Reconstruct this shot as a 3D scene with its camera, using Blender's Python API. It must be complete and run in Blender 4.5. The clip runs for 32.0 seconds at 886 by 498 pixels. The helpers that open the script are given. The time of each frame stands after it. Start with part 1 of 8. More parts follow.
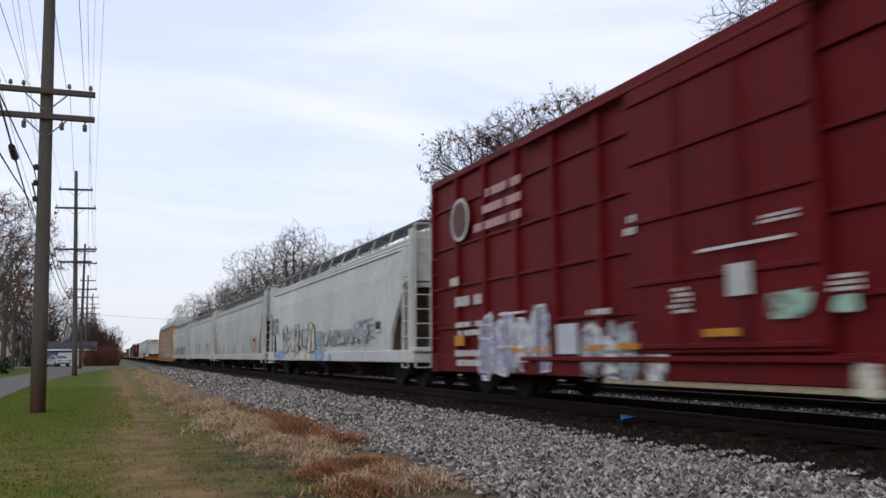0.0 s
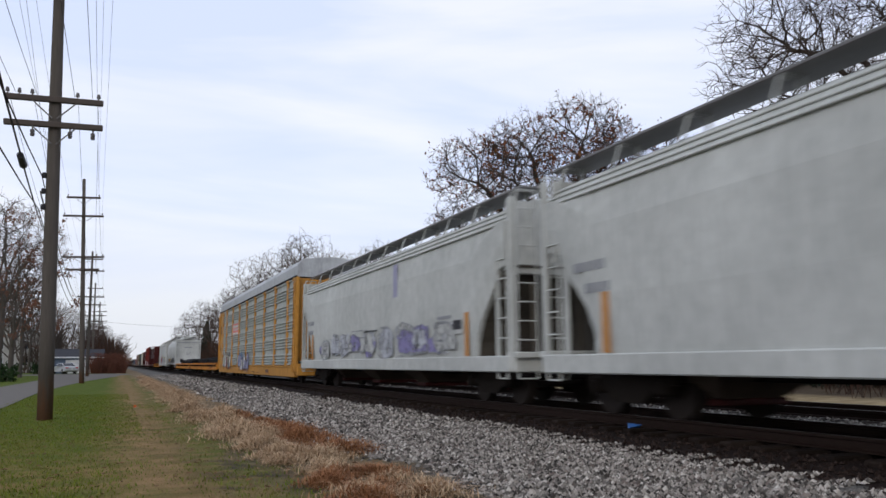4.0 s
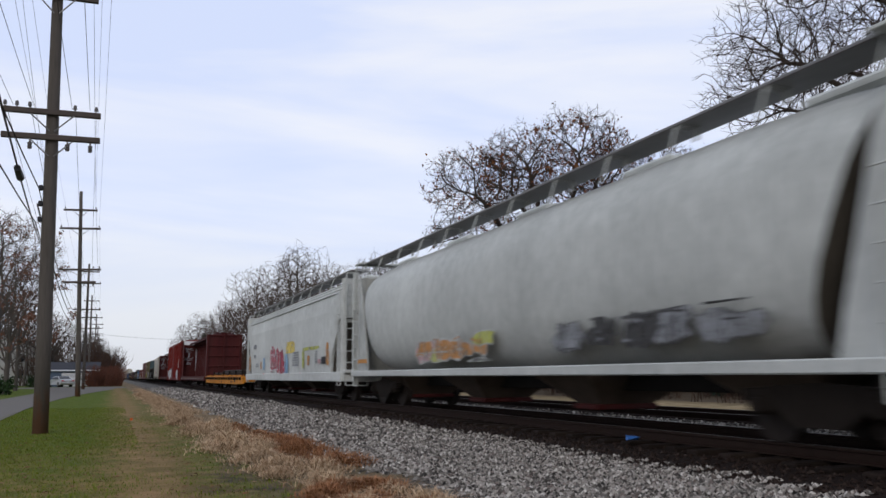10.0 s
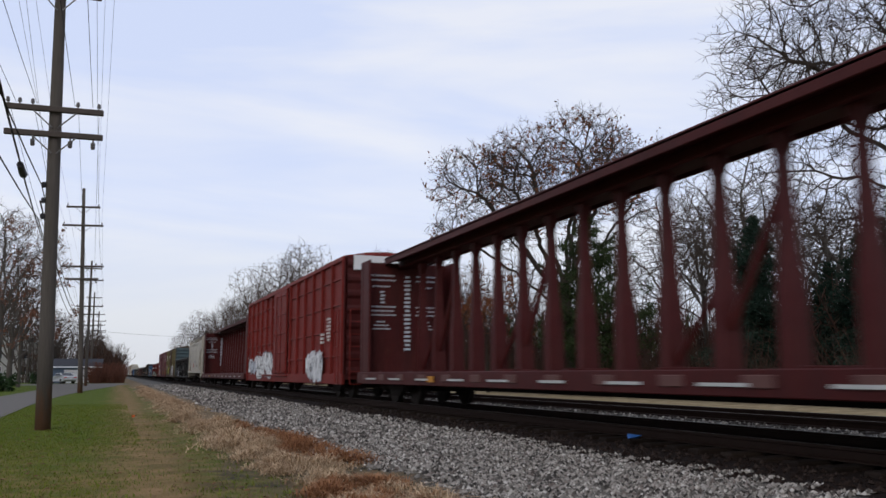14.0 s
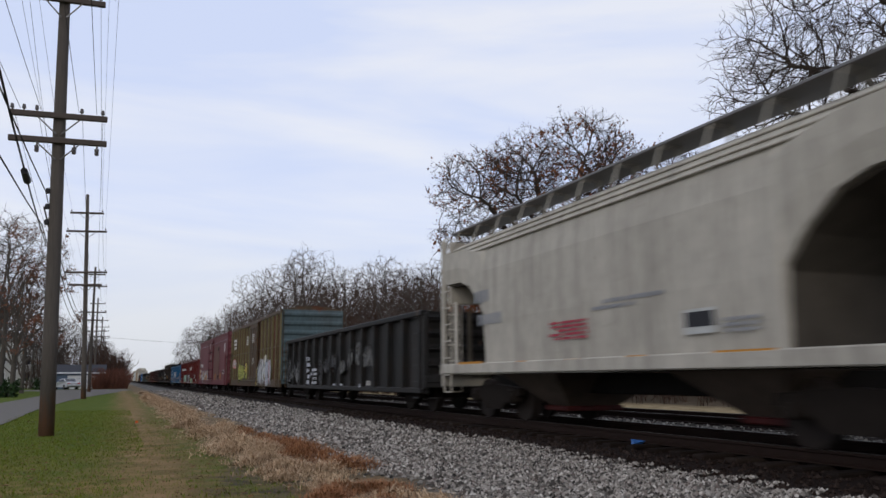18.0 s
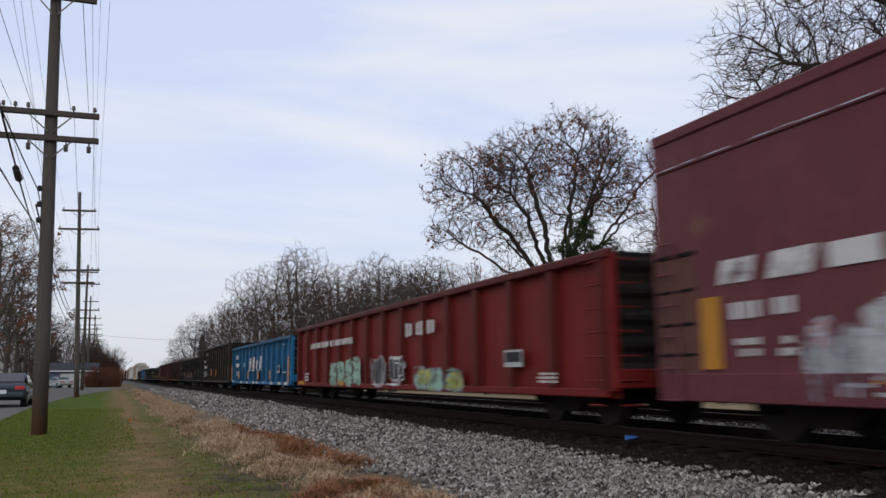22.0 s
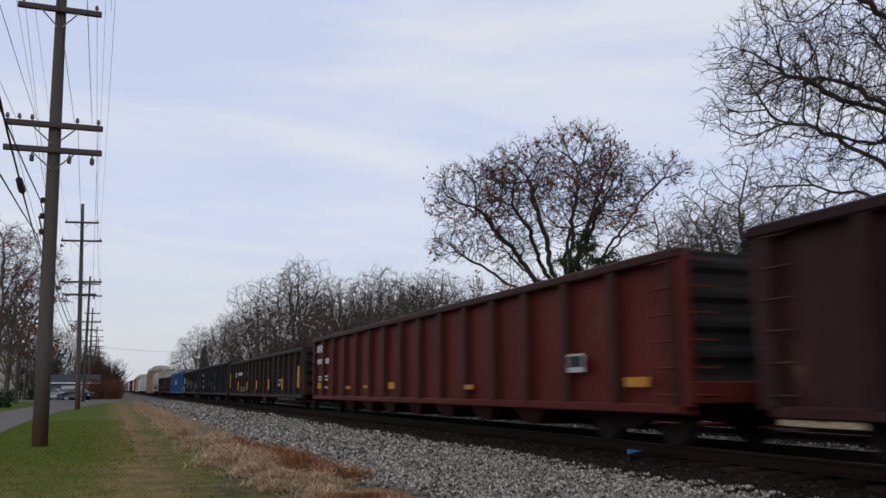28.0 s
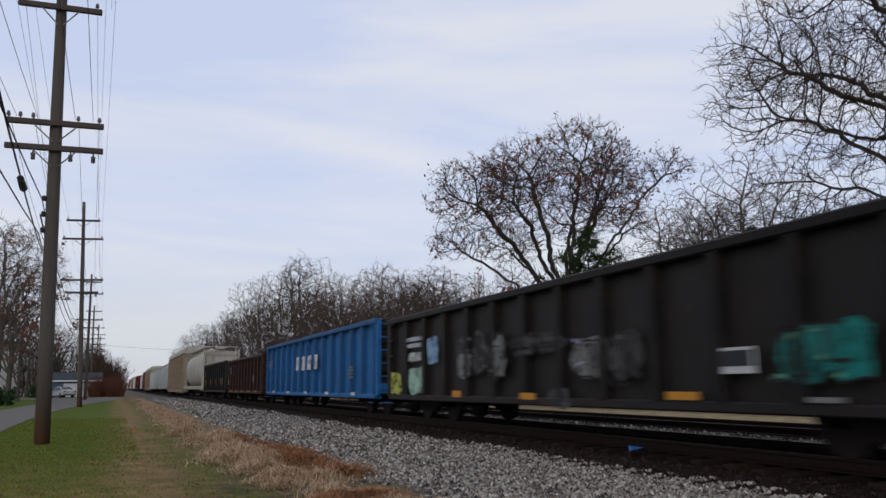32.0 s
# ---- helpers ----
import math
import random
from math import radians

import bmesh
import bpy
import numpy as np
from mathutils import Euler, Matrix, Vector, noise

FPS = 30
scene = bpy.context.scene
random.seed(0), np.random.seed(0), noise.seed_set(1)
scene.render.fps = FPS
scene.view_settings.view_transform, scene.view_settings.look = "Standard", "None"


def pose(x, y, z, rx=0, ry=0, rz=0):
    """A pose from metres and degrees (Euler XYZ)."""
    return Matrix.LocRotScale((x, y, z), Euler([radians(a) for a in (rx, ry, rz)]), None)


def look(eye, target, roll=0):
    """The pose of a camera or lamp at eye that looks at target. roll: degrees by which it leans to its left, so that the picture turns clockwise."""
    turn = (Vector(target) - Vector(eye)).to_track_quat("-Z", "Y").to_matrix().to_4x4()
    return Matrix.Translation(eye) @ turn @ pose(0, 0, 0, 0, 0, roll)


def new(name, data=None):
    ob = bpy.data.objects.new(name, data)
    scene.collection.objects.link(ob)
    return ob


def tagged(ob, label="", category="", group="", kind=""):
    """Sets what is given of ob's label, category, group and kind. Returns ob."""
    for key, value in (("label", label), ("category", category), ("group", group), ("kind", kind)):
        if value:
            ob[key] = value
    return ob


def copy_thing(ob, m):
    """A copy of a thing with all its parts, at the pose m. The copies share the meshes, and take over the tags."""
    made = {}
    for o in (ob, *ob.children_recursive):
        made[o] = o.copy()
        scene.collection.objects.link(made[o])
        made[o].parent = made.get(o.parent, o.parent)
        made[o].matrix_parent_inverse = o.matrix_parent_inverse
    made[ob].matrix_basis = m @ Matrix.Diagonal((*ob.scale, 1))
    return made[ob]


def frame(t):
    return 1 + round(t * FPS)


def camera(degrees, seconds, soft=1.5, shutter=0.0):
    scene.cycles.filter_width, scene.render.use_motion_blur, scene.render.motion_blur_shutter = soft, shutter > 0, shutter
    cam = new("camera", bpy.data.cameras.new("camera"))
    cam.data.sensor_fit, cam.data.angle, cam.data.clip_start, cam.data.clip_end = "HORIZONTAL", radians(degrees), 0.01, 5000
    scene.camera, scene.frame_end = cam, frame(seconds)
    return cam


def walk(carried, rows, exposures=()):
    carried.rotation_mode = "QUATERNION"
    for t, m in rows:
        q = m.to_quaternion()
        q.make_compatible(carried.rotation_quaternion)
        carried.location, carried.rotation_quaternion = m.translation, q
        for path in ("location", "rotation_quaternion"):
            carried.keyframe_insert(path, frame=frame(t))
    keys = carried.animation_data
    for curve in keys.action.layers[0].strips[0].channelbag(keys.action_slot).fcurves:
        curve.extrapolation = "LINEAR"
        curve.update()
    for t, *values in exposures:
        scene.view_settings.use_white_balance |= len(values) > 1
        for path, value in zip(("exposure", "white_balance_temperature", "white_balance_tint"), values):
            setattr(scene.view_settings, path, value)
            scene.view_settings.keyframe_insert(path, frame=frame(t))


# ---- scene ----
EYE = Vector((0.0, 0.0, 1.15))
cam = camera(58.23, 32.0, soft=1.5, shutter=0.4)


def aim(yaw, pitch, roll):
    """A camera held in one place: heading right of the track, tilt up and lean, in degrees."""
    a, b = radians(yaw), radians(pitch)
    way = Vector((math.sin(a) * math.cos(b), math.cos(a) * math.cos(b), math.sin(b)))
    return look(EYE, EYE + way, roll)


walk(cam, [
    (0, aim(22.66, 7.59, -0.36)),
    (0.5, aim(22.65, 7.60, -0.34)),
    (1, aim(22.64, 7.59, -0.26)),
    (1.5, aim(22.60, 7.63, -0.18)),
    (2, aim(22.44, 7.73, -0.19)),
    (2.5, aim(22.22, 7.83, -0.19)),
    (3, aim(22.14, 7.90, -0.20)),
    (3.5, aim(22.17, 8.01, -0.27)),
    (5.5, aim(22.33, 8.58, -0.32)),
    (6, aim(22.42, 8.67, -0.36)),
    (6.5, aim(22.57, 8.72, -0.29)),
    (7, aim(22.60, 8.74, -0.36)),
    (7.5, aim(22.65, 8.81, -0.38)),
    (8, aim(22.70, 8.86, -0.43)),
    (8.5, aim(22.69, 8.83, -0.43)),
    (9, aim(22.54, 8.86, -0.46)),
    (9.5, aim(22.46, 8.89, -0.44)),
    (10, aim(22.41, 9.01, -0.42)),
    (10.5, aim(22.38, 9.04, -0.44)),
    (11, aim(22.39, 8.89, -0.32)),
    (11.5, aim(22.35, 8.98, -0.41)),
    (12, aim(22.31, 9.02, -0.49)),
    (12.5, aim(22.30, 9.01, -0.51)),
    (13, aim(22.32, 9.00, -0.53)),
    (13.5, aim(22.27, 8.95, -0.45)),
    (14, aim(22.25, 8.86, -0.24)),
    (14.5, aim(22.26, 8.78, -0.22)),
    (16.5, aim(22.37, 9.08, -0.29)),
    (17, aim(22.22, 9.13, -0.29)),
    (17.5, aim(22.16, 9.51, -0.34)),
    (18, aim(22.03, 9.25, -0.29)),
    (18.5, aim(22.34, 8.87, -0.27)),
    (19, aim(22.41, 8.97, -0.61)),
    (19.5, aim(22.33, 8.79, -0.45)),
    (20, aim(22.59, 8.87, -0.53)),
    (20.5, aim(22.84, 9.17, -0.65)),
    (21, aim(22.79, 9.25, -0.35)),
    (21.5, aim(22.65, 9.12, -0.48)),
    (22, aim(22.49, 9.02, -0.51)),
    (22.5, aim(22.48, 9.41, -0.49)),
    (23, aim(22.68, 9.62, -0.47)),
    (23.5, aim(22.37, 9.51, -0.50)),
    (24, aim(22.26, 9.56, -0.54)),
    (24.5, aim(22.15, 9.73, -0.56)),
    (25, aim(22.13, 9.82, -0.37)),
    (25.5, aim(22.50, 9.84, -0.37)),
    (27.5, aim(22.33, 10.05, -0.45)),
    (28, aim(22.35, 9.93, -0.35)),
    (28.5, aim(22.39, 9.86, -0.31)),
    (29, aim(22.42, 9.83, -0.19)),
    (29.5, aim(22.47, 9.79, -0.17)),
    (30, aim(22.50, 9.68, -0.16)),
    (30.5, aim(22.59, 9.72, -0.32)),
    (31, aim(22.34, 9.78, -0.29)),
    (31.5, aim(22.30, 9.75, -0.35)),
    (32, aim(22.26, 9.73, -0.46)),
], exposures=[(0, 0.05), (6, 0.0), (13, -0.12), (20, -0.16), (24, -0.2), (28, -0.3), (32, -0.3)])

# ---- sky and light ----
SUN_EL, SUN_ROT = radians(24), radians(215)
world = bpy.data.worlds.new("world")
scene.world = world
world.use_nodes = True
wt = world.node_tree
wt.nodes.clear()


def wnode(kind, **kw):
    n = wt.nodes.new(kind)
    for k, v in kw.items():
        n.inputs[k].default_value = v
    return n


sky = wt.nodes.new("ShaderNodeTexSky")
sky.sky_type, sky.sun_disc = "NISHITA", False
sky.sun_elevation, sky.sun_rotation = SUN_EL, SUN_ROT
sky_gain = wnode("ShaderNodeMixRGB", Fac=1.0)
sky_gain.blend_type = "MULTIPLY"
sky_gain.inputs["Color2"].default_value = (0.10, 0.10, 0.10, 1)
wt.links.new(sky.outputs[0], sky_gain.inputs["Color1"])
coord = wt.nodes.new("ShaderNodeTexCoord")
stretch = wt.nodes.new("ShaderNodeMapping")
stretch.inputs["Rotation"].default_value = (0.0, radians(-17), radians(-24))
stretch.inputs["Scale"].default_value = (1.0, 1.3, 6.5)
wt.links.new(coord.outputs["Generated"], stretch.inputs["Vector"])
streak = wnode("ShaderNodeTexNoise", Scale=1.5, Detail=5.0, Roughness=0.5, Distortion=0.4)
wt.links.new(stretch.outputs[0], streak.inputs["Vector"])
ramp = wt.nodes.new("ShaderNodeValToRGB")
ramp.color_ramp.elements[0].position, ramp.color_ramp.elements[0].color = 0.40, (0.625, 0.70, 0.92, 1)
ramp.color_ramp.elements[1].position, ramp.color_ramp.elements[1].color = 0.60, (0.79, 0.815, 0.905, 1)
wt.links.new(streak.outputs["Fac"], ramp.inputs[0])
# the cloud sheet greys towards the horizon
split = wt.nodes.new("ShaderNodeSeparateXYZ")
wt.links.new(coord.outputs["Generated"], split.inputs[0])
low = wt.nodes.new("ShaderNodeMapRange")
low.inputs["From Min"].default_value, low.inputs["From Max"].default_value = 0.0, 0.20
wt.links.new(split.outputs["Z"], low.inputs["Value"])
haze = wnode("ShaderNodeMixRGB", Color1=(0.66, 0.68, 0.74, 1))
wt.links.new(low.outputs[0], haze.inputs["Fac"])
wt.links.new(ramp.outputs[0], haze.inputs["Color2"])
cover = wnode("ShaderNodeMixRGB", Fac=0.9)
wt.links.new(sky_gain.outputs[0], cover.inputs["Color1"])
wt.links.new(haze.outputs[0], cover.inputs["Color2"])
back = wnode("ShaderNodeBackground", Strength=1.2)
wt.links.new(cover.outputs[0], back.inputs["Color"])
wout = wt.nodes.new("ShaderNodeOutputWorld")
wt.links.new(back.outputs[0], wout.inputs["Surface"])

sun = new("sun", bpy.data.lights.new("sun", "SUN"))
sun.data.energy, sun.data.angle, sun.data.color = 0.8, radians(25), (1.0, 0.92, 0.80)
sun.matrix_world = look((0, 0, 60), Vector((0, 0, 60)) - Vector((math.sin(SUN_ROT) * math.cos(SUN_EL), math.cos(SUN_ROT) * math.cos(SUN_EL), math.sin(SUN_EL))))


# ---- materials ----
def shader(name, rough=0.7, metal=0.0):
    m = bpy.data.materials.new(name)
    m.use_nodes = True
    b = m.node_tree.nodes["Principled BSDF"]
    b.inputs["Roughness"].default_value, b.inputs["Metallic"].default_value = rough, metal
    b.inputs["Specular IOR Level"].default_value = 0.5 if rough < 0.4 else 0.12
    return m, m.node_tree, b


def noise_of(t, scale, detail=4.0, coords="Object", squash=(1, 1, 1), rough=0.55):
    c = t.nodes.new("ShaderNodeTexCoord")
    mp = t.nodes.new("ShaderNodeMapping")
    mp.inputs["Scale"].default_value = squash
    t.links.new(c.outputs[coords], mp.inputs["Vector"])
    n = t.nodes.new("ShaderNodeTexNoise")
    n.inputs["Scale"].default_value, n.inputs["Detail"].default_value, n.inputs["Roughness"].default_value = scale, detail, rough
    t.links.new(mp.outputs[0], n.inputs["Vector"])
    return n.outputs["Fac"]


def steps(t, fac, lo, hi):
    r = t.nodes.new("ShaderNodeMapRange")
    r.inputs["From Min"].default_value, r.inputs["From Max"].default_value = lo, hi
    t.links.new(fac, r.inputs["Value"])
    return r.outputs[0]


def blend(t, fac, a, b, mode="MIX"):
    x = t.nodes.new("ShaderNodeMixRGB")
    x.blend_type = mode
    for slot, v in (("Fac", fac), ("Color1", a), ("Color2", b)):
        if isinstance(v, (int, float)):
            x.inputs[slot].default_value = v
        elif isinstance(v, tuple):
            x.inputs[slot].default_value = (*v[:3], 1)
        else:
            t.links.new(v, x.inputs[slot])
    return x.outputs[0]


def bumped(t, b, fac, strength=0.3, dist=0.01):
    n = t.nodes.new("ShaderNodeBump")
    n.inputs["Strength"].default_value, n.inputs["Distance"].default_value = strength, dist
    t.links.new(fac, n.inputs["Height"])
    t.links.new(n.outputs[0], b.inputs["Normal"])


def paint(name, base, wear=(0.10, 0.055, 0.035), grime=(0.034, 0.029, 0.026), rust=0.25, dirt=0.35, rough=0.55):
    """Old vehicle paint: sun-faded patches, vertical streaks of grime, rust blooms."""
    m, t, b = shader(name, rough)
    grime = tuple(min(g_, 0.35 * v + 0.008) for g_, v in zip(grime, base))
    fade = noise_of(t, 0.35, 3)
    c = blend(t, steps(t, fade, 0.35, 0.7), base, tuple(min(1, v * 1.25 + 0.004) for v in base))
    stain = blend(t, steps(t, noise_of(t, 0.55, 5, squash=(1, 1, 1.5), rough=0.6), 0.42, 0.66), (0, 0, 0), (rust * 0.85, rust * 0.85, rust * 0.85))
    c = blend(t, stain, c, tuple(0.55 * v + 0.45 * w for v, w in zip(base, wear)))
    scuff = noise_of(t, 9.0, 5, squash=(1, 1, 0.35), rough=0.7)
    c = blend(t, steps(t, scuff, 0.3, 0.7), blend(t, 1.0, c, (0.78, 0.78, 0.78), "MULTIPLY"), blend(t, 1.0, c, (1.13, 1.13, 1.13), "MULTIPLY"))
    scrape = noise_of(t, 1.6, 6, squash=(1, 0.5, 4.0), rough=0.65)
    c = blend(t, blend(t, steps(t, scrape, 0.58, 0.70), (0, 0, 0), (0.35 * (rust + dirt), ) * 3), c, tuple(0.5 * v + 0.5 * g_ for v, g_ in zip(base, grime)))
    run = noise_of(t, 1.0, 5, squash=(2.0, 5.0, 0.28))
    c = blend(t, blend(t, steps(t, run, 0.45, 0.72), (0, 0, 0), (dirt, dirt, dirt)), c, grime)
    spots = noise_of(t, 1.7, 7, squash=(1, 1, 0.6), rough=0.7)
    c = blend(t, steps(t, spots, 0.71 - 0.25 * rust, 0.79 - 0.2 * rust), c, wear)
    chips = noise_of(t, 5.5, 6, squash=(1, 0.7, 1), rough=0.7)
    c = blend(t, steps(t, chips, 0.74 - 0.16 * rust, 0.76 - 0.16 * rust), c, tuple(0.6 * w for w in wear))
    t.links.new(c, b.inputs["Base Color"])
    bumped(t, b, noise_of(t, 3.0, 4), 0.12, 0.02)
    return m


def plain(name, base, rough=0.7, metal=0.0, vary=0.25, scale=6.0):
    m, t, b = shader(name, rough, metal)
    c = blend(t, noise_of(t, scale, 5), tuple(v * (1 - vary) for v in base), tuple(min(1, v * (1 + vary)) for v in base))
    t.links.new(c, b.inputs["Base Color"])
    bumped(t, b, noise_of(t, scale * 4, 4), 0.15, 0.01)
    return m


def per_piece(name, colours, rough=0.9, island=True, bump=0.3, scale=30.0):
    """Joined small pieces, each with its own shade."""
    m, t, b = shader(name, rough)
    r = t.nodes.new("ShaderNodeValToRGB")
    e = r.color_ramp.elements
    while len(e) < len(colours):
        e.new(0.5)
    for i, c in enumerate(colours):
        e[i].position, e[i].color = i / max(1, len(colours) - 1), (*c, 1)
    if island:
        g = t.nodes.new("ShaderNodeNewGeometry")
        t.links.new(g.outputs["Random Per Island"], r.inputs[0])
    else:
        g = t.nodes.new("ShaderNodeObjectInfo")
        t.links.new(g.outputs["Random"], r.inputs[0])
    c = blend(t, steps(t, noise_of(t, scale, 3), 0.3, 0.7), r.outputs[0], blend(t, 1.0, r.outputs[0], (0.7, 0.7, 0.7), "MULTIPLY"))
    t.links.new(c, b.inputs["Base Color"])
    bumped(t, b, noise_of(t, scale * 2, 3), bump, 0.01)
    return m


M = {}
M["bark"] = plain("bark", (0.042, 0.034, 0.028), 0.95, vary=0.35, scale=9)
M["bark_grey"] = plain("bark_grey", (0.075, 0.066, 0.058), 0.95, vary=0.3, scale=7)
M["twig"] = plain("twig", (0.040, 0.030, 0.025), 0.95, vary=0.3)
M["twig_far"] = plain("twig_far", (0.070, 0.054, 0.045), 0.95, vary=0.3, scale=0.4)
M["oak_leaf"] = per_piece("oak_leaf", [(0.13, 0.042, 0.02), (0.22, 0.075, 0.032), (0.17, 0.085, 0.035)])
M["dull_leaf"] = per_piece("dull_leaf", [(0.13, 0.060, 0.040), (0.21, 0.095, 0.060), (0.16, 0.090, 0.055)])
M["green_leaf"] = per_piece("green_leaf", [(0.012, 0.03, 0.012), (0.025, 0.05, 0.018), (0.035, 0.06, 0.022)])
M["pine_leaf"] = per_piece("pine_leaf", [(0.018, 0.030, 0.011), (0.030, 0.047, 0.016), (0.044, 0.058, 0.022)])
M["spruce_leaf"] = per_piece("spruce_leaf", [(0.013, 0.026, 0.018), (0.022, 0.042, 0.029), (0.032, 0.055, 0.039)])
def pole_material():
    m, t, b = shader("pole_wood", 0.9)
    c = blend(t, noise_of(t, 5.0, 5, squash=(6, 6, 0.5)), (0.058, 0.051, 0.046), (0.112, 0.098, 0.086))
    z = t.nodes.new("ShaderNodeSeparateXYZ")
    o = t.nodes.new("ShaderNodeTexCoord")
    t.links.new(o.outputs["Object"], z.inputs[0])
    wob = t.nodes.new("ShaderNodeMath")
    wob.operation = "MULTIPLY_ADD"
    t.links.new(noise_of(t, 3.0, 4, squash=(3, 3, 0.6)), wob.inputs[0])
    wob.inputs[1].default_value = 1.6
    t.links.new(z.outputs["Z"], wob.inputs[2])
    c = blend(t, steps(t, wob.outputs[0], 1.75, 1.05), c, (0.125, 0.066, 0.042))     # bark-red preservative stain at the foot
    t.links.new(c, b.inputs["Base Color"])
    bumped(t, b, noise_of(t, 14.0, 5, squash=(6, 6, 0.4)), 0.4, 0.02)
    return m


M["pole_wood"] = pole_material()
M["deck_wood"] = plain("deck_wood", (0.105, 0.085, 0.07), 0.9, vary=0.3, scale=5)
M["arm_wood"] = plain("arm_wood", (0.075, 0.062, 0.055), 0.9)
M["wire"] = plain("wire", (0.03, 0.03, 0.033), 0.6)
M["wire_pale"] = plain("wire_pale", (0.16, 0.165, 0.18), 0.5)
M["porcelain"] = plain("porcelain", (0.06, 0.05, 0.05), 0.25)
M["steel"] = plain("steel", (0.16, 0.155, 0.15), 0.45, 0.6)
M["rail_steel"] = plain("rail_steel", (0.017, 0.0095, 0.0072), 0.75, vary=0.3)
M["rail_top"] = plain("rail_top", (0.12, 0.115, 0.11), 0.4, 0.9)
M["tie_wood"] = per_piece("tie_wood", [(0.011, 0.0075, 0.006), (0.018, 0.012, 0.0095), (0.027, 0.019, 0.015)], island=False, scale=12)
M["black_iron"] = plain("black_iron", (0.012, 0.011, 0.0105), 0.8, vary=0.35)
M["truck_iron"] = plain("truck_iron", (0.015, 0.0115, 0.0095), 0.85, vary=0.4, scale=4)
M["wheel_iron"] = plain("wheel_iron", (0.022, 0.017, 0.015), 0.7, vary=0.3)
M["stone"] = per_piece("stone", [(0.0189, 0.0177, 0.0165), (0.0885, 0.0802, 0.072), (0.33, 0.301, 0.271), (0.0425, 0.0366, 0.0319), (0.59, 0.555, 0.507), (0.189, 0.153, 0.136), (0.026, 0.0236, 0.0212), (0.413, 0.378, 0.336), (0.112, 0.106, 0.0979)], scale=40)
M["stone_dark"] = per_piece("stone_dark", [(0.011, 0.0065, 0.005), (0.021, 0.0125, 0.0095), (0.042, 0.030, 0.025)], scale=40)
M["straw"] = per_piece("straw", [(0.48, 0.33, 0.20), (0.66, 0.50, 0.33), (0.30, 0.18, 0.10), (0.56, 0.40, 0.25)], bump=0.0)
M["dull_straw"] = per_piece("dull_straw", [(0.17, 0.13, 0.06), (0.25, 0.18, 0.09), (0.12, 0.10, 0.04)], bump=0.0)
M["rust_weed"] = per_piece("rust_weed", [(0.26, 0.10, 0.042), (0.40, 0.20, 0.095), (0.18, 0.075, 0.038)], bump=0.0)
M["grass_blade"] = per_piece("grass_blade", [(0.098, 0.145, 0.012), (0.135, 0.172, 0.018), (0.18, 0.17, 0.030)], bump=0.0)
M["fallen_leaf"] = per_piece("fallen_leaf", [(0.20, 0.10, 0.05), (0.12, 0.06, 0.03), (0.30, 0.20, 0.12)], bump=0.0)
M["brush_red"] = per_piece("brush_red", [(0.10, 0.042, 0.03), (0.15, 0.06, 0.038), (0.075, 0.04, 0.03)], bump=0.0)
M["brush"] = per_piece("brush", [(0.042, 0.028, 0.022), (0.06, 0.037, 0.028), (0.08, 0.042, 0.028)], bump=0.0)
M["rust_panel"] = per_piece("rust_panel", [(0.040, 0.022, 0.015), (0.095, 0.045, 0.023), (0.10, 0.034, 0.018), (0.055, 0.034, 0.022), (0.11, 0.066, 0.036)], 0.8, island=False, scale=2.5)
M["white_wall"] = plain("white_wall", (0.42, 0.42, 0.41), 0.8, vary=0.08)
M["slate_wall"] = plain("slate_wall", (0.09, 0.12, 0.17), 0.8, vary=0.15)
M["roof_dark"] = plain("roof_dark", (0.045, 0.047, 0.055), 0.9, vary=0.3, scale=12)
M["white_trim"] = plain("white_trim", (0.62, 0.63, 0.65), 0.6, vary=0.05)
M["glass_dark"] = plain("glass_dark", (0.02, 0.024, 0.03), 0.08, vary=0.1)
M["tyre"] = plain("tyre", (0.02, 0.02, 0.02), 0.9)
M["asphalt"] = plain("asphalt", (0.122, 0.113, 0.102), 0.9, vary=0.18, scale=3)


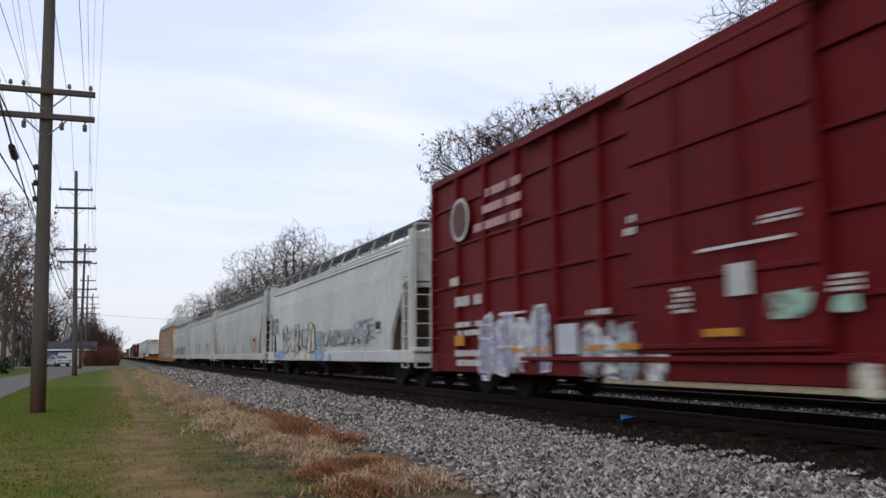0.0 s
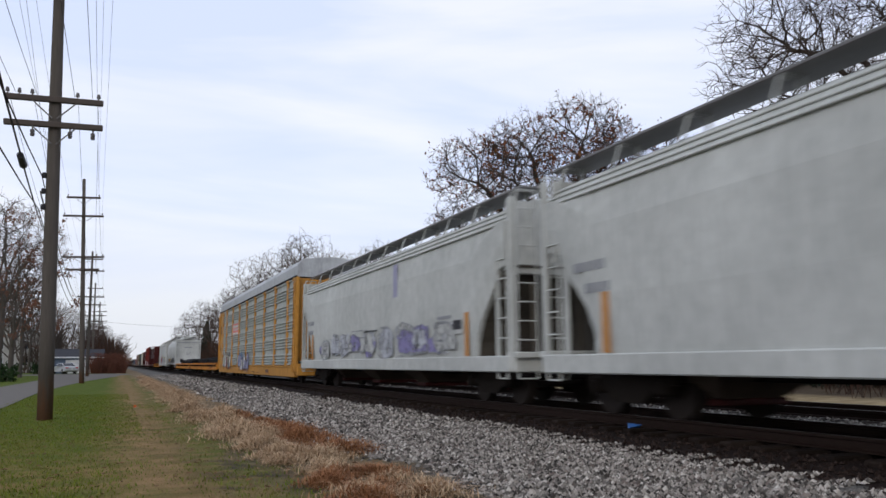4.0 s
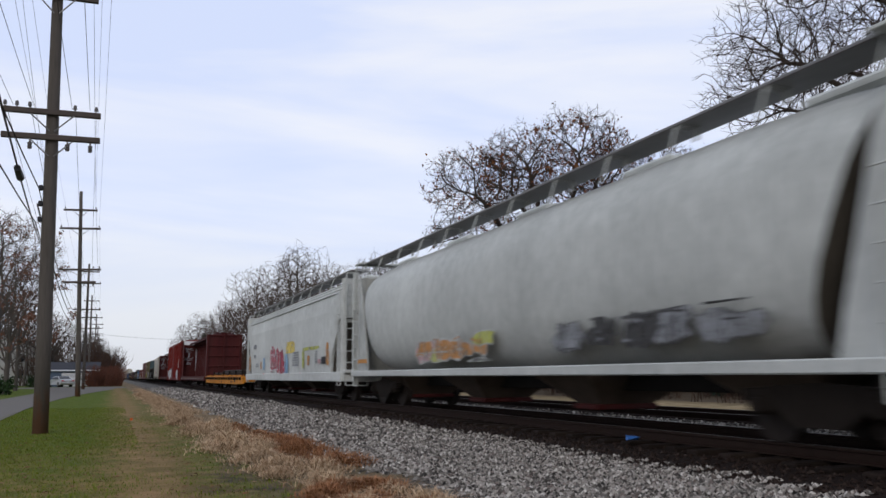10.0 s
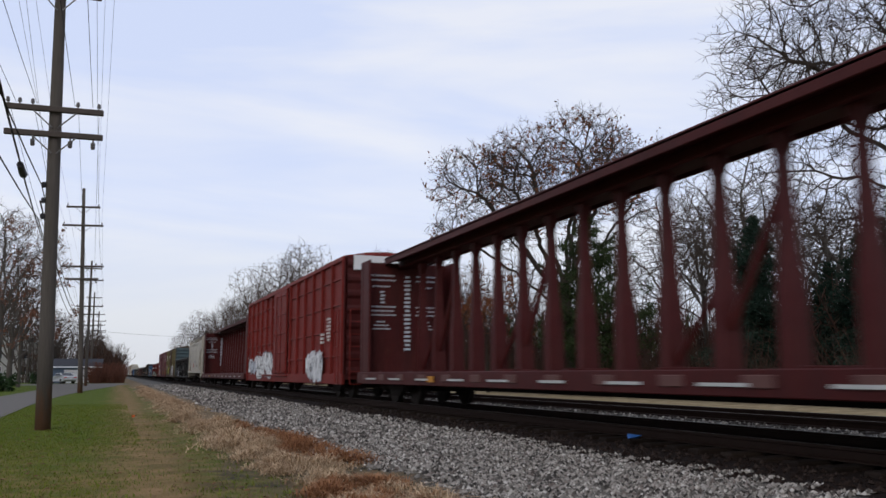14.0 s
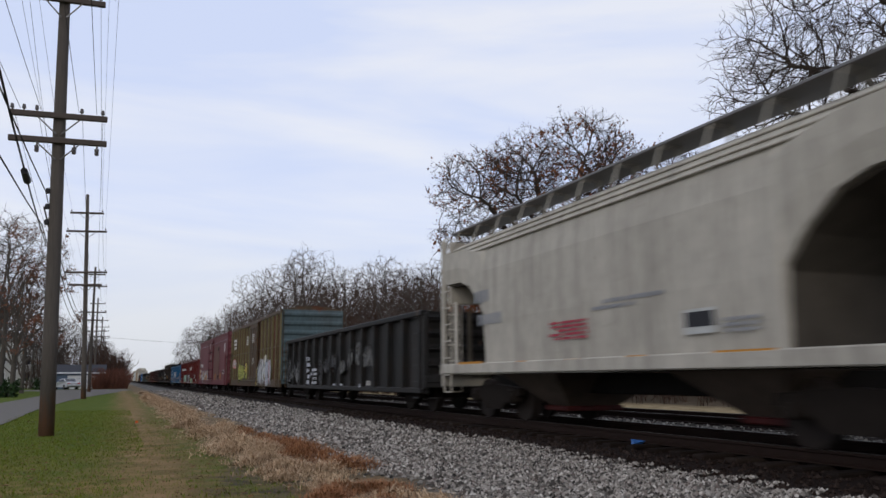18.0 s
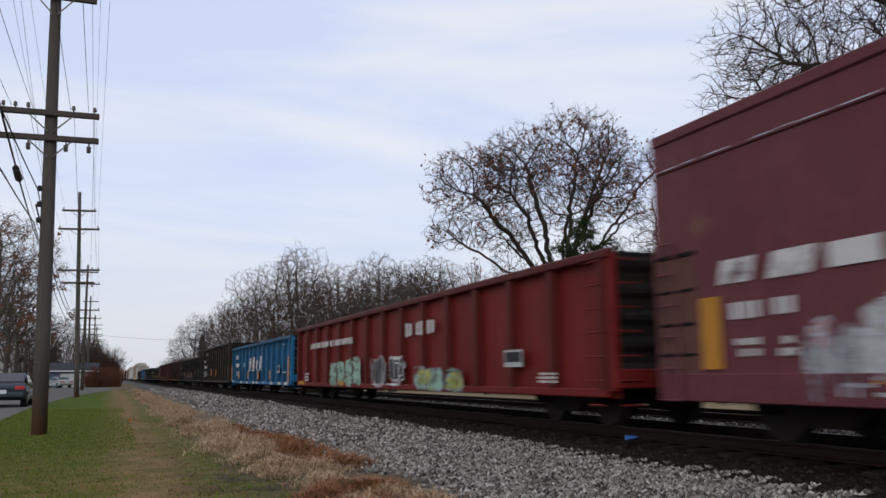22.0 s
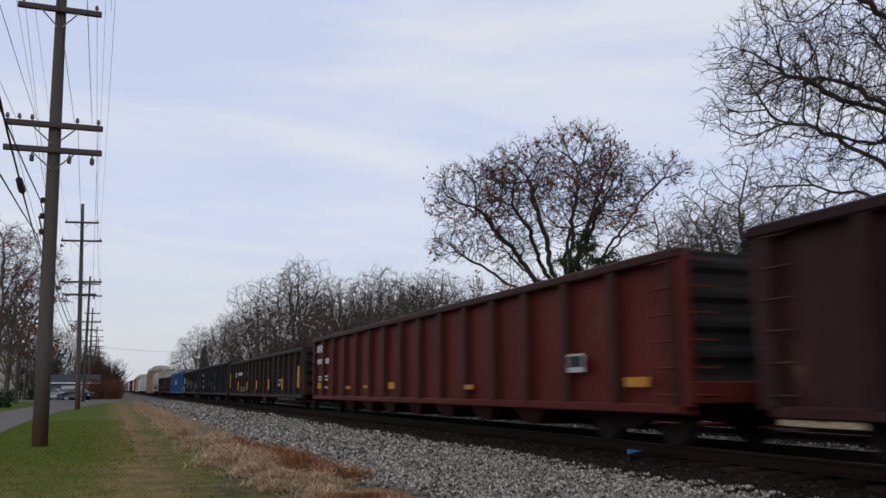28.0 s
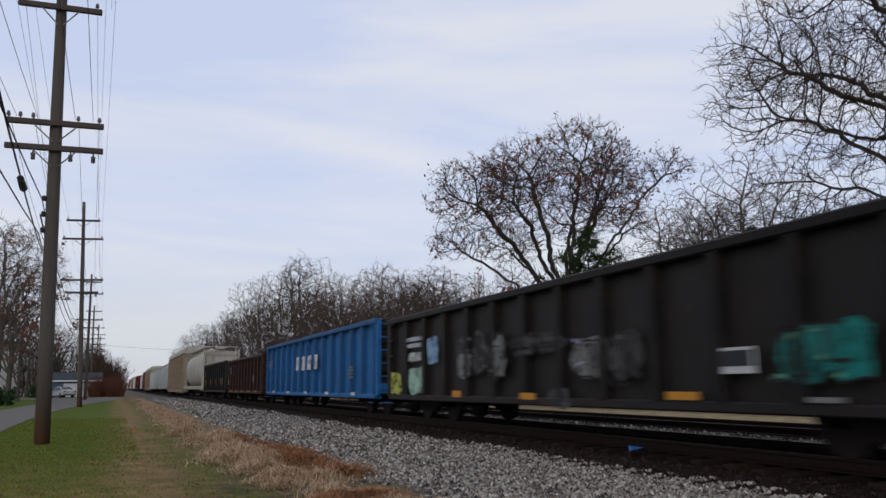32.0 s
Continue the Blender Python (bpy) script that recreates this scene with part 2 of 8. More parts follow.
# ---- mesh tools ----
class Shape:
    """Gathers vertices and faces for one mesh."""

    def __init__(self):
        self.v, self.f = [], []

    def add(self, verts, faces):
        n = len(self.v)
        self.v.extend(verts)
        self.f.extend([tuple(i + n for i in f) for f in faces])
        return self

    def box(self, c, s, b=0.0):
        """A box with centre c and size s; b chamfers its edges."""
        cx, cy, cz = c
        hx, hy, hz = s[0] / 2, s[1] / 2, s[2] / 2
        b = min(b, hx * 0.9, hy * 0.9, hz * 0.9)
        if b <= 0:
            vs = [(cx + i * hx, cy + j * hy, cz + k * hz) for i in (-1, 1) for j in (-1, 1) for k in (-1, 1)]
            return self.add(vs, [(0, 1, 3, 2), (4, 6, 7, 5), (0, 4, 5, 1), (2, 3, 7, 6), (0, 2, 6, 4), (1, 5, 7, 3)])
        vs, ids = [], {}
        for i in (-1, 1):
            for j in (-1, 1):
                for k in (-1, 1):
                    for a in range(3):
                        d = [hx - b, hy - b, hz - b]
                        d[a] += b
                        ids[i, j, k, a] = len(vs)
                        vs.append((cx + i * d[0], cy + j * d[1], cz + k * d[2]))
        fs = []
        pm = (-1, 1)
        for s_ in pm:
            fs.append([ids[s_, j, k, 0] for j, k in ((-1, -1), (1, -1), (1, 1), (-1, 1))][::s_])
            fs.append([ids[i, s_, k, 1] for k, i in ((-1, -1), (1, -1), (1, 1), (-1, 1))][::s_])
            fs.append([ids[i, j, s_, 2] for i, j in ((-1, -1), (1, -1), (1, 1), (-1, 1))][::s_])
            for q in pm:
                fs.append([ids[-1, s_, q, 1], ids[1, s_, q, 1], ids[1, s_, q, 2], ids[-1, s_, q, 2]][::s_ * q])
                fs.append([ids[s_, -1, q, 2], ids[s_, 1, q, 2], ids[s_, 1, q, 0], ids[s_, -1, q, 0]][::s_ * q])
                fs.append([ids[s_, q, -1, 0], ids[s_, q, 1, 0], ids[s_, q, 1, 1], ids[s_, q, -1, 1]][::s_ * q])
                for r in pm:
                    fs.append([ids[s_, q, r, 0], ids[s_, q, r, 1], ids[s_, q, r, 2]][::s_ * q * r])
        return self.add(vs, fs)

    def tube(self, p, q, r0, r1=None, n=8, caps=True):
        p, q = Vector(p), Vector(q)
        r1 = r0 if r1 is None else r1
        w = (q - p).normalized()
        u = w.orthogonal().normalized()
        v = w.cross(u)
        vs = []
        for c, r in ((p, r0), (q, r1)):
            for i in range(n):
                a = 2 * math.pi * i / n
                vs.append(tuple(c + u * (r * math.cos(a)) + v * (r * math.sin(a))))
        fs = [(i, (i + 1) % n, n + (i + 1) % n, n + i) for i in range(n)]
        if caps:
            fs += [tuple(range(n))[::-1], tuple(range(n, 2 * n))]
        return self.add(vs, fs)

    def loft(self, sections, closed=True, caps=True):
        """Joins equal rings of points."""
        n = len(sections[0])
        vs = [p for s in sections for p in s]
        fs = []
        for k in range(len(sections) - 1):
            for i in range(n if closed else n - 1):
                a, b = k * n + i, k * n + (i + 1) % n
                fs.append((a, b, b + n, a + n))
        if caps and closed:
            fs += [tuple(range(n))[::-1], tuple(range((len(sections) - 1) * n, len(sections) * n))]
        return self.add(vs, fs)

    def mesh(self, name, smooth=False):
        me = bpy.data.meshes.new(name)
        me.from_pydata(self.v, [], self.f)
        if smooth:
            me.polygons.foreach_set("use_smooth", [True] * len(me.polygons))
        me.update()
        return me


def part(name, shape, material, parent=None, label="", at=None, smooth=False):
    me = shape if isinstance(shape, bpy.types.Mesh) else shape.mesh(name, smooth)
    if not me.materials:
        me.materials.append(M[material] if isinstance(material, str) else material)
    ob = new(name, me)
    if parent:
        ob.parent = parent
    if at is not None:
        ob.matrix_local = at
    if label:
        ob["label"] = label
    return ob


def empty(name, m, label, category, group="", kind=""):
    ob = new(name)
    ob.empty_display_size = 0.3
    ob.matrix_world = m
    return tagged(ob, label, category, group, kind)


def cloud_mesh(name, verts, faces, material, smooth=False):
    """A large mesh straight from number arrays; faces all of one size."""
    me = bpy.data.meshes.new(name)
    n = faces.shape[1]
    me.vertices.add(len(verts))
    me.vertices.foreach_set("co", verts.astype(np.float32).ravel())
    me.loops.add(faces.size)
    me.loops.foreach_set("vertex_index", faces.astype(np.int32).ravel())
    me.polygons.add(len(faces))
    me.polygons.foreach_set("loop_start", np.arange(0, faces.size, n, dtype=np.int32))
    me.polygons.foreach_set("use_smooth", np.full(len(faces), smooth))
    me.update(calc_edges=True)
    me.materials.append(M[material])
    return me

# ---- ground, road, track ----
XC, RAIL = 8.58, 0.293          # the near track's middle, and the height of its rail heads
XC2 = XC + 4.3                  # the far track

KNOTS = [(-900, 0), (-200, 0), (-60, 0), (-20, 0), (-7, 0), (-3, 0), (-1, 0), (0.3, 0.0), (1.4, 0.0), (2.4, -0.02), (3.2, 0.0), (4.4, 0.02), (5.8, 0.04),
         (6.8, 0.055), (7.2, 0.06), (8.6, 0.08), (10.0, 0.11), (10.8, 0.12), (11.5, 0.11), (12.9, 0.10), (14.3, 0.10), (15.6, 0.04), (17, 0.03), (20, 0.1), (30, 0.2), (60, 0.3), (200, 0.3), (900, 0)]
ys = [-900, -400, -150, -60, -20, 0, 6, 12, 20, 32, 50, 75, 110, 160, 240, 400, 700, 1200, 2600]
g = Shape()
g.add([(x, y, z) for y in ys for x, z in KNOTS],
      [(j * len(KNOTS) + i, j * len(KNOTS) + i + 1, (j + 1) * len(KNOTS) + i + 1, (j + 1) * len(KNOTS) + i) for j in range(len(ys) - 1) for i in range(len(KNOTS) - 1)])


def ground_material():
    m, t, b = shader("ground_soil", 0.95)
    c = t.nodes.new("ShaderNodeTexCoord")
    s = t.nodes.new("ShaderNodeSeparateXYZ")
    t.links.new(c.outputs["Object"], s.inputs[0])
    wob = t.nodes.new("ShaderNodeMath")
    wob.operation = "MULTIPLY_ADD"
    t.links.new(noise_of(t, 0.55, 5), wob.inputs[0])
    wob.inputs[1].default_value = 1.5
    t.links.new(s.outputs["X"], wob.inputs[2])
    rag = t.nodes.new("ShaderNodeMath")
    rag.operation = "MULTIPLY_ADD"
    t.links.new(noise_of(t, 3.2, 6, rough=0.65), rag.inputs[0])
    rag.inputs[1].default_value = 1.3
    t.links.new(wob.outputs[0], rag.inputs[2])
    low = t.nodes.new("ShaderNodeMath")
    low.operation = "SUBTRACT"
    t.links.new(rag.outputs[0], low.inputs[0])
    low.inputs[1].default_value = 0.65
    x = low.outputs[0]                       # X plus about 0.75
    lawn = blend(t, steps(t, noise_of(t, 1.1, 5), 0.35, 0.7), (0.064, 0.105, 0.006), (0.105, 0.128, 0.011))
    lawn = blend(t, steps(t, noise_of(t, 24.0, 5, rough=0.7), 0.3, 0.7), lawn, blend(t, 1.0, lawn, (0.74, 0.74, 0.66), "MULTIPLY"))
    thin = blend(t, steps(t, noise_of(t, 2.2, 5), 0.38, 0.62), (0.105, 0.108, 0.020), (0.20, 0.14, 0.052))
    near = steps(t, s.outputs["Y"], 17.0, 9.0)
    lawn = blend(t, blend(t, 1.0, near, steps(t, noise_of(t, 0.7, 4), 0.26, 0.50), "MULTIPLY"), lawn, thin)
    worn_path = blend(t, steps(t, noise_of(t, 1.6, 5), 0.36, 0.64), (0.130, 0.098, 0.034), (0.265, 0.168, 0.082))
    olive = blend(t, steps(t, noise_of(t, 1.9, 5), 0.42, 0.60), (0.088, 0.102, 0.019), (0.165, 0.122, 0.050))
    olive = blend(t, blend(t, 1.0, steps(t, s.outputs["Y"], 14.0, 10.0), steps(t, noise_of(t, 1.3, 5), 0.47, 0.56), "MULTIPLY"), olive, (0.05, 0.042, 0.028))
    soil = blend(t, steps(t, noise_of(t, 2.0, 6), 0.35, 0.65), (0.07, 0.058, 0.035), (0.15, 0.11, 0.065))
    straw = blend(t, steps(t, s.outputs["Y"], 12.0, 16.0), soil, blend(t, steps(t, noise_of(t, 2.5, 4), 0.35, 0.6), (0.10, 0.074, 0.043), (0.23, 0.165, 0.10)))
    grey = blend(t, steps(t, noise_of(t, 22.0, 4, rough=0.7), 0.35, 0.68), (0.02, 0.019, 0.018), (0.22, 0.21, 0.195))
    far = blend(t, steps(t, noise_of(t, 2.0, 4), 0.35, 0.65), (0.34, 0.27, 0.16), (0.20, 0.15, 0.08))
    wood = blend(t, steps(t, noise_of(t, 1.2, 5), 0.35, 0.65), (0.06, 0.045, 0.03), (0.10, 0.075, 0.05))
    col = blend(t, steps(t, x, 0.35, 1.3), lawn, worn_path)
    col = blend(t, steps(t, x, 1.5, 2.0), col, olive)
    col = blend(t, steps(t, x, 2.1, 2.5), col, straw)
    fine = noise_of(t, 38.0, 5, rough=0.75)
    col = blend(t, steps(t, fine, 0.36, 0.66), blend(t, 1.0, col, (0.74, 0.73, 0.7), "MULTIPLY"), blend(t, 1.0, col, (1.12, 1.12, 1.1), "MULTIPLY"))
    col = blend(t, steps(t, x, 3.7, 4.3), col, grey)
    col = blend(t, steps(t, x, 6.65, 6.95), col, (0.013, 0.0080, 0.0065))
    col = blend(t, steps(t, x, 9.9, 10.2), col, grey)
    col = blend(t, steps(t, x, 15.9, 16.6), col, far)
    col = blend(t, steps(t, x, 19.5, 21.5), col, wood)
    t.links.new(col, b.inputs["Base Color"])
    bumped(t, b, noise_of(t, 30.0, 6), 0.6, 0.05)
    return m


M["ground_soil"] = ground_material()
tagged(part("ground", g, "ground_soil"), "lawn, dry verge and gravel bed beside the line", "ground", kind="structure")

# the street with its side street to the left
rd = Shape()
edge = [(-60, -6.6, -3.0), (0, -6.6, -3.0), (25, -6.2, -2.75), (36, -5.9, -2.9), (50, -5.5, -2.5), (60, -5.35, -1.95), (75, -5.25, -0.7), (84, -5.4, 0.1), (94, -6.5, 0.5)]
rd.add([p for y, a, b_ in edge for p in ((a, y, 0.02), (b_, y, 0.02))], [(2 * i, 2 * i + 1, 2 * i + 3, 2 * i + 2) for i in range(len(edge) - 1)])
n0 = len(rd.v)
rd.add([(-120, 99, 0.02), (-120, 111, 0.02), (-9, 97, 0.02), (-9, 110, 0.02), (-6.5, 94, 0.02), (-6.5, 110, 0.02), (0.5, 94, 0.02), (0.5, 110, 0.02), (1.8, 99, 0.02), (1.3, 108, 0.02)],
       [(0, 2, 3, 1), (2, 4, 5, 3), (4, 6, 7, 5), (6, 8, 9, 7)])
tagged(part("road", rd, "asphalt"), "worn grey asphalt street with a side street", "road", kind="structure")


def ties(x, ya, yb, step, parent):
    s = Shape().box((0, 0, -0.09), (2.6, 0.23, 0.18), 0.02)
    me = s.mesh("tie")
    me.materials.append(M["tie_wood"])
    r = random.Random(5)
    y, k = ya, 0
    while y < yb:
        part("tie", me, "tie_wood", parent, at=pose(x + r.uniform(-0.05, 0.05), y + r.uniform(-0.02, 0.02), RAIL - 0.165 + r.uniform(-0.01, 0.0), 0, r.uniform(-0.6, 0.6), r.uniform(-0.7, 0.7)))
        y += step
        k += 1


def rail(name, x, label):
    prof = [(-0.07, -0.165), (0.07, -0.165), (0.07, -0.15), (0.012, -0.13), (0.012, -0.045), (0.036, -0.035), (0.036, -0.004), (0.03, 0.0), (-0.03, 0.0), (-0.036, -0.004), (-0.036, -0.035), (-0.012, -0.045), (-0.012, -0.13), (-0.07, -0.15)]
    s = Shape().loft([[(x + a, y, RAIL + b_) for a, b_ in prof] for y in (-700, 0, 20, 60, 200, 1400)])
    ob = tagged(part(name, s, "rail_steel"), label, "rail", "rails", "structure")
    top = Shape().box((x, 350, RAIL + 0.0015), (0.05, 2096, 0.003))
    part("running_surface", top, "rail_top", ob, "polished running surface")
    return ob


rails = [rail("rail", XC + d, "rust-brown steel rail with a polished head on wooden ties") for d in (-0.753, 0.753)]
rails += [rail("rail", XC2 + d, "rust-brown steel rail of the far track") for d in (-0.753, 0.753)]
near_ties = empty("tie_row", pose(0, 0, 0), "dark creosoted wooden ties under the near track", "ties", kind="structure")
ties(XC, -6.24, 90, 0.54, near_ties)
far_ties = empty("tie_row", pose(0, 0, 0), "dark creosoted wooden ties under the far track", "ties", kind="structure")
ties(XC2, 4, 60, 0.54, far_ties)


def long_ties(x, ya, yb):
    s = Shape()
    y = ya
    while y < yb:
        s.box((x, y, RAIL - 0.255), (2.6, 0.23, 0.18))
        y += 0.54
    return s


tagged(part("distant_ties", long_ties(XC, 90.2, 330), "black_iron"), "dark wooden ties of the far stretch of line", "ties", kind="stuff")


# ---- ballast, grass, weeds ----
ICO_V = np.array([(0, 0, 1), (0.894, 0, 0.447), (0.276, 0.851, 0.447), (-0.724, 0.526, 0.447), (-0.724, -0.526, 0.447), (0.276, -0.851, 0.447),
                  (0.724, 0.526, -0.447), (-0.276, 0.851, -0.447), (-0.894, 0, -0.447), (-0.276, -0.851, -0.447), (0.724, -0.526, -0.447), (0, 0, -1)])
ICO_F = np.array([(0, 1, 2), (0, 2, 3), (0, 3, 4), (0, 4, 5), (0, 5, 1), (1, 6, 2), (2, 7, 3), (3, 8, 4), (4, 9, 5), (5, 10, 1),
                  (2, 6, 7), (3, 7, 8), (4, 8, 9), (5, 9, 10), (1, 10, 6), (6, 11, 7), (7, 11, 8), (8, 11, 9), (9, 11, 10), (10, 11, 6)])
rng = np.random.default_rng(7)
KX, KZ = np.array([k[0] for k in KNOTS], float), np.array([k[1] for k in KNOTS], float)


OCT_V = np.array([(0, 0, 1), (1, 0, 0.1), (0, 1, -0.1), (-1, 0, 0.1), (0, -1, -0.1), (0, 0, -1.0)])
OCT_F = np.array([(0, 1, 2), (0, 2, 3), (0, 3, 4), (0, 4, 1), (5, 2, 1), (5, 3, 2), (5, 4, 3), (5, 1, 4)])


def stones(name, xs, ys_, size, label, material="stone", coarse=False):
    n = len(xs)
    V0, F0 = (OCT_V * 1.1, OCT_F) if coarse else (ICO_V, ICO_F)
    nv = len(V0)
    r = rng.uniform(0.6, 1.25, n) * size
    v = V0[None] * (1 + rng.uniform(-0.32, 0.32, (n, nv, 1)))
    v = v * rng.uniform(0.6, 1.15, (n, 1, 3))
    a = rng.uniform(0, 6.28, n)
    ca, sa = np.cos(a)[:, None], np.sin(a)[:, None]
    x = v[..., 0] * ca - v[..., 1] * sa
    y = v[..., 0] * sa + v[..., 1] * ca
    z = v[..., 2] * 0.85
    rr = r[:, None]
    P = np.stack([x * rr + xs[:, None], y * rr + ys_[:, None], z * rr + (np.interp(xs, KX, KZ) + rng.uniform(-0.2, 0.55, n) * r)[:, None]], -1)
    F = (F0[None] + (np.arange(n) * nv)[:, None, None]).reshape(-1, 3)
    return tagged(new(name, cloud_mesh(name, P.reshape(-1, 3), F, material)), label, "gravel", kind="stuff")


def strewn(n, xa, xb, ya, yb, power=1.0):
    return rng.uniform(xa, xb, n), ya + (yb - ya) * rng.uniform(0, 1, n) ** power


def ragged(xs, ys_, e, amp=0.28):
    """Keeps what lies right of a wavering edge."""
    w = e + amp * (np.sin(ys_ * 0.9) * 0.5 + np.sin(ys_ * 2.3 + 1) * 0.35 + np.sin(ys_ * 5.1) * 0.3) + rng.normal(0, 0.14, len(xs))
    k = xs > w
    return xs[k], ys_[k]


def shoulder(xs, ys_):
    """The grey shoulder ends raggedly where the oil-stained stones begin, fingering in between the ties."""
    w = 6.10 + 0.30 * np.clip(1.6 * np.sin(ys_ * 2 * math.pi / 0.54), -1, 1) + 0.10 * np.sin(ys_ * 1.1) + rng.normal(0, 0.07, len(xs))
    k = xs < w
    return xs[k], ys_[k]


stones("ballast", *shoulder(*ragged(*strewn(46000, 2.7, 6.6, 3.2, 13.0), 3.15)), 0.029, "loose grey crushed-stone ballast beside the track", coarse=True)
stones("ballast", *shoulder(*ragged(*strewn(21000, 2.7, 6.6, 13.0, 32.0, 1.4), 3.2)), 0.038, "loose grey crushed-stone ballast beside the track", coarse=True)
stones("ballast", *shoulder(*ragged(*strewn(9000, 2.9, 6.6, 32.0, 90.0, 1.5), 3.35, 0.2)), 0.065, "loose grey crushed-stone ballast beside the track", coarse=True)
stones("ballast", *strewn(9000, 9.35, 16.0, 5.0, 40.0, 1.3), 0.038, "grey crushed-stone ballast between the tracks", coarse=True)
stones("ballast", *shoulder(*ragged(*strewn(9000, 2.7, 6.6, -5.0, 3.2), 3.15)), 0.036, "loose grey crushed-stone ballast beside the track", coarse=True)
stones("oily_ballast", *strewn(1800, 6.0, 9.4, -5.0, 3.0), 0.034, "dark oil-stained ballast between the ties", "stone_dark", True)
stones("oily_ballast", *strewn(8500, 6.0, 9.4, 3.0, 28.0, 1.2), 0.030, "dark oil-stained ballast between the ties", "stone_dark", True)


scrap = Shape().add([(7.05, 10.0, 0.20), (7.22, 9.96, 0.235), (7.27, 10.13, 0.215), (7.12, 10.19, 0.25), (7.06, 10.1, 0.18), (7.2, 10.02, 0.19)], [(0, 1, 3), (1, 2, 3), (0, 3, 4), (0, 4, 5), (0, 5, 1), (1, 5, 2), (2, 5, 4), (2, 4, 3)])
tagged(part("plastic_scrap", scrap, plain("scrap_blue", (0.03, 0.10, 0.28), 0.5)), "crumpled blue plastic scrap on the tie ends", "litter")


def blades(name, xs, ys_, *rest):
    return blade_bed(name, xs, ys_, np.zeros(len(xs)), *rest)


def blade_bed(name, xs, ys_, up, h, w, lean, material, label, category, curl=0.5):
    n = len(xs)
    z0 = np.interp(xs, KX, KZ) + up
    a = rng.uniform(0, 6.28, n)
    hh = h * rng.uniform(0.5, 1.3, n)
    ln = lean * hh * rng.uniform(0.2, 1.6, n)
    dx, dy = np.cos(a), np.sin(a)
    ww = w * rng.uniform(0.6, 1.4, n)
    b0 = np.stack([xs - dy * ww, ys_ + dx * ww, z0 - 0.01], -1)
    b1 = np.stack([xs + dy * ww, ys_ - dx * ww, z0 - 0.01], -1)
    mx, my, mz = xs + dx * ln * 0.35, ys_ + dy * ln * 0.35, z0 + hh * 0.62
    m0 = np.stack([mx - dy * ww * 0.7, my + dx * ww * 0.7, mz], -1)
    m1 = np.stack([mx + dy * ww * 0.7, my - dx * ww * 0.7, mz], -1)
    tip = np.stack([xs + dx * ln, ys_ + dy * ln, z0 + hh * (1 - curl * 0.35)], -1)
    P = np.stack([b0, b1, m0, m1, tip], 1).reshape(-1, 3)
    F = (np.array([(0, 1, 3), (0, 3, 2), (2, 3, 4)])[None] + (np.arange(n) * 5)[:, None, None]).reshape(-1, 3)
    return tagged(new(name, cloud_mesh(name, P, F, material)), label, category, kind="stuff")


xs, ys_ = strewn(60000, -2.95, 0.5, 4.6, 34.0, 1.7)
k = rng.uniform(0, 1, len(xs)) < np.clip(0.55 + 0.4 * (np.sin(xs * 1.7 + ys_ * 0.4) + np.sin(ys_ * 0.9 - xs)) / 2 + np.clip((ys_ - 9) / 12, 0, 0.6) - np.clip((xs + 0.2) * 0.9, 0, 0.5), 0.06, 1)
blades("grass", xs[k], ys_[k], 0.034, 0.0042, 1.3, "grass_blade", "short green mown grass", "grass")
xs, ys_ = strewn(9000, 0.2, 2.0, 5.0, 26.0, 1.4)
k = rng.uniform(0, 1, len(xs)) < np.clip(0.25 + 0.75 * (xs - 0.5) + 0.3 * np.sin(xs * 3 + ys_ * 1.3), 0.08, 0.9)
blades("grass", xs[k], ys_[k], 0.034, 0.0042, 1.6, "grass_blade", "sparse olive grass beside the worn path", "grass")
xs, ys_ = strewn(9000, -2.6, 2.2, 4.6, 20.0, 1.5)
blades("dry_grass", xs, ys_, 0.022, 0.0036, 2.4, "dull_straw", "dry yellowed blades in the worn lawn", "grass")


def clumps(n, xa, xb, ya, yb, power, count, spread, mound=0.11):
    cx, cy = strewn(n, xa, xb, ya, yb, power)
    per = rng.integers(count // 2, count * 3 // 2, n)
    size = np.repeat(rng.uniform(0.6, 1.35, n), per)
    dx, dy = rng.normal(0, spread, per.sum()) * size, rng.normal(0, spread, per.sum()) * size
    up = mound * size * np.exp(-(dx * dx + dy * dy) / (2.2 * spread * spread)) * rng.uniform(0.1, 1.0, len(dx))
    return np.repeat(cx, per) + dx, np.repeat(cy, per) + dy, up


blade_bed("straw_tufts", *clumps(80, 1.55, 2.35, 13.0, 75.0, 1.4, 480, 0.21, 0.24), 0.07, 0.0055, 2.6, "straw", "pale flattened dry grass tufts", "dry grass", 1.2)
blade_bed("straw_tufts", *clumps(20, 1.8, 2.5, 9.4, 15.5, 1.0, 620, 0.14, 0.16), 0.065, 0.0042, 2.6, "straw", "pale flattened dry grass tufts", "dry grass", 1.2)
blade_bed("straw_tufts", *clumps(7, 1.95, 2.8, 6.6, 8.8, 1.0, 300, 0.15, 0.14), 0.075, 0.0040, 2.6, "straw", "pale flattened dry grass tufts", "dry grass", 1.2)
blade_bed("rusty_weeds", *clumps(11, 1.9, 2.7, 6.6, 8.4, 1.0, 420, 0.13, 0.13), 0.065, 0.0045, 2.6, "rust_weed", "rust-brown withered weeds beside the gravel", "weeds", 1.0)
blade_bed("rusty_weeds", *clumps(17, 2.3, 3.0, 10.2, 19.0, 1.2, 480, 0.18, 0.18), 0.065, 0.0045, 2.6, "rust_weed", "rust-brown withered weeds beside the gravel", "weeds", 1.0)


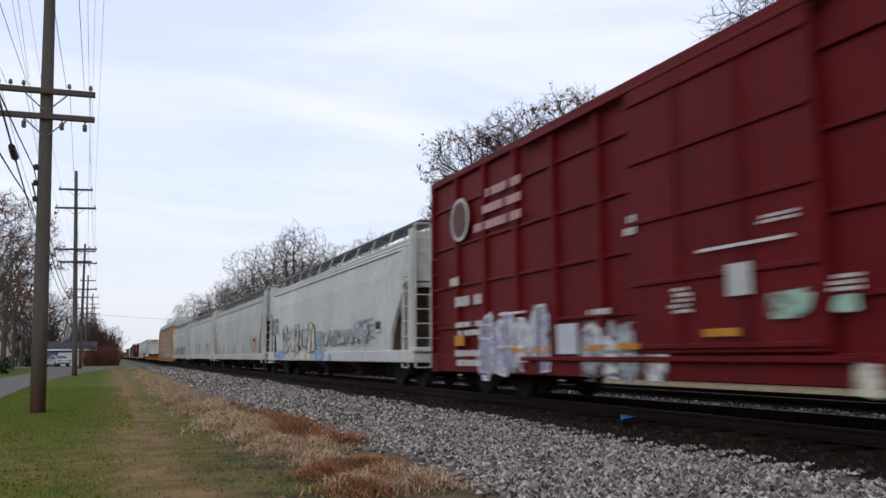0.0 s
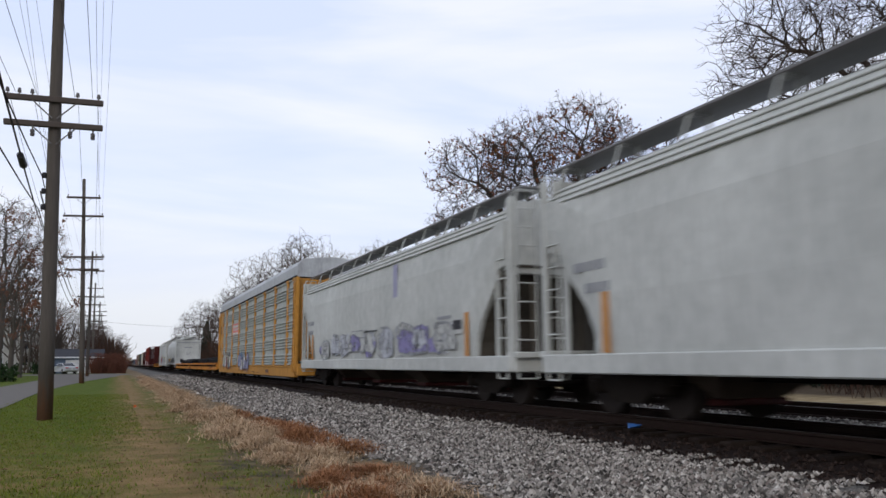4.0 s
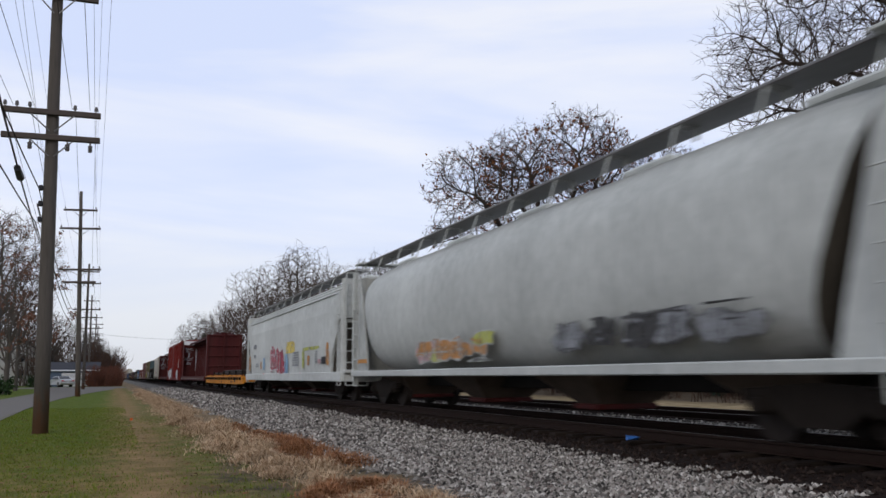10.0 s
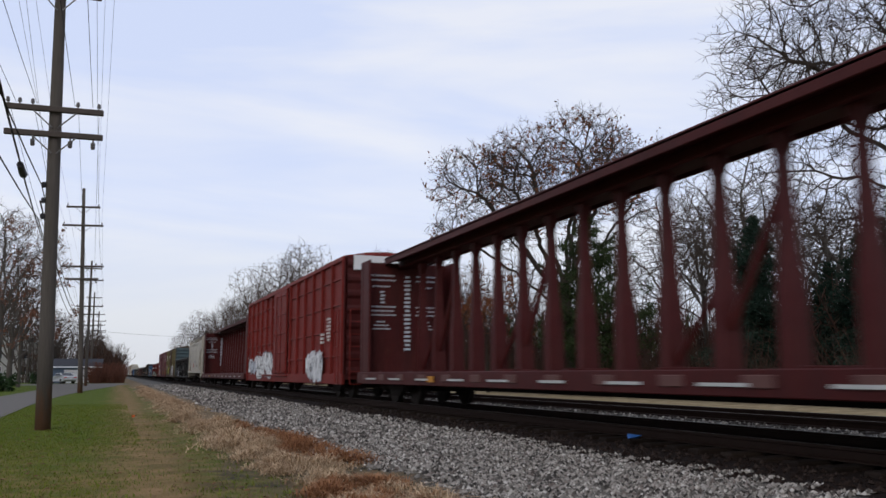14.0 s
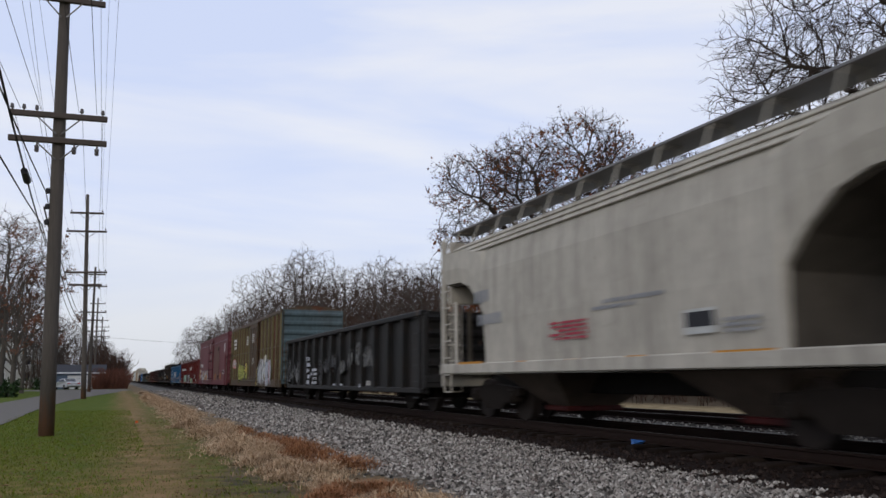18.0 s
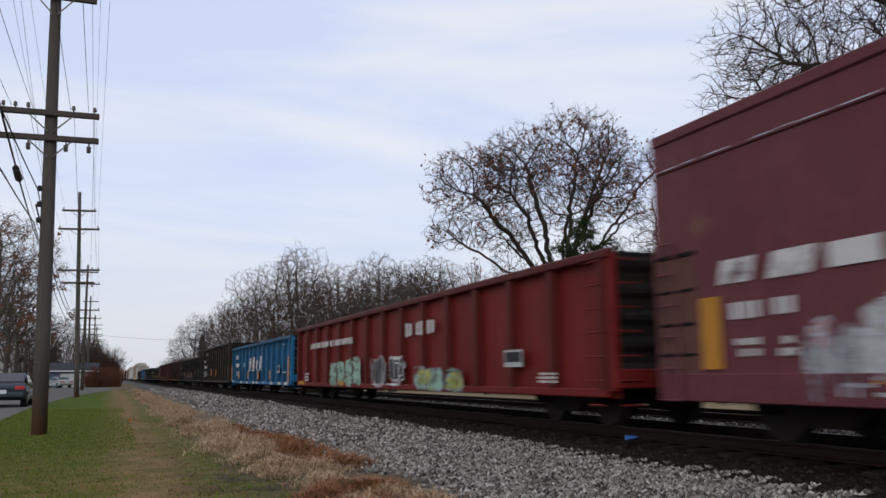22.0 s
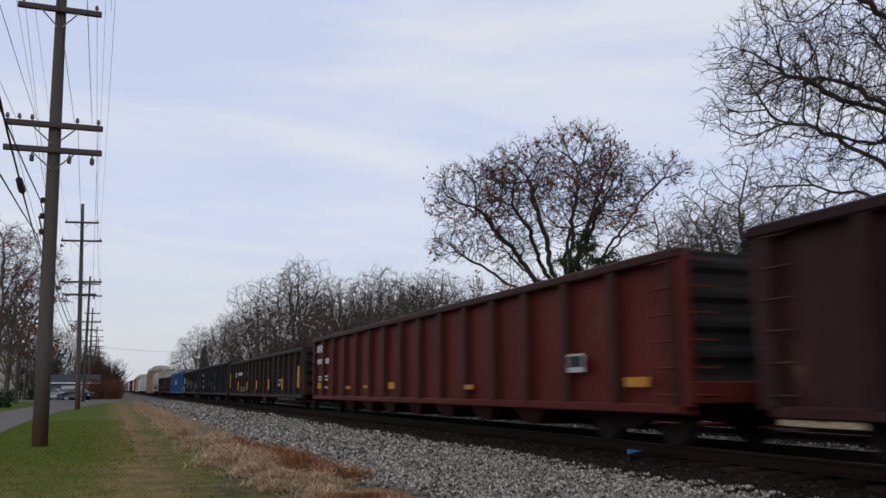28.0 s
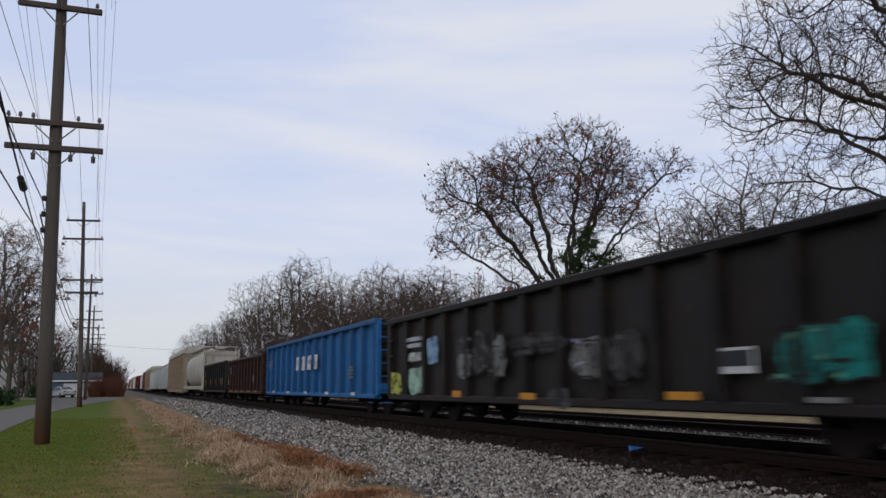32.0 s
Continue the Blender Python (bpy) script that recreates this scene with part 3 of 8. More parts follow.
def leaves(name, n, xa, xb, ya, yb, power, size, label):
    xs, ys_ = strewn(n, xa, xb, ya, yb, power)
    a = rng.uniform(0, 6.28, n)
    s = size * rng.uniform(0.5, 1.3, n)
    z = np.interp(xs, KX, KZ) + rng.uniform(0.008, 0.03, n)
    P = []
    for u, w, dz in ((1, 0, 0), (0.1, 0.6, 0.25), (-1, 0, 0.1), (0, -0.6, 0.3)):
        P.append(np.stack([xs + s * (u * np.cos(a) - w * np.sin(a)), ys_ + s * (u * np.sin(a) + w * np.cos(a)), z + dz * s * rng.uniform(0.2, 1.4, n)], -1))
    P = np.stack(P, 1).reshape(-1, 3)
    F = (np.array([(0, 1, 2, 3)])[None] + (np.arange(n) * 4)[:, None, None]).reshape(-1, 4)
    return tagged(new(name, cloud_mesh(name, P, F, "fallen_leaf")), label, "leaves", kind="stuff")


leaves("fallen_leaves", 900, -2.6, 3.2, 5.0, 26.0, 1.4, 0.038, "scattered dry brown fallen leaves")


# ---- utility poles and wires ----
def pole(x, y, height, arms, lean=0.0, group="utility poles", braces=True, cut=0.02):
    p = empty("utility_pole", pose(x, y, 0, 0, lean, 0), "tall weathered wooden utility pole with crossarms", "utility pole", group)
    s = Shape()
    rings = []
    for k in range(7):
        z = -0.05 + (height + 0.05) * k / 6
        r = 0.158 - 0.06 * k / 6
        rings.append([(r * math.cos(i * math.pi / 6) * (1 + 0.03 * math.sin(i * 5 + k)), r * math.sin(i * math.pi / 6), z) for i in range(12)])
    part("shaft", s.loft(rings), "pole_wood", p, smooth=True)
    for z, half, pins, pale in arms:
        a = part("crossarm", Shape().box((0, -0.17, z), (2 * half, 0.10, 0.125), 0.012), "arm_wood", p)
        if braces:
            for sgn in (-1, 1):
                part("brace", Shape().tube((sgn * half * 0.45, -0.2, z - 0.05), (sgn * 0.05, -0.17, z - 0.42), 0.016, n=5), "steel", p)
        for q in pins:
            ins = Shape()
            if pale < 0:
                ins.tube((q, -0.17, z - 0.06), (q, -0.17, z - 0.14), 0.02, n=6).tube((q, -0.17, z - 0.14), (q, -0.17, z - 0.20), 0.05, 0.045, 8).tube((q, -0.17, z - 0.22), (q, -0.17, z - 0.28), 0.05, 0.04, 8)
            else:
                ins.tube((q, -0.17, z + 0.06), (q, -0.17, z + 0.12), 0.015, n=6).tube((q, -0.17, z + 0.11), (q, -0.17, z + 0.20), 0.045, 0.03, 8)
            part("insulator", ins, "porcelain", a)
    return p


ARMS_A = [(6.93, 0.98, (-0.93, -0.7, -0.45, 0.45, 0.88), 1), (6.36, 0.98, (-0.42, 0.32, 0.78), -1), (9.66, 0.86, (-0.75, 0.75), 1), (10.9, 1.3, (-1.2, 1.2), 1), (12.1, 1.0, (-0.95, 0.95), 1)]
ARMS_B = [(7.95, 1.25, (-1.1, -0.7, 0.8, 1.15), 1), (7.15, 0.95, (-0.8, 0.8), -1), (10.6, 1.2, (-1.1, 1.1), 1), (11.8, 1.0, (-0.9, 0.9), 1)]
POLES = [(-1.1, -17.0, 13.2, ARMS_A, 0), (-1.33, 19.0, 13.2, ARMS_A, -1.55), (-1.92, 55.3, 13.05, ARMS_B, -2.4), (-2.6, 88.0, 12.6, ARMS_B, -0.6), (-3.0, 122, 12.6, ARMS_B, -0.8)]
POLES += [(-3.1 - 0.25 * i, 156 + 34.0 * i, 12.4, ARMS_B, 0) for i in range(9)]
for i, (x, y, h, arms, lean) in enumerate(POLES):
    ob = pole(x, y, h, arms, lean, braces=i < 4)
    if i == 1:
        for z in (4.55, 4.9, 5.25):
            part("cable_bracket", Shape().box((-0.17, -0.05, z), (0.09, 0.1, 0.12), 0.02), "wire", ob, "dark cable bracket")


def span(p, q, sag, r, material, name="overhead_wire", label="thin dark overhead wire between poles"):
    p, q = Vector(p), Vector(q)
    s = Shape()
    pts = []
    for k in range(11):
        f = k / 10
        c = p.lerp(q, f)
        c.z -= 4 * sag * f * (1 - f)
        pts.append(c)
    s.loft([[(c.x + r * math.cos(i * 2.094), c.y, c.z + r * math.sin(i * 2.094)) for i in range(3)] for c in pts])
    return tagged(part(name, s, material), label, "wire", "overhead wires")


def top_of(i, q, z):
    x, y, h, arms, lean = POLES[i]
    a = radians(lean)
    return (x + q * math.cos(a) + z * math.sin(a), y, z * math.cos(a) - q * math.sin(a))


for i in range(5):
    za = (10.9, 12.1, 9.86, 7.09)
    zb = (10.9, 12.1, 9.86, 7.09) if i < 1 else (10.7, 11.95, 8.12, 7.0)
    if i > 1:
        za = (10.7, 11.95, 8.12, 7.0)
    for q in (-1.15, 1.15):
        span(top_of(i, q, za[0] + 0.15), top_of(i + 1, q * 0.95, zb[0] + 0.15), 0.5, 0.006, "wire_pale")
    for q in (-0.93, 0.93):
        span(top_of(i, q, za[1] + 0.15), top_of(i + 1, q * 0.95, zb[1] + 0.15), 0.5, 0.006, "wire_pale")
    for q in (-0.75, 0.75):
        span(top_of(i, q, za[2]), top_of(i + 1, q * 1.4, zb[2]), 0.6, 0.006, "wire_pale")
    for q in (-0.93, -0.45, 0.45, 0.88):
        span(top_of(i, q, za[3]), top_of(i + 1, q * 0.85, zb[3]), 0.7, 0.006, "wire_pale" if i > 1 else "wire")
    for q, z, r in ((-0.22, 5.25, 0.013), (-0.24, 4.9, 0.02), (-0.26, 4.5, 0.013)):
        if i == 0 and z == 4.9:
            span((-1.6, 19.0, 4.05), (0.2, -17.0, 4.1), 0.6, 0.012, "wire", "overhead_cable", "thick black overhead cable between poles")
            continue
        span(top_of(i, q, z), top_of(i + 1, q, z), 0.55, r, "wire", "overhead_cable", "thick black overhead cable between poles")
span((-3.2, 150, 8.6), (24, 170, 8.8), 0.5, 0.02, "wire", "overhead_cable", "black cable crossing over the tracks")
# splice case on the cable
tagged(part("splice_case", Shape().tube((-1.17, 10.4, 3.62), (-1.205, 11.1, 3.66), 0.04, 0.05, 8), "wire"), "black cable splice case hanging on the cable", "splice case")


# ---- trees ----
def limbs(seed, fork, top, radius, mains, kids, trunk_r, tilt=(4, 68), wob=0.16, rise=0.10, flat=0.55):
    """Segments of a bare tree whose limbs fan out from a short trunk to a rounded crown: start, end, two radii, level."""
    r = random.Random(seed)
    out = []
    cz = fork + (top - fork) * 0.42

    def inside(p):
        dz = (p.z - cz) / (top - cz) if p.z > cz else (cz - p.z) * 0.3 / (cz - fork * flat + 0.5)
        v = Vector((p.x, p.y, (p.z - cz))).normalized() * 1.7
        return ((p.x * p.x + p.y * p.y) / radius ** 2 + dz * dz) / (0.86 + 0.34 * noise.noise(v + Vector((seed, 0, 0))))

    def go(p, d, length, rad, level, lift):
        n = full = (0, 7, 5, 3, 2, 1)[level]
        pts, dirs = [p.copy()], []
        d = d.copy()
        for k in range(n):
            d = (d + Vector((r.gauss(0, wob), r.gauss(0, wob), r.gauss(0, wob) + lift))).normalized()
            q = p + d * (length / n)
            if inside(q) > (1.12 if level < 3 else 1.32) and k > 0:
                break
            p = q
            dirs.append(d.copy())
            pts.append(p.copy())
        n = len(dirs)
        taper = 0.94 if level == 1 else 0.72 if n == full else 0.93
        rr = [max(0.0055, rad * (1 - taper * k / n)) for k in range(n + 1)]
        for k in range(n):
            out.append((pts[k], pts[k + 1], rr[k], rr[k + 1], level))
        if level > len(kids):
            return
        c = max(2, round(kids[level - 1] * n / full))
        for j in range(c):
            f = min(0.99, 0.22 + 0.78 * ((j + r.random()) / c) ** 0.85)
            k = min(n - 1, int(f * n))
            q = pts[k].lerp(pts[k + 1], f * n - k)
            ax = dirs[k].orthogonal().normalized()
            ax.rotate(Matrix.Rotation(r.uniform(0, 2 * math.pi), 3, dirs[k]))
            nd = dirs[k].copy()
            nd.rotate(Matrix.Rotation(radians(r.uniform(22, 60)), 3, ax))
            go(q, nd.normalized(), length * r.uniform(0.30, 0.52) * (1.15 - 0.45 * f), rr[k] * r.uniform(0.36, 0.54), level + 1, lift * 0.6)

    bole = []
    p = Vector((0, 0, -0.1))
    for k in range(4):
        q = p + Vector((r.gauss(0, 0.05), r.gauss(0, 0.05), (fork * 1.15 + 0.1) / 4))
        out.append((p, q, trunk_r * (1.15 - 0.09 * k), trunk_r * (1.15 - 0.09 * (k + 1)), 0))
        bole.append((p, q))
        p = q
    for m in range(mains):
        f = m / max(1, mains - 1)
        a = m * 2.399 + r.uniform(-0.4, 0.4)
        tl = radians(tilt[0] + (tilt[1] - tilt[0]) * (1 - f) ** 0.8 + r.uniform(-5, 5))
        d = Vector((math.cos(a) * math.sin(tl), math.sin(a) * math.sin(tl), math.cos(tl)))
        s = bole[3][0].lerp(bole[3][1], f) if f > 0.4 else bole[2][0].lerp(bole[2][1], f / 0.4)
        ln = 0.5
        while inside(s + d * ln) < 1.0 and ln < 40:
            ln += 0.25
        go(s, d, ln * 1.02, trunk_r * r.uniform(0.36, 0.58), 1, rise)
    return out


def wood_mesh(name, segs, material, thin=1.0):
    """One mesh of tapered prisms out of branch segments."""
    A = np.array([s[0][:] for s in segs])
    B = np.array([s[1][:] for s in segs])
    R0 = np.array([s[2] for s in segs]) * thin
    R1 = np.array([s[3] for s in segs]) * thin
    n = 8 if R0.max() > 0.3 else 5 if R0.max() > 0.12 else 3
    tip = np.array([s[4] >= 4 for s in segs]) & (n == 3)
    W = B - A
    W /= np.linalg.norm(W, axis=1)[:, None] + 1e-9
    if n > 3:      # neighbours overlap, so that bends stay closed
        A, B = A - W * (0.3 * R0)[:, None], B + W * (0.3 * R1)[:, None]
    H = np.where(np.abs(W[:, 2:3]) > 0.9, np.array([[1.0, 0, 0]]), np.array([[0, 0, 1.0]]))
    U = np.cross(W, H)
    U /= np.linalg.norm(U, axis=1)[:, None]
    V = np.cross(W, U)
    a = np.arange(n) * 2 * math.pi / n
    ring = U[:, None] * np.cos(a)[None, :, None] + V[:, None] * np.sin(a)[None, :, None]
    P = np.concatenate([A[:, None] + ring * R0[:, None, None], B[:, None] + ring * R1[:, None, None]], 1).reshape(-1, 3)
    q = np.array([(i, (i + 1) % n, n + (i + 1) % n, n + i) for i in range(n)])
    base = (np.arange(len(segs)) * 2 * n)[:, None, None]
    if n > 3:
        return cloud_mesh(name, P, (q[None] + base).reshape(-1, 4), material, True)
    low = np.array([(i, (i + 1) % 3, 3 + i) for i in range(3)])
    high = np.array([((i + 1) % 3, 3 + (i + 1) % 3, 3 + i) for i in range(3)])
    spike = np.array([(i, (i + 1) % 3, 3) for i in range(3)])
    F = np.concatenate([(low[None] + base[~tip]).reshape(-1, 3), (high[None] + base[~tip]).reshape(-1, 3), (spike[None] + base[tip]).reshape(-1, 3)])
    return cloud_mesh(name, P, F, material)


def leaf_mesh(name, centres, size, material, seed=1, per=1, spread=0.1, slim=0.55, lift=0.0):
    r = np.random.default_rng(seed)
    c = np.repeat(np.array(centres), per, 0)
    n = len(c)
    c = c + r.normal(0, spread, (n, 3))
    u = r.normal(0, 1, (n, 3))
    if lift:
        u[:, 2] = np.abs(u[:, 2]) + lift
    u /= np.linalg.norm(u, axis=1)[:, None]
    v = np.cross(u, r.normal(0, 1, (n, 3)))
    v /= np.linalg.norm(v, axis=1)[:, None] + 1e-9
    s = size * r.uniform(0.5, 1.3, (n, 1))
    P = np.stack([c + u * s, c + v * s * slim, c - u * s, c - v * s * slim], 1).reshape(-1, 3)
    F = (np.array([(0, 1, 2, 3)])[None] + (np.arange(n) * 4)[:, None, None]).reshape(-1, 4)
    return cloud_mesh(name, P, F, material)


def bare_tree(name, m, segs, label, trunk_mat="bark", twig_mat="twig", leaf=0.0, leaf_size=0.09, group="", seed=3, thin=1.0, patches=2.0, category="tree", leaf_mat="oak_leaf"):
    ob = empty(name, m, label, category, group)
    part("trunk", wood_mesh("trunk", [s for s in segs if s[4] == 0], trunk_mat), trunk_mat, ob)
    wood = {}
    for s in segs:
        if s[4] in (1, 2):
            wood.setdefault(s[5] if len(s) > 5 else 0, []).append(s)
    for limb in wood.values():
        part("limb", wood_mesh("limb", limb, trunk_mat), trunk_mat, ob)
    tw = [s for s in segs if s[4] > 2]
    if tw:
        part("crown", wood_mesh("crown", tw, twig_mat, thin), twig_mat, ob)
    if leaf > 0:
        r = random.Random(seed)
        ends = [s[1] for s in segs if s[4] >= 3]
        keep = [p[:] for p in ends if r.random() < leaf * (1.8 if noise.noise(p / patches) > 0.12 else 0.12)]
        if keep:
            part("leaves", leaf_mesh("leaves", keep, leaf_size, leaf_mat, seed, 2, 0.12), leaf_mat, ob, "clinging rust-brown leaves")
    return ob


# the broad oak and the big tree beside the line
def crown_tree(seed, trunk_h, trunk_r, lobes, points, spin=0.0, step=0.34, kill=0.62, low=0.55, crook=0.10, tip=0.011, droop=0.0, twigs=3, twig_len=0.6, bow=0.10, wander=0.15):
    """A spreading tree: one limb runs to each lobe of the crown, then shoots grow towards free room in the lobes.
    lobes: middle and half sizes along three axes. Gives segments like limbs() and the shoot ends."""
    r = np.random.default_rng(seed)
    P, up = [np.array((0, 0, -0.1))], [-1]
    n = int(trunk_h / step)
    for k in range(n):
        P.append(P[-1] + np.array((r.normal(0, 0.025), r.normal(0, 0.025), (trunk_h + 0.1) / n)))
        up.append(len(P) - 2)
    for j, (cx, cy, cz, rx, ry, rz) in enumerate(lobes):
        e = np.array((cx, cy, cz)) - np.array((0, 0, 0.3 * rz))
        lean = math.hypot(cx, cy) / max(1.0, cz)
        k = int(n * min(1.0, max(low, 1.12 - 0.55 * lean + r.uniform(-0.06, 0.06))))
        a = P[k]
        mid = a + (e - a) * 0.5 + np.array((0, 0, bow * np.linalg.norm(e - a)))
        m = max(4, int(np.linalg.norm(e - a) / step))
        last, drift = k, np.zeros(3)
        for i in range(1, m + 1):
            f = i / m
            drift = drift * 0.8 + r.normal(0, crook, 3)
            q = a * (1 - f) ** 2 + mid * 2 * f * (1 - f) + e * f * f + drift
            near = min(range(n, len(P)), key=lambda w: np.sum((P[w] - q) ** 2)) if f < 0.45 and len(P) > n + 1 else -1
            if near >= 0 and np.linalg.norm(P[near] - q) < step * 0.7 and P[near][2] < q[2] + 0.1:
                last = near
                continue
            P.append(q)
            up.append(last)
            last = len(P) - 1
    A = []
    vol = np.array([l[3] * l[4] * l[5] for l in lobes])
    for l, c in zip(lobes, (points * vol ** 0.8 / (vol ** 0.8).sum()).astype(int)):
        d = r.normal(0, 1, (c, 3))
        d /= np.linalg.norm(d, axis=1)[:, None]
        rad = r.uniform(0.25, 1, c) ** 0.5 * (1 + 0.22 * np.sin(d[:, 0] * 7 + seed) * np.cos(d[:, 2] * 6 + d[:, 1] * 5))
        A.append(np.array(l[:3]) + d * rad[:, None] * np.array(l[3:]))
    A = np.concatenate(A).astype(np.float32)
    P = np.array(P)

    def gaps(Q):
        Q = Q.astype(np.float32)
        D = (A * A).sum(1)[:, None] + (Q * Q).sum(1)[None] - 2 * A @ Q.T
        b = D.argmin(1)
        return b, np.sqrt(np.maximum(D[np.arange(len(A)), b], 0))

    way = P - P[np.maximum(np.array(up), 0)]
    way /= np.linalg.norm(way, axis=1)[:, None] + 1e-6
    best, dist = gaps(P[n // 2:])
    best = best + n // 2
    for turn in range(70):
        live = (dist > kill) & (dist < 4.5)
        A, best, dist = A[live], best[live], dist[live]
        if not len(A):
            break
        ids = np.unique(best)
        pull = np.zeros((len(P), 3))
        np.add.at(pull, best, (A - P[best]) / dist[:, None])
        g = pull[ids]
        g /= np.linalg.norm(g, axis=1)[:, None] + 1e-6
        g += 0.75 * way[ids] + r.normal(0, wander, g.shape) + np.array((0, 0, -droop))
        g /= np.linalg.norm(g, axis=1)[:, None] + 1e-6
        Q = P[ids] + g * step
        n0 = len(P)
        P = np.concatenate([P, Q])
        way = np.concatenate([way, g])
        up.extend(ids.tolist())
        b, d = gaps(Q)
        won = d < dist
        best[won], dist[won] = b[won] + n0, d[won]
    area = np.zeros(len(P))
    kids = np.zeros(len(P), int)
    for i in range(len(P) - 1, 0, -1):
        if kids[i] == 0:
            area[i] = tip ** 2.55
        area[up[i]] += area[i]
        kids[up[i]] += 1
    R = area ** (1 / 2.55)
    R *= 1 + (trunk_r / R[0] - 1) * np.clip((R - 0.05) / (R[0] - 0.05), 0, 1) ** 1.5
    out, limb = [], {}
    a = radians(spin)
    turn_m = np.array(((math.cos(a), -math.sin(a), 0), (math.sin(a), math.cos(a), 0), (0, 0, 1)))
    P = P @ turn_m.T
    for i in range(1, len(P)):
        u = up[i]
        r0 = min(R[u], R[i] * 1.25) * (1.25 if u == 0 else 1.0)
        limb[i] = limb[u] if u > n else i
        out.append((Vector(P[u]), Vector(P[i]), r0, R[i], 0 if i <= n else 1 if R[i] > 0.04 else 3, limb[i]))
        if R[i] < 0.032:
            w = P[i] - P[u]
            w /= np.linalg.norm(w) + 1e-6
            for _ in range(twigs if kids[i] == 0 else max(1, twigs - 2)):
                d = w * 0.8 + r.normal(0, 0.55, 3) + np.array((0, 0, 0.12 - droop))
                d /= np.linalg.norm(d)
                e = P[i] + d * twig_len * r.uniform(0.35, 1.0)
                h_ = P[i] + (e - P[i]) * 0.5 + r.normal(0, 0.05, 3)
                out.append((Vector(P[i]), Vector(h_), tip * 0.62, tip * 0.5, 3))
                out.append((Vector(h_), Vector(e), tip * 0.5, tip * 0.3, 4))
    return out


# middle and half sizes of the crown's lobes: across the line of sight, along it, and upwards
OAK = [(-4.9, -1.0, 11.6, 2.8, 2.6, 2.2), (-6.1, 1.0, 9.2, 1.7, 2.0, 1.0), (-1.7, 1.5, 13.7, 2.7, 2.6, 1.9), (1.0, -1.0, 14.1, 2.5, 2.4, 1.9), (3.2, 1.0, 14.3, 1.4, 1.8, 1.1),
       (6.1, 0.0, 13.4, 1.6, 1.8, 0.9), (-2.8, 2.5, 9.4, 2.0, 2.0, 1.3), (4.4, 1.6, 10.4, 1.5, 1.8, 0.8), (2.4, -2.0, 12.0, 1.5, 2.0, 1.0), (-3.0, -4.2, 11.0, 2.2, 2.2, 1.8), (1.5, 4.8, 11.8, 2.6, 2.3, 2.0), (1.5, -5.0, 10.8, 2.4, 2.2, 1.7)]
oak = crown_tree(12, 5.6, 0.5, OAK, 9000, spin=-22.7, step=0.26, kill=0.33, tip=0.0135, crook=0.06, twigs=4, twig_len=0.6)
bare_tree("oak_tree", pose(23.2, 38.7, 0.1), oak, "broad bare oak with a few clinging rust-brown leaves", leaf=0.085, leaf_size=0.10, patches=1.5)
BIG = [(-8.5, 0, 9.4, 2.0, 2.4, 1.4), (-7.5, 2.0, 11.8, 2.0, 2.4, 1.5), (-5.6, -2.0, 10.0, 2.8, 2.6, 1.6), (-7.3, 0.5, 7.2, 1.9, 2.0, 0.8), (-5.8, 1.0, 14.2, 2.8, 2.8, 1.9), (-5.2, 1.0, 6.0, 2.5, 2.4, 0.9), (-5.4, 4.0, 12.4, 2.4, 2.2, 1.6), (-3.4, -3.5, 7.6, 2.2, 2.0, 1.3), (-2.8, 2.0, 12.6, 2.2, 2.2, 1.6), (-2.5, -1, 17.0, 3.0, 3.0, 2.0),
       (-2.6, -5.5, 9.6, 2.8, 2.4, 1.8), (-2.0, 6.5, 11.0, 3.0, 2.4, 2.0), (3.0, 2.0, 18.0, 3.2, 3.0, 2.2), (5.5, -3.0, 13.0, 3.0, 3.0, 2.2), (7.5, 2.5, 10.5, 2.6, 2.6, 1.8), (3.0, -6.5, 12.0, 2.8, 2.6, 2.0)]
big = crown_tree(23, 8.6, 0.85, BIG, 13500, spin=-22.7, step=0.27, kill=0.34, low=0.42, crook=0.07, tip=0.0112, droop=0.02, twigs=4, twig_len=0.6, bow=0.05)
bare_tree("oak_tree", pose(25.8, 14.2, 0.1), big, "large bare dark oak with wide crooked branches")

# bare trees behind, a few shapes used again
def wild_crown(seed, h, radius, n):
    """Lobes of an upright woodland crown."""
    r = random.Random(seed)
    out = [(r.uniform(-0.3, 0.3), r.uniform(-0.3, 0.3), h * 0.86, radius * 0.42, radius * 0.42, h * 0.13)]
    for k in range(n):
        a, f = k * 2.4 + r.uniform(-0.4, 0.4), (k + 0.5) / n
        d = radius * (0.62 - 0.25 * f) * r.uniform(0.8, 1.15)
        w = radius * r.uniform(0.34, 0.46)
        out.append((d * math.cos(a), d * math.sin(a), h * (0.48 + 0.34 * f) * r.uniform(0.95, 1.05), w, w, h * r.uniform(0.10, 0.15)))
    return out


KINDS = [crown_tree(sd, h * 0.42, 0.22, wild_crown(sd, h, rd_, 7), 1300, step=0.36, kill=0.46, low=0.4, crook=0.06, tip=0.017, twigs=2, twig_len=0.9, bow=0.08) for sd, h, rd_ in ((31, 15, 5.4), (32, 17, 5.6), (33, 13, 5.4), (34, 16, 6.0))]
protos = []
for i, sg in enumerate(KINDS):
    protos.append(bare_tree("bare_tree", pose(21 + 4 * i, 56 + 9 * i, 0.1), sg, "bare grey-brown tree in the wood", "bark_grey", "twig_far", group="bare trees of the wood"))
    protos[-1].scale = [(v, v, v) for v in (0.66, 0.58, 0.95, 0.85)][i]
tr = random.Random(9)


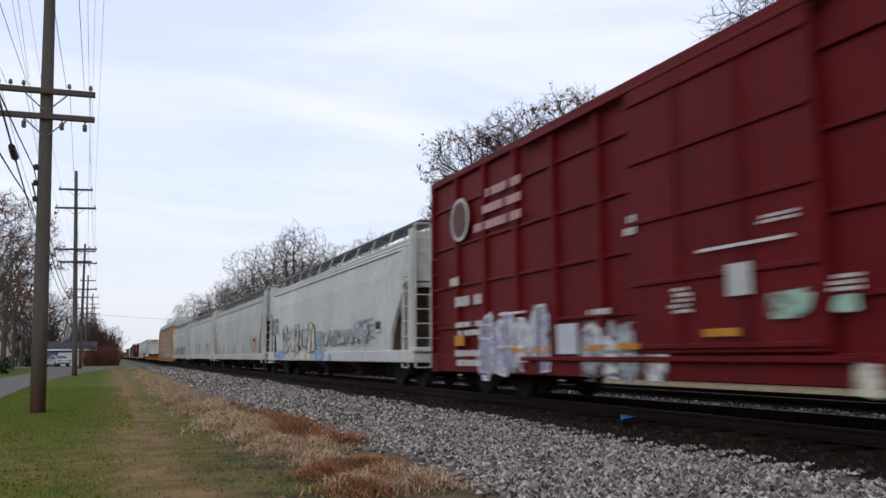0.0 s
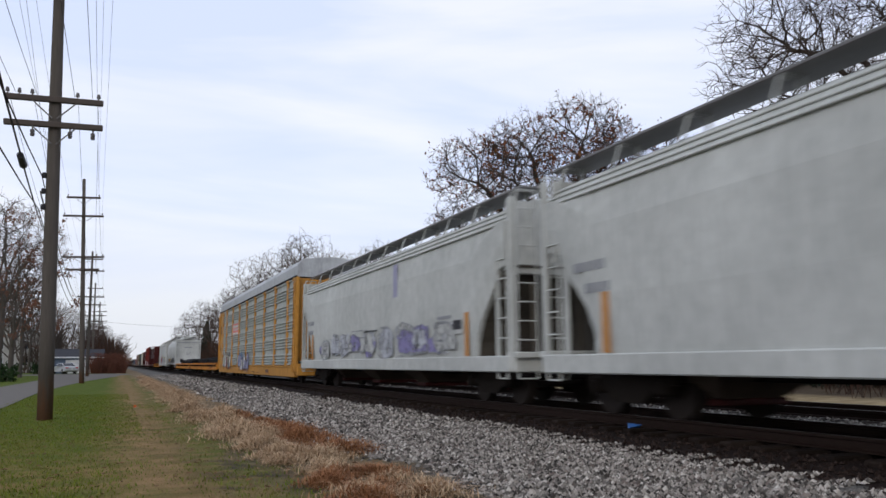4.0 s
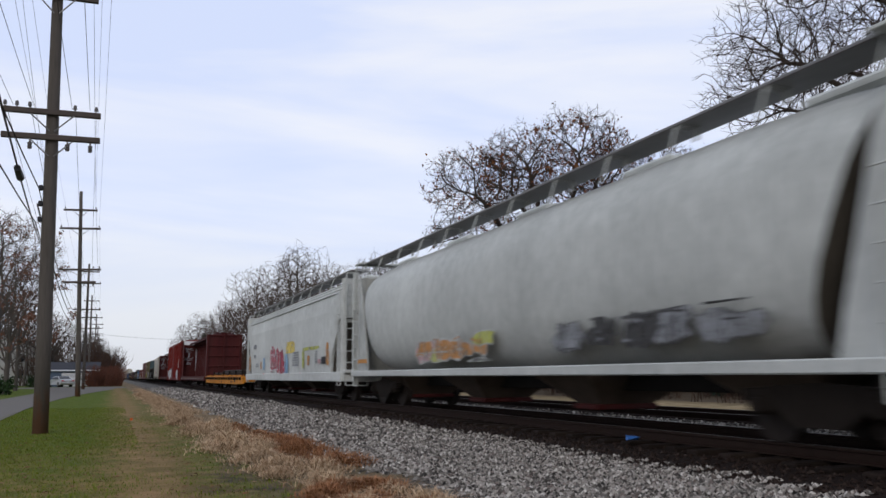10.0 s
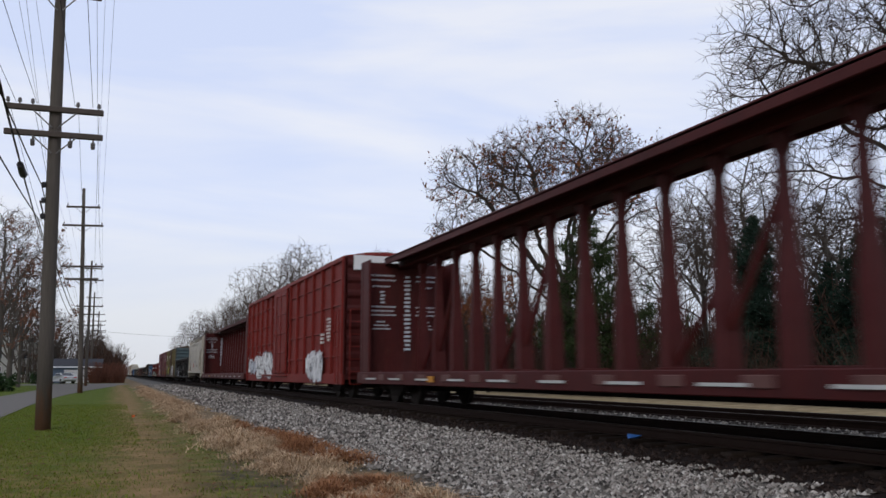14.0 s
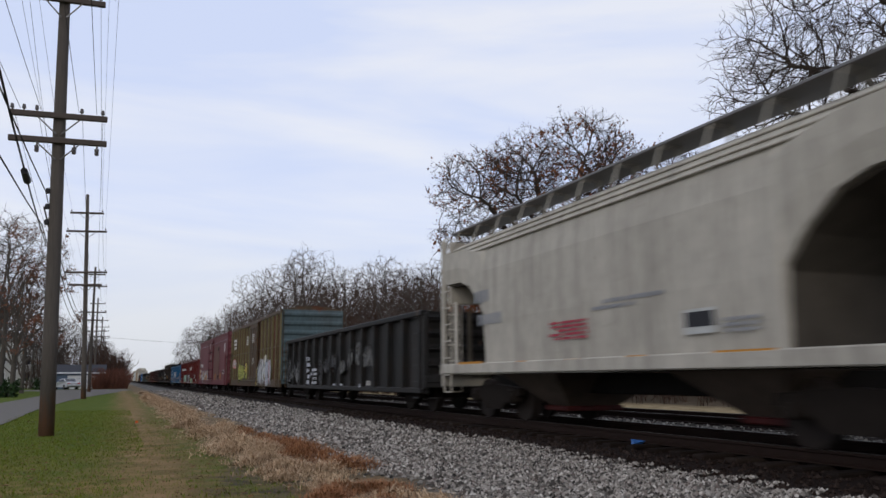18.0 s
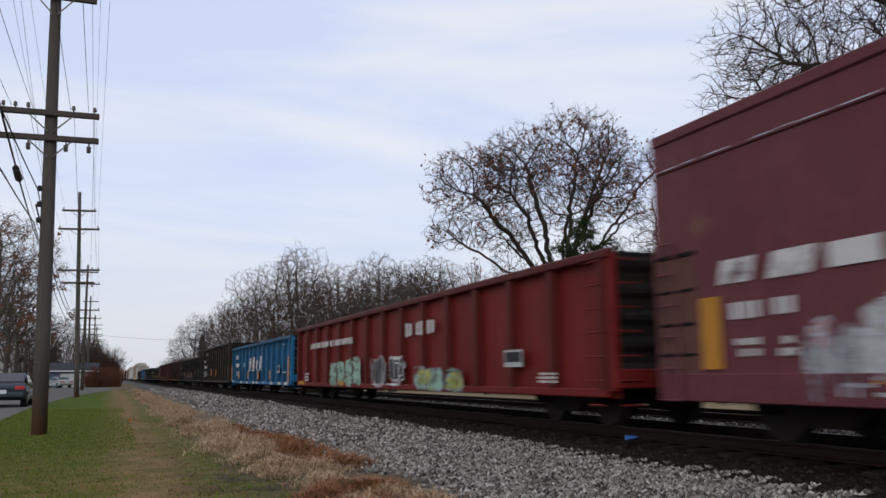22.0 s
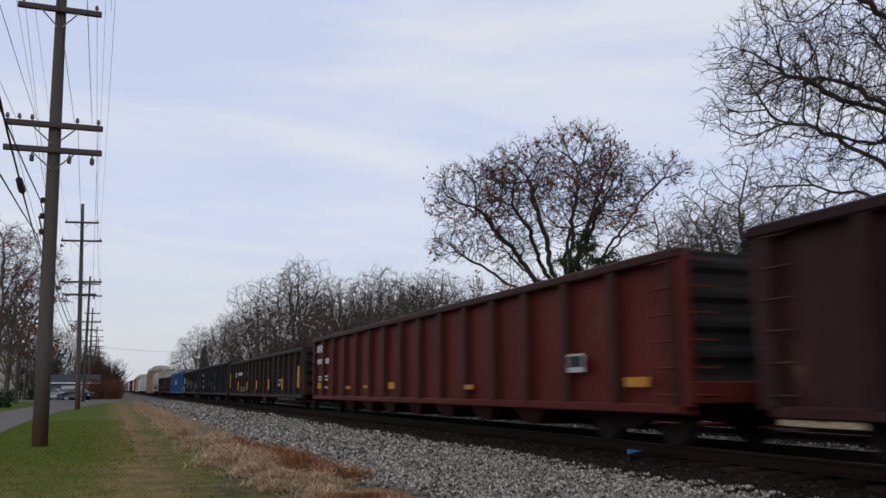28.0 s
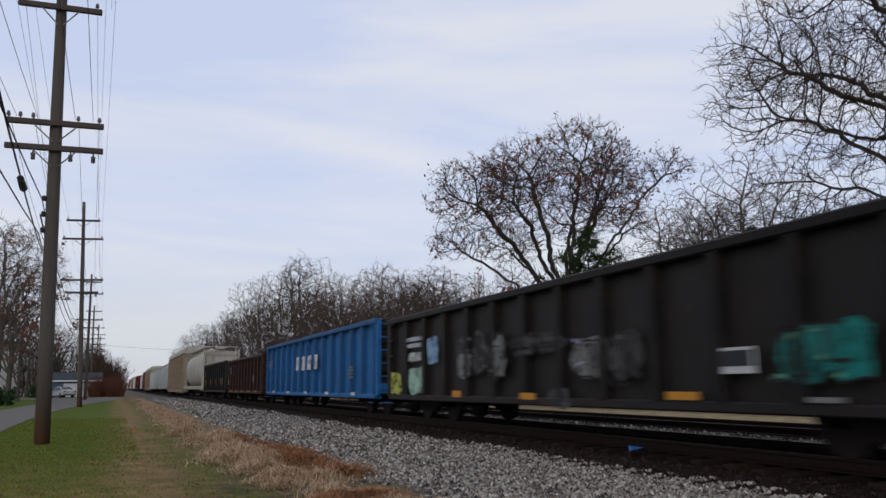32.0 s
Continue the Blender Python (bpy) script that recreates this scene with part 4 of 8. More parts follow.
def stand(ob, x, y, s=1.0, z=0.1, spin=None):
    c = copy_thing(ob, pose(x, y, z, 0, 0, tr.uniform(0, 360) if spin is None else spin))
    c.scale = (s, s, s * tr.uniform(0.92, 1.08))
    return c


for x, y, s in ((33.0, 35.0, 0.95), (30.5, 39.0, 0.8), (30, 34, 0.75), (34, 30, 0.75), (38, 36, 0.8), (31, 46, 0.7), (42, 30, 0.85), (45, 40, 0.9), (27, 52, 0.65), (40, 47, 0.85), (35, 41, 0.8), (31, 22, 0.6),
                (20, 62, 0.72), (24, 68, 0.75), (20, 74, 0.78), (25, 80, 0.85), (20, 84, 0.85), (24, 91, 0.95), (20, 96, 1.0), (26, 101, 1.1), (20, 106, 1.1), (24, 112, 1.15), (19, 118, 1.1), (27, 122, 1.15),
                (21, 130, 1.15), (25, 138, 1.15), (19, 146, 1.1), (24, 155, 1.15), (20, 165, 1.15), (25, 176, 1.1), (20, 188, 1.15), (24, 202, 1.1), (20, 218, 1.1), (25, 240, 1.0), (21, 265, 1.0),
                (37, 31, 0.9), (39, 41, 0.9), (46, 34, 1.0), (43, 46, 0.95), (30, 70, 0.85), (33, 84, 0.95), (32, 96, 1.1), (34, 110, 1.15), (22, 300, 1.0), (25, 340, 0.9)):
    stand(protos[tr.randrange(4)], x, y, s)

for x, y, s in ((-8.9, 74, 0.95), (-9.8, 80, 0.95), (-8.2, 84, 0.8), (-13, 90, 0.9), (-14, 106, 1.0), (-11.5, 128, 0.8), (-8.5, 134, 0.75), (-5.5, 134, 0.6), (-3.4, 135, 0.5), (-4.6, 140, 0.6), (-2.2, 148, 0.5), (-4.5, 160, 0.6), (-3, 175, 0.6),
                (-4, 195, 0.6), (-5, 220, 0.7), (-9, 150, 0.8), (-15, 126, 0.9)):
    stand(protos[tr.randrange(4)], x, y, s)
maple = limbs(52, 3.2, 13.5, 5.0, 9, (7, 6, 4), 0.2, tilt=(5, 60))
bare_tree("maple_tree", pose(-7.3, 68.0, 0), maple, "street tree with a few reddish-brown leaves", "bark_grey", "twig_far", leaf=1.1, leaf_size=0.10, leaf_mat="dull_leaf", seed=8, thin=1.5, patches=1.5)
bare_tree("maple_tree", pose(-10.4, 96, 0, 0, 0, 130), maple, "street tree with a few reddish-brown leaves", "bark_grey", "twig_far", leaf=1.1, leaf_size=0.11, leaf_mat="dull_leaf", seed=9, thin=1.6, patches=2.0)
russet = limbs(61, 1.4, 8.0, 2.9, 8, (7, 6, 4), 0.12, tilt=(5, 50))
bare_tree("beech_tree", pose(19.3, 40.5, 0.05), russet, "small tree holding rust-red withered leaves", leaf=0.45, leaf_size=0.085, seed=4)


def conifer(name, m, height, radius, mat, label, seed, whorls=26, drop=0.25, airy=1.0, start=0.06, needle=0.15):
    """A trunk with whorls of drooping boughs, each clad in needle sprays."""
    r = random.Random(seed)
    ob = empty(name, m, label, "conifer", "evergreens")
    part("trunk", Shape().tube((0, 0, -0.1), (0, 0, height * 0.97), 0.018 * height, 0.015, 8), "bark", ob)
    segs, tips = [], []
    for w in range(whorls):
        f = start + (1 - start) * (w + r.random() * 0.6) / whorls
        z = height * f
        reach = (radius * (1 - f) ** 0.85 + 0.12) * r.uniform(0.78, 1.15)
        for j in range(r.randint(6, 9)):
            a = r.uniform(0, 2 * math.pi)
            ln = reach * r.uniform(0.5, 1.12)
            d = Vector((math.cos(a), math.sin(a), 0))
            p = Vector((0, 0, z))
            e = p + d * ln + Vector((0, 0, ln * (-drop + 0.18 * r.random())))
            segs.append((p, e, 0.025, 0.008, 1))
            n = max(4, int(ln * 11 * airy))
            side = Vector((-d.y, d.x, 0))
            for k in range(n):
                g_ = 0.15 + 0.85 * (k + r.random()) / n
                width = 0.34 * ln * (1.05 - g_) + 0.06
                for s_ in (-1, 1):
                    tips.append(tuple(p.lerp(e, g_) + side * (s_ * width * r.random()) + Vector((0, 0, r.uniform(-0.12, 0.04)))))
    tagged(part("branchwork", wood_mesh("branchwork", segs, "bark"), "bark", ob), kind="stuff")
    part("needles", leaf_mesh("needles", tips, needle, mat, seed, 4, 0.11, 0.16), mat, ob)
    return ob


conifer("spruce_tree", pose(26.3, 27.4, 0.1), 8.0, 3.5, "spruce_leaf", "dark blue-green spruce with dense drooping boughs", 3)
conifer("spruce_tree", pose(27.5, 21.2, 0.1), 7.6, 3.4, "spruce_leaf", "dark green spruce with dense drooping boughs", 5)
conifer("spruce_tree", pose(29.5, 24.5, 0.1), 7.0, 3.8, "spruce_leaf", "broad dark green spruce", 6)
conifer("spruce_tree", pose(33.5, 30.0, 0.1), 6.6, 3.6, "spruce_leaf", "broad dark green spruce", 9)
conifer("pine_tree", pose(21.2, 33.0, 0.1), 8.6, 5.0, "pine_leaf", "airy green pine beside the oak", 7, whorls=19, drop=-0.30, airy=0.55, start=0.10, needle=0.17)
conifer("spruce_tree", pose(20.5, 205, 0.1), 11.5, 3.0, "spruce_leaf", "distant dark spruce among bare trees", 8, whorls=34, airy=1.0, needle=0.3)


def thicket(name, n, xa, xb, ya, yb, h, mat, label, seed, stems=7, thick=0.012):
    """Many thin upright stems with side shoots."""
    r = random.Random(seed)
    segs = []
    for _ in range(n):
        x, y = r.uniform(xa, xb), r.uniform(ya, yb)
        for _ in range(stems):
            d = Vector((r.gauss(0, 0.3), r.gauss(0, 0.3), 1)).normalized()
            p = Vector((x + r.gauss(0, 0.15), y + r.gauss(0, 0.15), 0.0))
            ln = h * r.uniform(0.45, 1.1)
            q = p + d * ln * 0.5
            e = q + (d + Vector((r.gauss(0, 0.2), r.gauss(0, 0.2), 0))).normalized() * ln * 0.5
            segs += [(p, q, thick, thick * 0.75, 3), (q, e, thick * 0.75, thick * 0.35, 3)]
            for _ in range(5):
                f = r.uniform(0.3, 1)
                b = p.lerp(q, f * 2) if f < 0.5 else q.lerp(e, f * 2 - 1)
                segs.append((b, b + Vector((r.gauss(0, 0.35), r.gauss(0, 0.35), r.uniform(0.1, 0.5))) * ln * 0.35, thick * 0.55, thick * 0.2, 4))
    return tagged(new(name, wood_mesh(name, segs, mat)), label, "undergrowth", kind="stuff")


thicket("undergrowth", 360, 19.5, 34, 16, 58, 2.8, "brush", "brown leafless undergrowth along the wood", 1)
thicket("undergrowth", 420, 17.5, 27, 52, 130, 4.8, "brush", "brown leafless undergrowth along the wood", 2, thick=0.03)
thicket("undergrowth", 220, 17.5, 26, 130, 320, 7.0, "brush", "brown leafless undergrowth along the wood", 3, thick=0.07)
thicket("roadside_brush", 190, -3.0, 1.1, 113, 132, 2.7, "brush_red", "red-brown leafless brush by the street corner", 4, thick=0.03)
thicket("roadside_brush", 200, -4.6, 0.2, 127, 240, 6.2, "brush", "tall brown leafless brush by the street corner", 5, thick=0.06)
thicket("deep_wood", 300, 20, 33, 62, 150, 10.5, "brush", "tall bare brown saplings at the wood edge", 11, thick=0.045)
thicket("deep_wood", 430, 27, 58, 14, 62, 5.6, "brush", "dim leafless thicket deep in the wood", 6, stems=9, thick=0.05)
thicket("deep_wood", 330, 25, 50, 55, 200, 9.0, "brush", "dim leafless thicket deep in the wood", 7, thick=0.08)
thicket("deep_wood", 190, -32, -8, 128, 200, 9.0, "twig_far", "dim leafless thicket behind the houses", 8, thick=0.08)


def hedge(m, size, label, seed):
    r = np.random.default_rng(seed)
    n = int(size[0] * size[1] * size[2] * 60) + 200
    p = r.uniform(-0.5, 0.5, (n, 3)) * np.array(size)
    p[:, 2] += size[2] / 2
    p += r.normal(0, 0.08, p.shape)
    ob = empty("hedge", m, label, "hedge", "hedges")
    part("foliage", leaf_mesh("foliage", p, 0.14, "green_leaf", seed, 2, 0.1), "green_leaf", ob)
    st = [(Vector((x, y, 0)), Vector((x + 0.1, y, size[2] * 0.8)), 0.03, 0.01, 0) for x, y in r.uniform(-0.45, 0.45, (14, 2)) * np.array(size[:2])]
    part("stems", wood_mesh("stems", st, "bark"), "bark", ob)
    return ob


hedge(pose(-12.8, 92, 0), (8, 1.4, 1.3), "dark clipped hedge in front of the house", 1)
hedge(pose(-8.8, 113, 0), (1.8, 1.2, 1.3), "dark shrub beside the drive", 2)
hedge(pose(-7.6, 64, 0), (2.2, 1.5, 0.9), "low dark shrub at the street edge", 3)


fl = Shape().tube((0, 0, 0), (0.01, 0, 0.22), 0.003, n=4)
flag = empty("marker_flag", pose(0.42, 20.4, 0), "small orange survey flag stuck in the verge", "flag")
part("wire", fl, "wire", flag)
part("cloth", Shape().box((0.05, 0, 0.18), (0.06, 0.006, 0.05), 0.002), plain("flag_orange", (0.55, 0.11, 0.03), 0.7), flag, "orange flag")


# ---- garage, house, parked car ----
def garage(m):
    ob = empty("garage", m, "low dark blue-grey garage with a white door", "garage")
    w = Shape()
    for c, s in (((-2.6, 0, 1.2), (1.6, 0.2, 2.4)), ((2.3, 0, 1.2), (0.9, 0.2, 2.4)), ((0.02, 0, 2.25), (3.66, 0.2, 0.3)), ((-3.3, 3, 1.2), (0.2, 5.8, 2.4)), ((2.65, 3, 1.2), (0.2, 5.8, 2.4)), ((-0.33, 6, 1.2), (5.75, 0.2, 2.4))):
        w.box(c, s)
    part("wall", w, "slate_wall", ob)
    part("fascia", Shape().box((-0.3, -0.45, 2.48), (6.9, 0.06, 0.2), 0.01), "white_trim", ob, "white fascia board")
    r = Shape()
    r.add([(-3.8, -0.42, 2.4), (3.2, -0.42, 2.4), (3.2, 3, 3.7), (-3.8, 3, 3.7), (-3.8, 6.4, 2.4), (3.2, 6.4, 2.4), (-3.8, -0.42, 2.52), (3.2, -0.42, 2.52), (3.2, 3, 3.85), (-3.8, 3, 3.85), (-3.8, 6.4, 2.52), (3.2, 6.4, 2.52)],
          [(0, 3, 2, 1), (3, 4, 5, 2), (6, 7, 8, 9), (9, 8, 11, 10), (0, 1, 7, 6), (4, 10, 11, 5), (0, 6, 9, 3), (3, 9, 10, 4), (1, 2, 8, 7), (2, 5, 11, 8)])
    part("roof", r, "roof_dark", ob, "dark shingled roof")
    d = Shape()
    for k in range(4):
        d.box((0.02, -0.03, 0.27 + 0.53 * k), (3.6, 0.06, 0.5), 0.01)
    part("door", d, "white_trim", ob, "white panelled garage door")
    return ob


garage(pose(-4.55, 119.0, 0)).scale = (0.95, 1.0, 0.86)


def house(m):
    ob = empty("house", m, "white clapboard house with a dark roof", "house")
    w = Shape().box((0, 0, 2.65), (6.9, 7.9, 5.3))
    board = Shape().box((0, 0, 0), (7.0, 8.0, 0.19), 0.015).mesh("clapboard")
    board.materials.append(M["white_wall"])
    for k in range(26):
        part("clapboard", board, None, ob, at=pose(0, 0, 0.1 + 0.2 * k))
    w.add([(-3.5, -4, 5.3), (3.5, -4, 5.3), (0, -4, 8.0), (-3.5, 4, 5.3), (3.5, 4, 5.3), (0, 4, 8.0)], [(0, 1, 2), (3, 5, 4), (0, 3, 4, 1)])
    part("wall", w, "white_wall", ob)
    r = Shape()
    for sg in (-1, 1):
        r.add([(sg * 3.9, -4.4, 5.05), (0, -4.4, 8.06), (0, 4.4, 8.06), (sg * 3.9, 4.4, 5.05), (sg * 3.9, -4.4, 5.2), (0, -4.4, 8.22), (0, 4.4, 8.22), (sg * 3.9, 4.4, 5.2)],
              [(0, 1, 2, 3), (4, 7, 6, 5), (0, 4, 5, 1), (1, 5, 6, 2), (2, 6, 7, 3), (3, 7, 4, 0)])
    part("roof", r, "roof_dark", ob)
    for x, z in ((-1.6, 1.7), (1.6, 1.7), (-1.6, 4.1), (1.6, 4.1), (0, 6.0)):
        f = part("window", Shape().box((x, -4.03, z), (1.0, 0.1, 1.4 if z < 5 else 0.9), 0.01), "white_trim", ob)
        part("pane", Shape().box((x, -4.07, z), (0.8, 0.06, 1.2 if z < 5 else 0.7)), "glass_dark", f)
    return ob


house(pose(-14.6, 136, 0, 0, 0, 8))
house(pose(37.5, 69.0, 0.2, 0, 0, -30)).scale = (0.9, 0.9, 0.72)
house(pose(47.0, 58.0, 0.2, 0, 0, -40)).scale = (1.1, 1.0, 0.6)


def sedan(m, paint_mat, label):
    """A four-door car, nose to -y."""
    ob = empty("sedan_car", m, label, "car", "cars")
    prof = [(-2.25, 0.42), (-2.3, 0.62), (-2.2, 0.74), (-1.0, 0.90), (-0.35, 1.32), (0.75, 1.38), (1.55, 0.98), (2.2, 0.93), (2.32, 0.8), (2.3, 0.42), (1.85, 0.28), (-1.8, 0.28)]
    s = Shape()
    rings = []
    for x, k in ((-0.86, 0.92), (-0.8, 1.0), (0.8, 1.0), (0.86, 0.92)):
        rings.append([(x * (1 if z < 0.95 else 0.80), y * (0.99 if abs(x) > 0.82 else 1), 0.28 + (z - 0.28) * (k if z < 0.95 else 1)) for y, z in prof])
    part("body", s.loft(rings), paint_mat, ob)
    for x in (-1, 1):
        w = Shape().add([(x * 0.80, -0.82, 0.96), (x * 0.685, -0.33, 1.27), (x * 0.685, 0.72, 1.32), (x * 0.80, 1.36, 1.0)], [(0, 1, 2, 3)])
        for v in range(4):
            a = w.v[v]
            w.v.append((a[0] - x * 0.03, a[1], a[2]))
        w.f += [(0, 4, 5, 1), (1, 5, 6, 2), (2, 6, 7, 3), (3, 7, 4, 0)]
        w.v = [(p[0] + x * 0.025, p[1], p[2]) for p in w.v]
        part("side_window", w, "glass_dark", ob)
        for y in (-1.42, 1.38):
            wh = part("wheel", Shape().tube((x * 0.62, y, 0.31), (x * 0.86, y, 0.31), 0.31, n=18), "tyre", ob)
            part("rim", Shape().tube((x * 0.855, y, 0.31), (x * 0.875, y, 0.31), 0.19, 0.17, n=14), "steel", wh)
        part("headlight", Shape().box((x * 0.62, -2.24, 0.66), (0.34, 0.1, 0.13), 0.02), "glass_dark", ob)
        part("tail_lamp", Shape().box((x * 0.62, 2.3, 0.78), (0.36, 0.06, 0.14), 0.02), TAIL, ob, "red tail lamp")
    for y0, z0, y1, z1, nm in ((-0.95, 0.935, -0.38, 1.31, "windscreen"), (1.50, 1.02, 0.82, 1.365, "rear_window")):
        q = Shape().add([(-0.66, y0, z0 + 0.02), (0.66, y0, z0 + 0.02), (0.6, y1, z1 + 0.02), (-0.6, y1, z1 + 0.02), (-0.66, y0, z0 - 0.02), (0.66, y0, z0 - 0.02), (0.6, y1, z1 - 0.02), (-0.6, y1, z1 - 0.02)],
                        [(0, 1, 2, 3), (4, 7, 6, 5), (0, 4, 5, 1), (2, 6, 7, 3), (0, 3, 7, 4), (1, 5, 6, 2)])
        part(nm, q, "glass_dark", ob)
    part("bumper", Shape().box((0, 2.3, 0.5), (1.6, 0.14, 0.2), 0.04), paint_mat, ob)
    part("number_plate", Shape().box((0, 2.36, 0.62), (0.32, 0.02, 0.16), 0.005), "white_trim", ob)
    return ob


TAIL = plain("tail_red", (0.45, 0.02, 0.02), 0.25)
M["car_silver"] = plain("car_silver", (0.42, 0.43, 0.44), 0.3, 0.3, 0.06)
M["car_dark"] = plain("car_dark", (0.03, 0.042, 0.055), 0.2, 0.2, 0.06)
sedan(pose(-6.1, 114.9, 0.0, 0, 0, 205), "car_silver", "parked silver sedan on the drive")
moving_car = sedan(pose(-4.6, 24, 0.02, 0, 0, 180), "car_dark", "dark blue-green sedan driving along the street")


# ---- the train ----
def repeat(name, shape, material):
    me = shape.mesh(name)
    me.materials.append(M[material])
    return me


fr = Shape()
fr.add([(a, y, z) for a in (-0.08, 0.08) for y, z in ((-1.18, 0.52), (-1.15, 0.66), (-0.6, 0.70), (0, 0.74), (0.6, 0.70), (1.15, 0.66), (1.18, 0.52), (0.7, 0.46), (0.35, 0.22), (-0.35, 0.22), (-0.7, 0.46))],
       [tuple(range(11))[::-1], tuple(range(11, 22))] + [(i, (i + 1) % 11, 11 + (i + 1) % 11, 11 + i) for i in range(11)])
for y in (-0.875, 0.875):
    fr.box((0, y, 0.5), (0.26, 0.34, 0.3), 0.05)
    fr.tube((-0.17, y, 0.46), (0.17, y, 0.46), 0.10, n=10)
for y in (-0.16, 0, 0.16):
    fr.tube((0, y, 0.28), (0, y, 0.56), 0.065, n=8)
SIDE_FRAME = repeat("side_frame", fr, "truck_iron")
ws = Shape().tube((-0.8, 0, 0.42), (0.8, 0, 0.42), 0.08, n=8)
for x in (-0.75, 0.75):
    ws.tube((x - 0.07, 0, 0.42), (x + 0.07, 0, 0.42), 0.42, n=24)
    ws.tube((x - 0.09 * (1 if x > 0 else -1), 0, 0.42), (x - 0.05 * (1 if x > 0 else -1), 0, 0.42), 0.45, n=24)
WHEELSET = repeat("wheelset", ws, "wheel_iron")
BOLSTER = repeat("bolster", Shape().box((0, 0, 0.52), (2.0, 0.35, 0.26), 0.04), "truck_iron")
cp = Shape().box((0, 0.1, 0.80), (0.2, 0.7, 0.22), 0.03).box((0.02, -0.32, 0.80), (0.3, 0.24, 0.28), 0.06)
COUPLER = repeat("coupler", cp, "black_iron")
HOSE = repeat("brake_hose", Shape().tube((0.35, 0.05, 0.72), (0.30, -0.14, 0.42), 0.03, n=6).tube((0.30, -0.14, 0.42), (0.2, -0.3, 0.5), 0.03, n=6), "black_iron")


def running_gear(car, length, inset=2.2, sill=True, sill_z=0.75):
    half = length / 2
    for y in (-half + inset, half - inset):
        tk = part("truck", BOLSTER, None, car, "dark iron wheel truck", at=pose(0, y, 0))
        for x in (-1.02, 1.02):
            part("side_frame", SIDE_FRAME, None, tk, at=pose(x, 0, 0))
        for a in (-0.875, 0.875):
            part("wheelset", WHEELSET, None, tk, at=pose(0, a, 0))
    for y, rz in ((-half, 0), (half, 180)):
        c = part("coupler", COUPLER, None, car, at=pose(0, y - (0.12 if rz == 0 else -0.12), 0, 0, 0, rz))
        part("brake_hose", HOSE, None, c)
    if sill:
        part("centre_sill", Shape().box((0, 0, sill_z), (0.6, length - 0.2, 0.36), 0.02), "black_iron", car)


def ladder(car, x, y, z0, z1, mat, width=0.4, axis="y", step=0.36, stiles=True):
    """A ladder on a side (axis y) or on an end (axis x)."""
    s = Shape()

    def at(u, z, off):
        return (x + off, y + u, z) if axis == "y" else (x + u, y + off, z)
    n = int((z1 - z0) / step)
    if stiles:
        for u in (-width / 2, width / 2):
            s.tube(at(u, z0, 0), at(u, z1, 0), 0.022, n=5)
    for k in range(n + 1):
        z = z0 + (z1 - z0) * k / max(1, n)
        if stiles:
            s.tube(at(-width / 2, z, 0), at(width / 2, z, 0), 0.016, n=5)
        else:
            part("grab_iron", Shape().tube(at(-width / 2, z, 0), at(width / 2, z, 0), 0.016, n=5), mat, car)
    if stiles:
        part("ladder", s, mat, car)


def marks(car, x, y, z, rows, mat, w=1.0, h=0.13, gap=0.08, label="stencilled white lettering", seed=0, name="stencil"):
    """Rows of lettering too small to read: short bars of the letters' size. y runs away along the car."""
    r = random.Random(seed)
    s = Shape()
    for k in range(rows):
        u = y
        end = y + w * r.uniform(0.6, 1.0)
        while u < end:
            d = h * (r.uniform(0.45, 0.75) if h < 0.4 else r.uniform(0.8, 1.05))
            if r.random() > 0.12:
                s.box((x, u + d / 2, z - k * (h + gap)), (0.006, d, h))
            u += d + h * (0.22 if h < 0.4 else 0.75)
    if s.v:
        tagged(part(name, s, mat, car, label), kind="stuff")


def stroke(s, pts, w, x):
    """A painted stroke of width w through points (y, z), on the side plane x."""
    n = len(pts)
    L, R = [], []
    for i, (y, z) in enumerate(pts):
        a, b = pts[max(0, i - 1)], pts[min(n - 1, i + 1)]
        t = Vector((b[0] - a[0], b[1] - a[1]))
        t = t.normalized() if t.length > 1e-6 else Vector((1, 0))
        ww = w * (0.75 if i in (0, n - 1) else 1)
        L.append((x, y - t.y * ww / 2, z + t.x * ww / 2))
        R.append((x, y + t.y * ww / 2, z - t.x * ww / 2))
    s.add(L + R, [(i, i + 1, n + i + 1, n + i) for i in range(n - 1)])


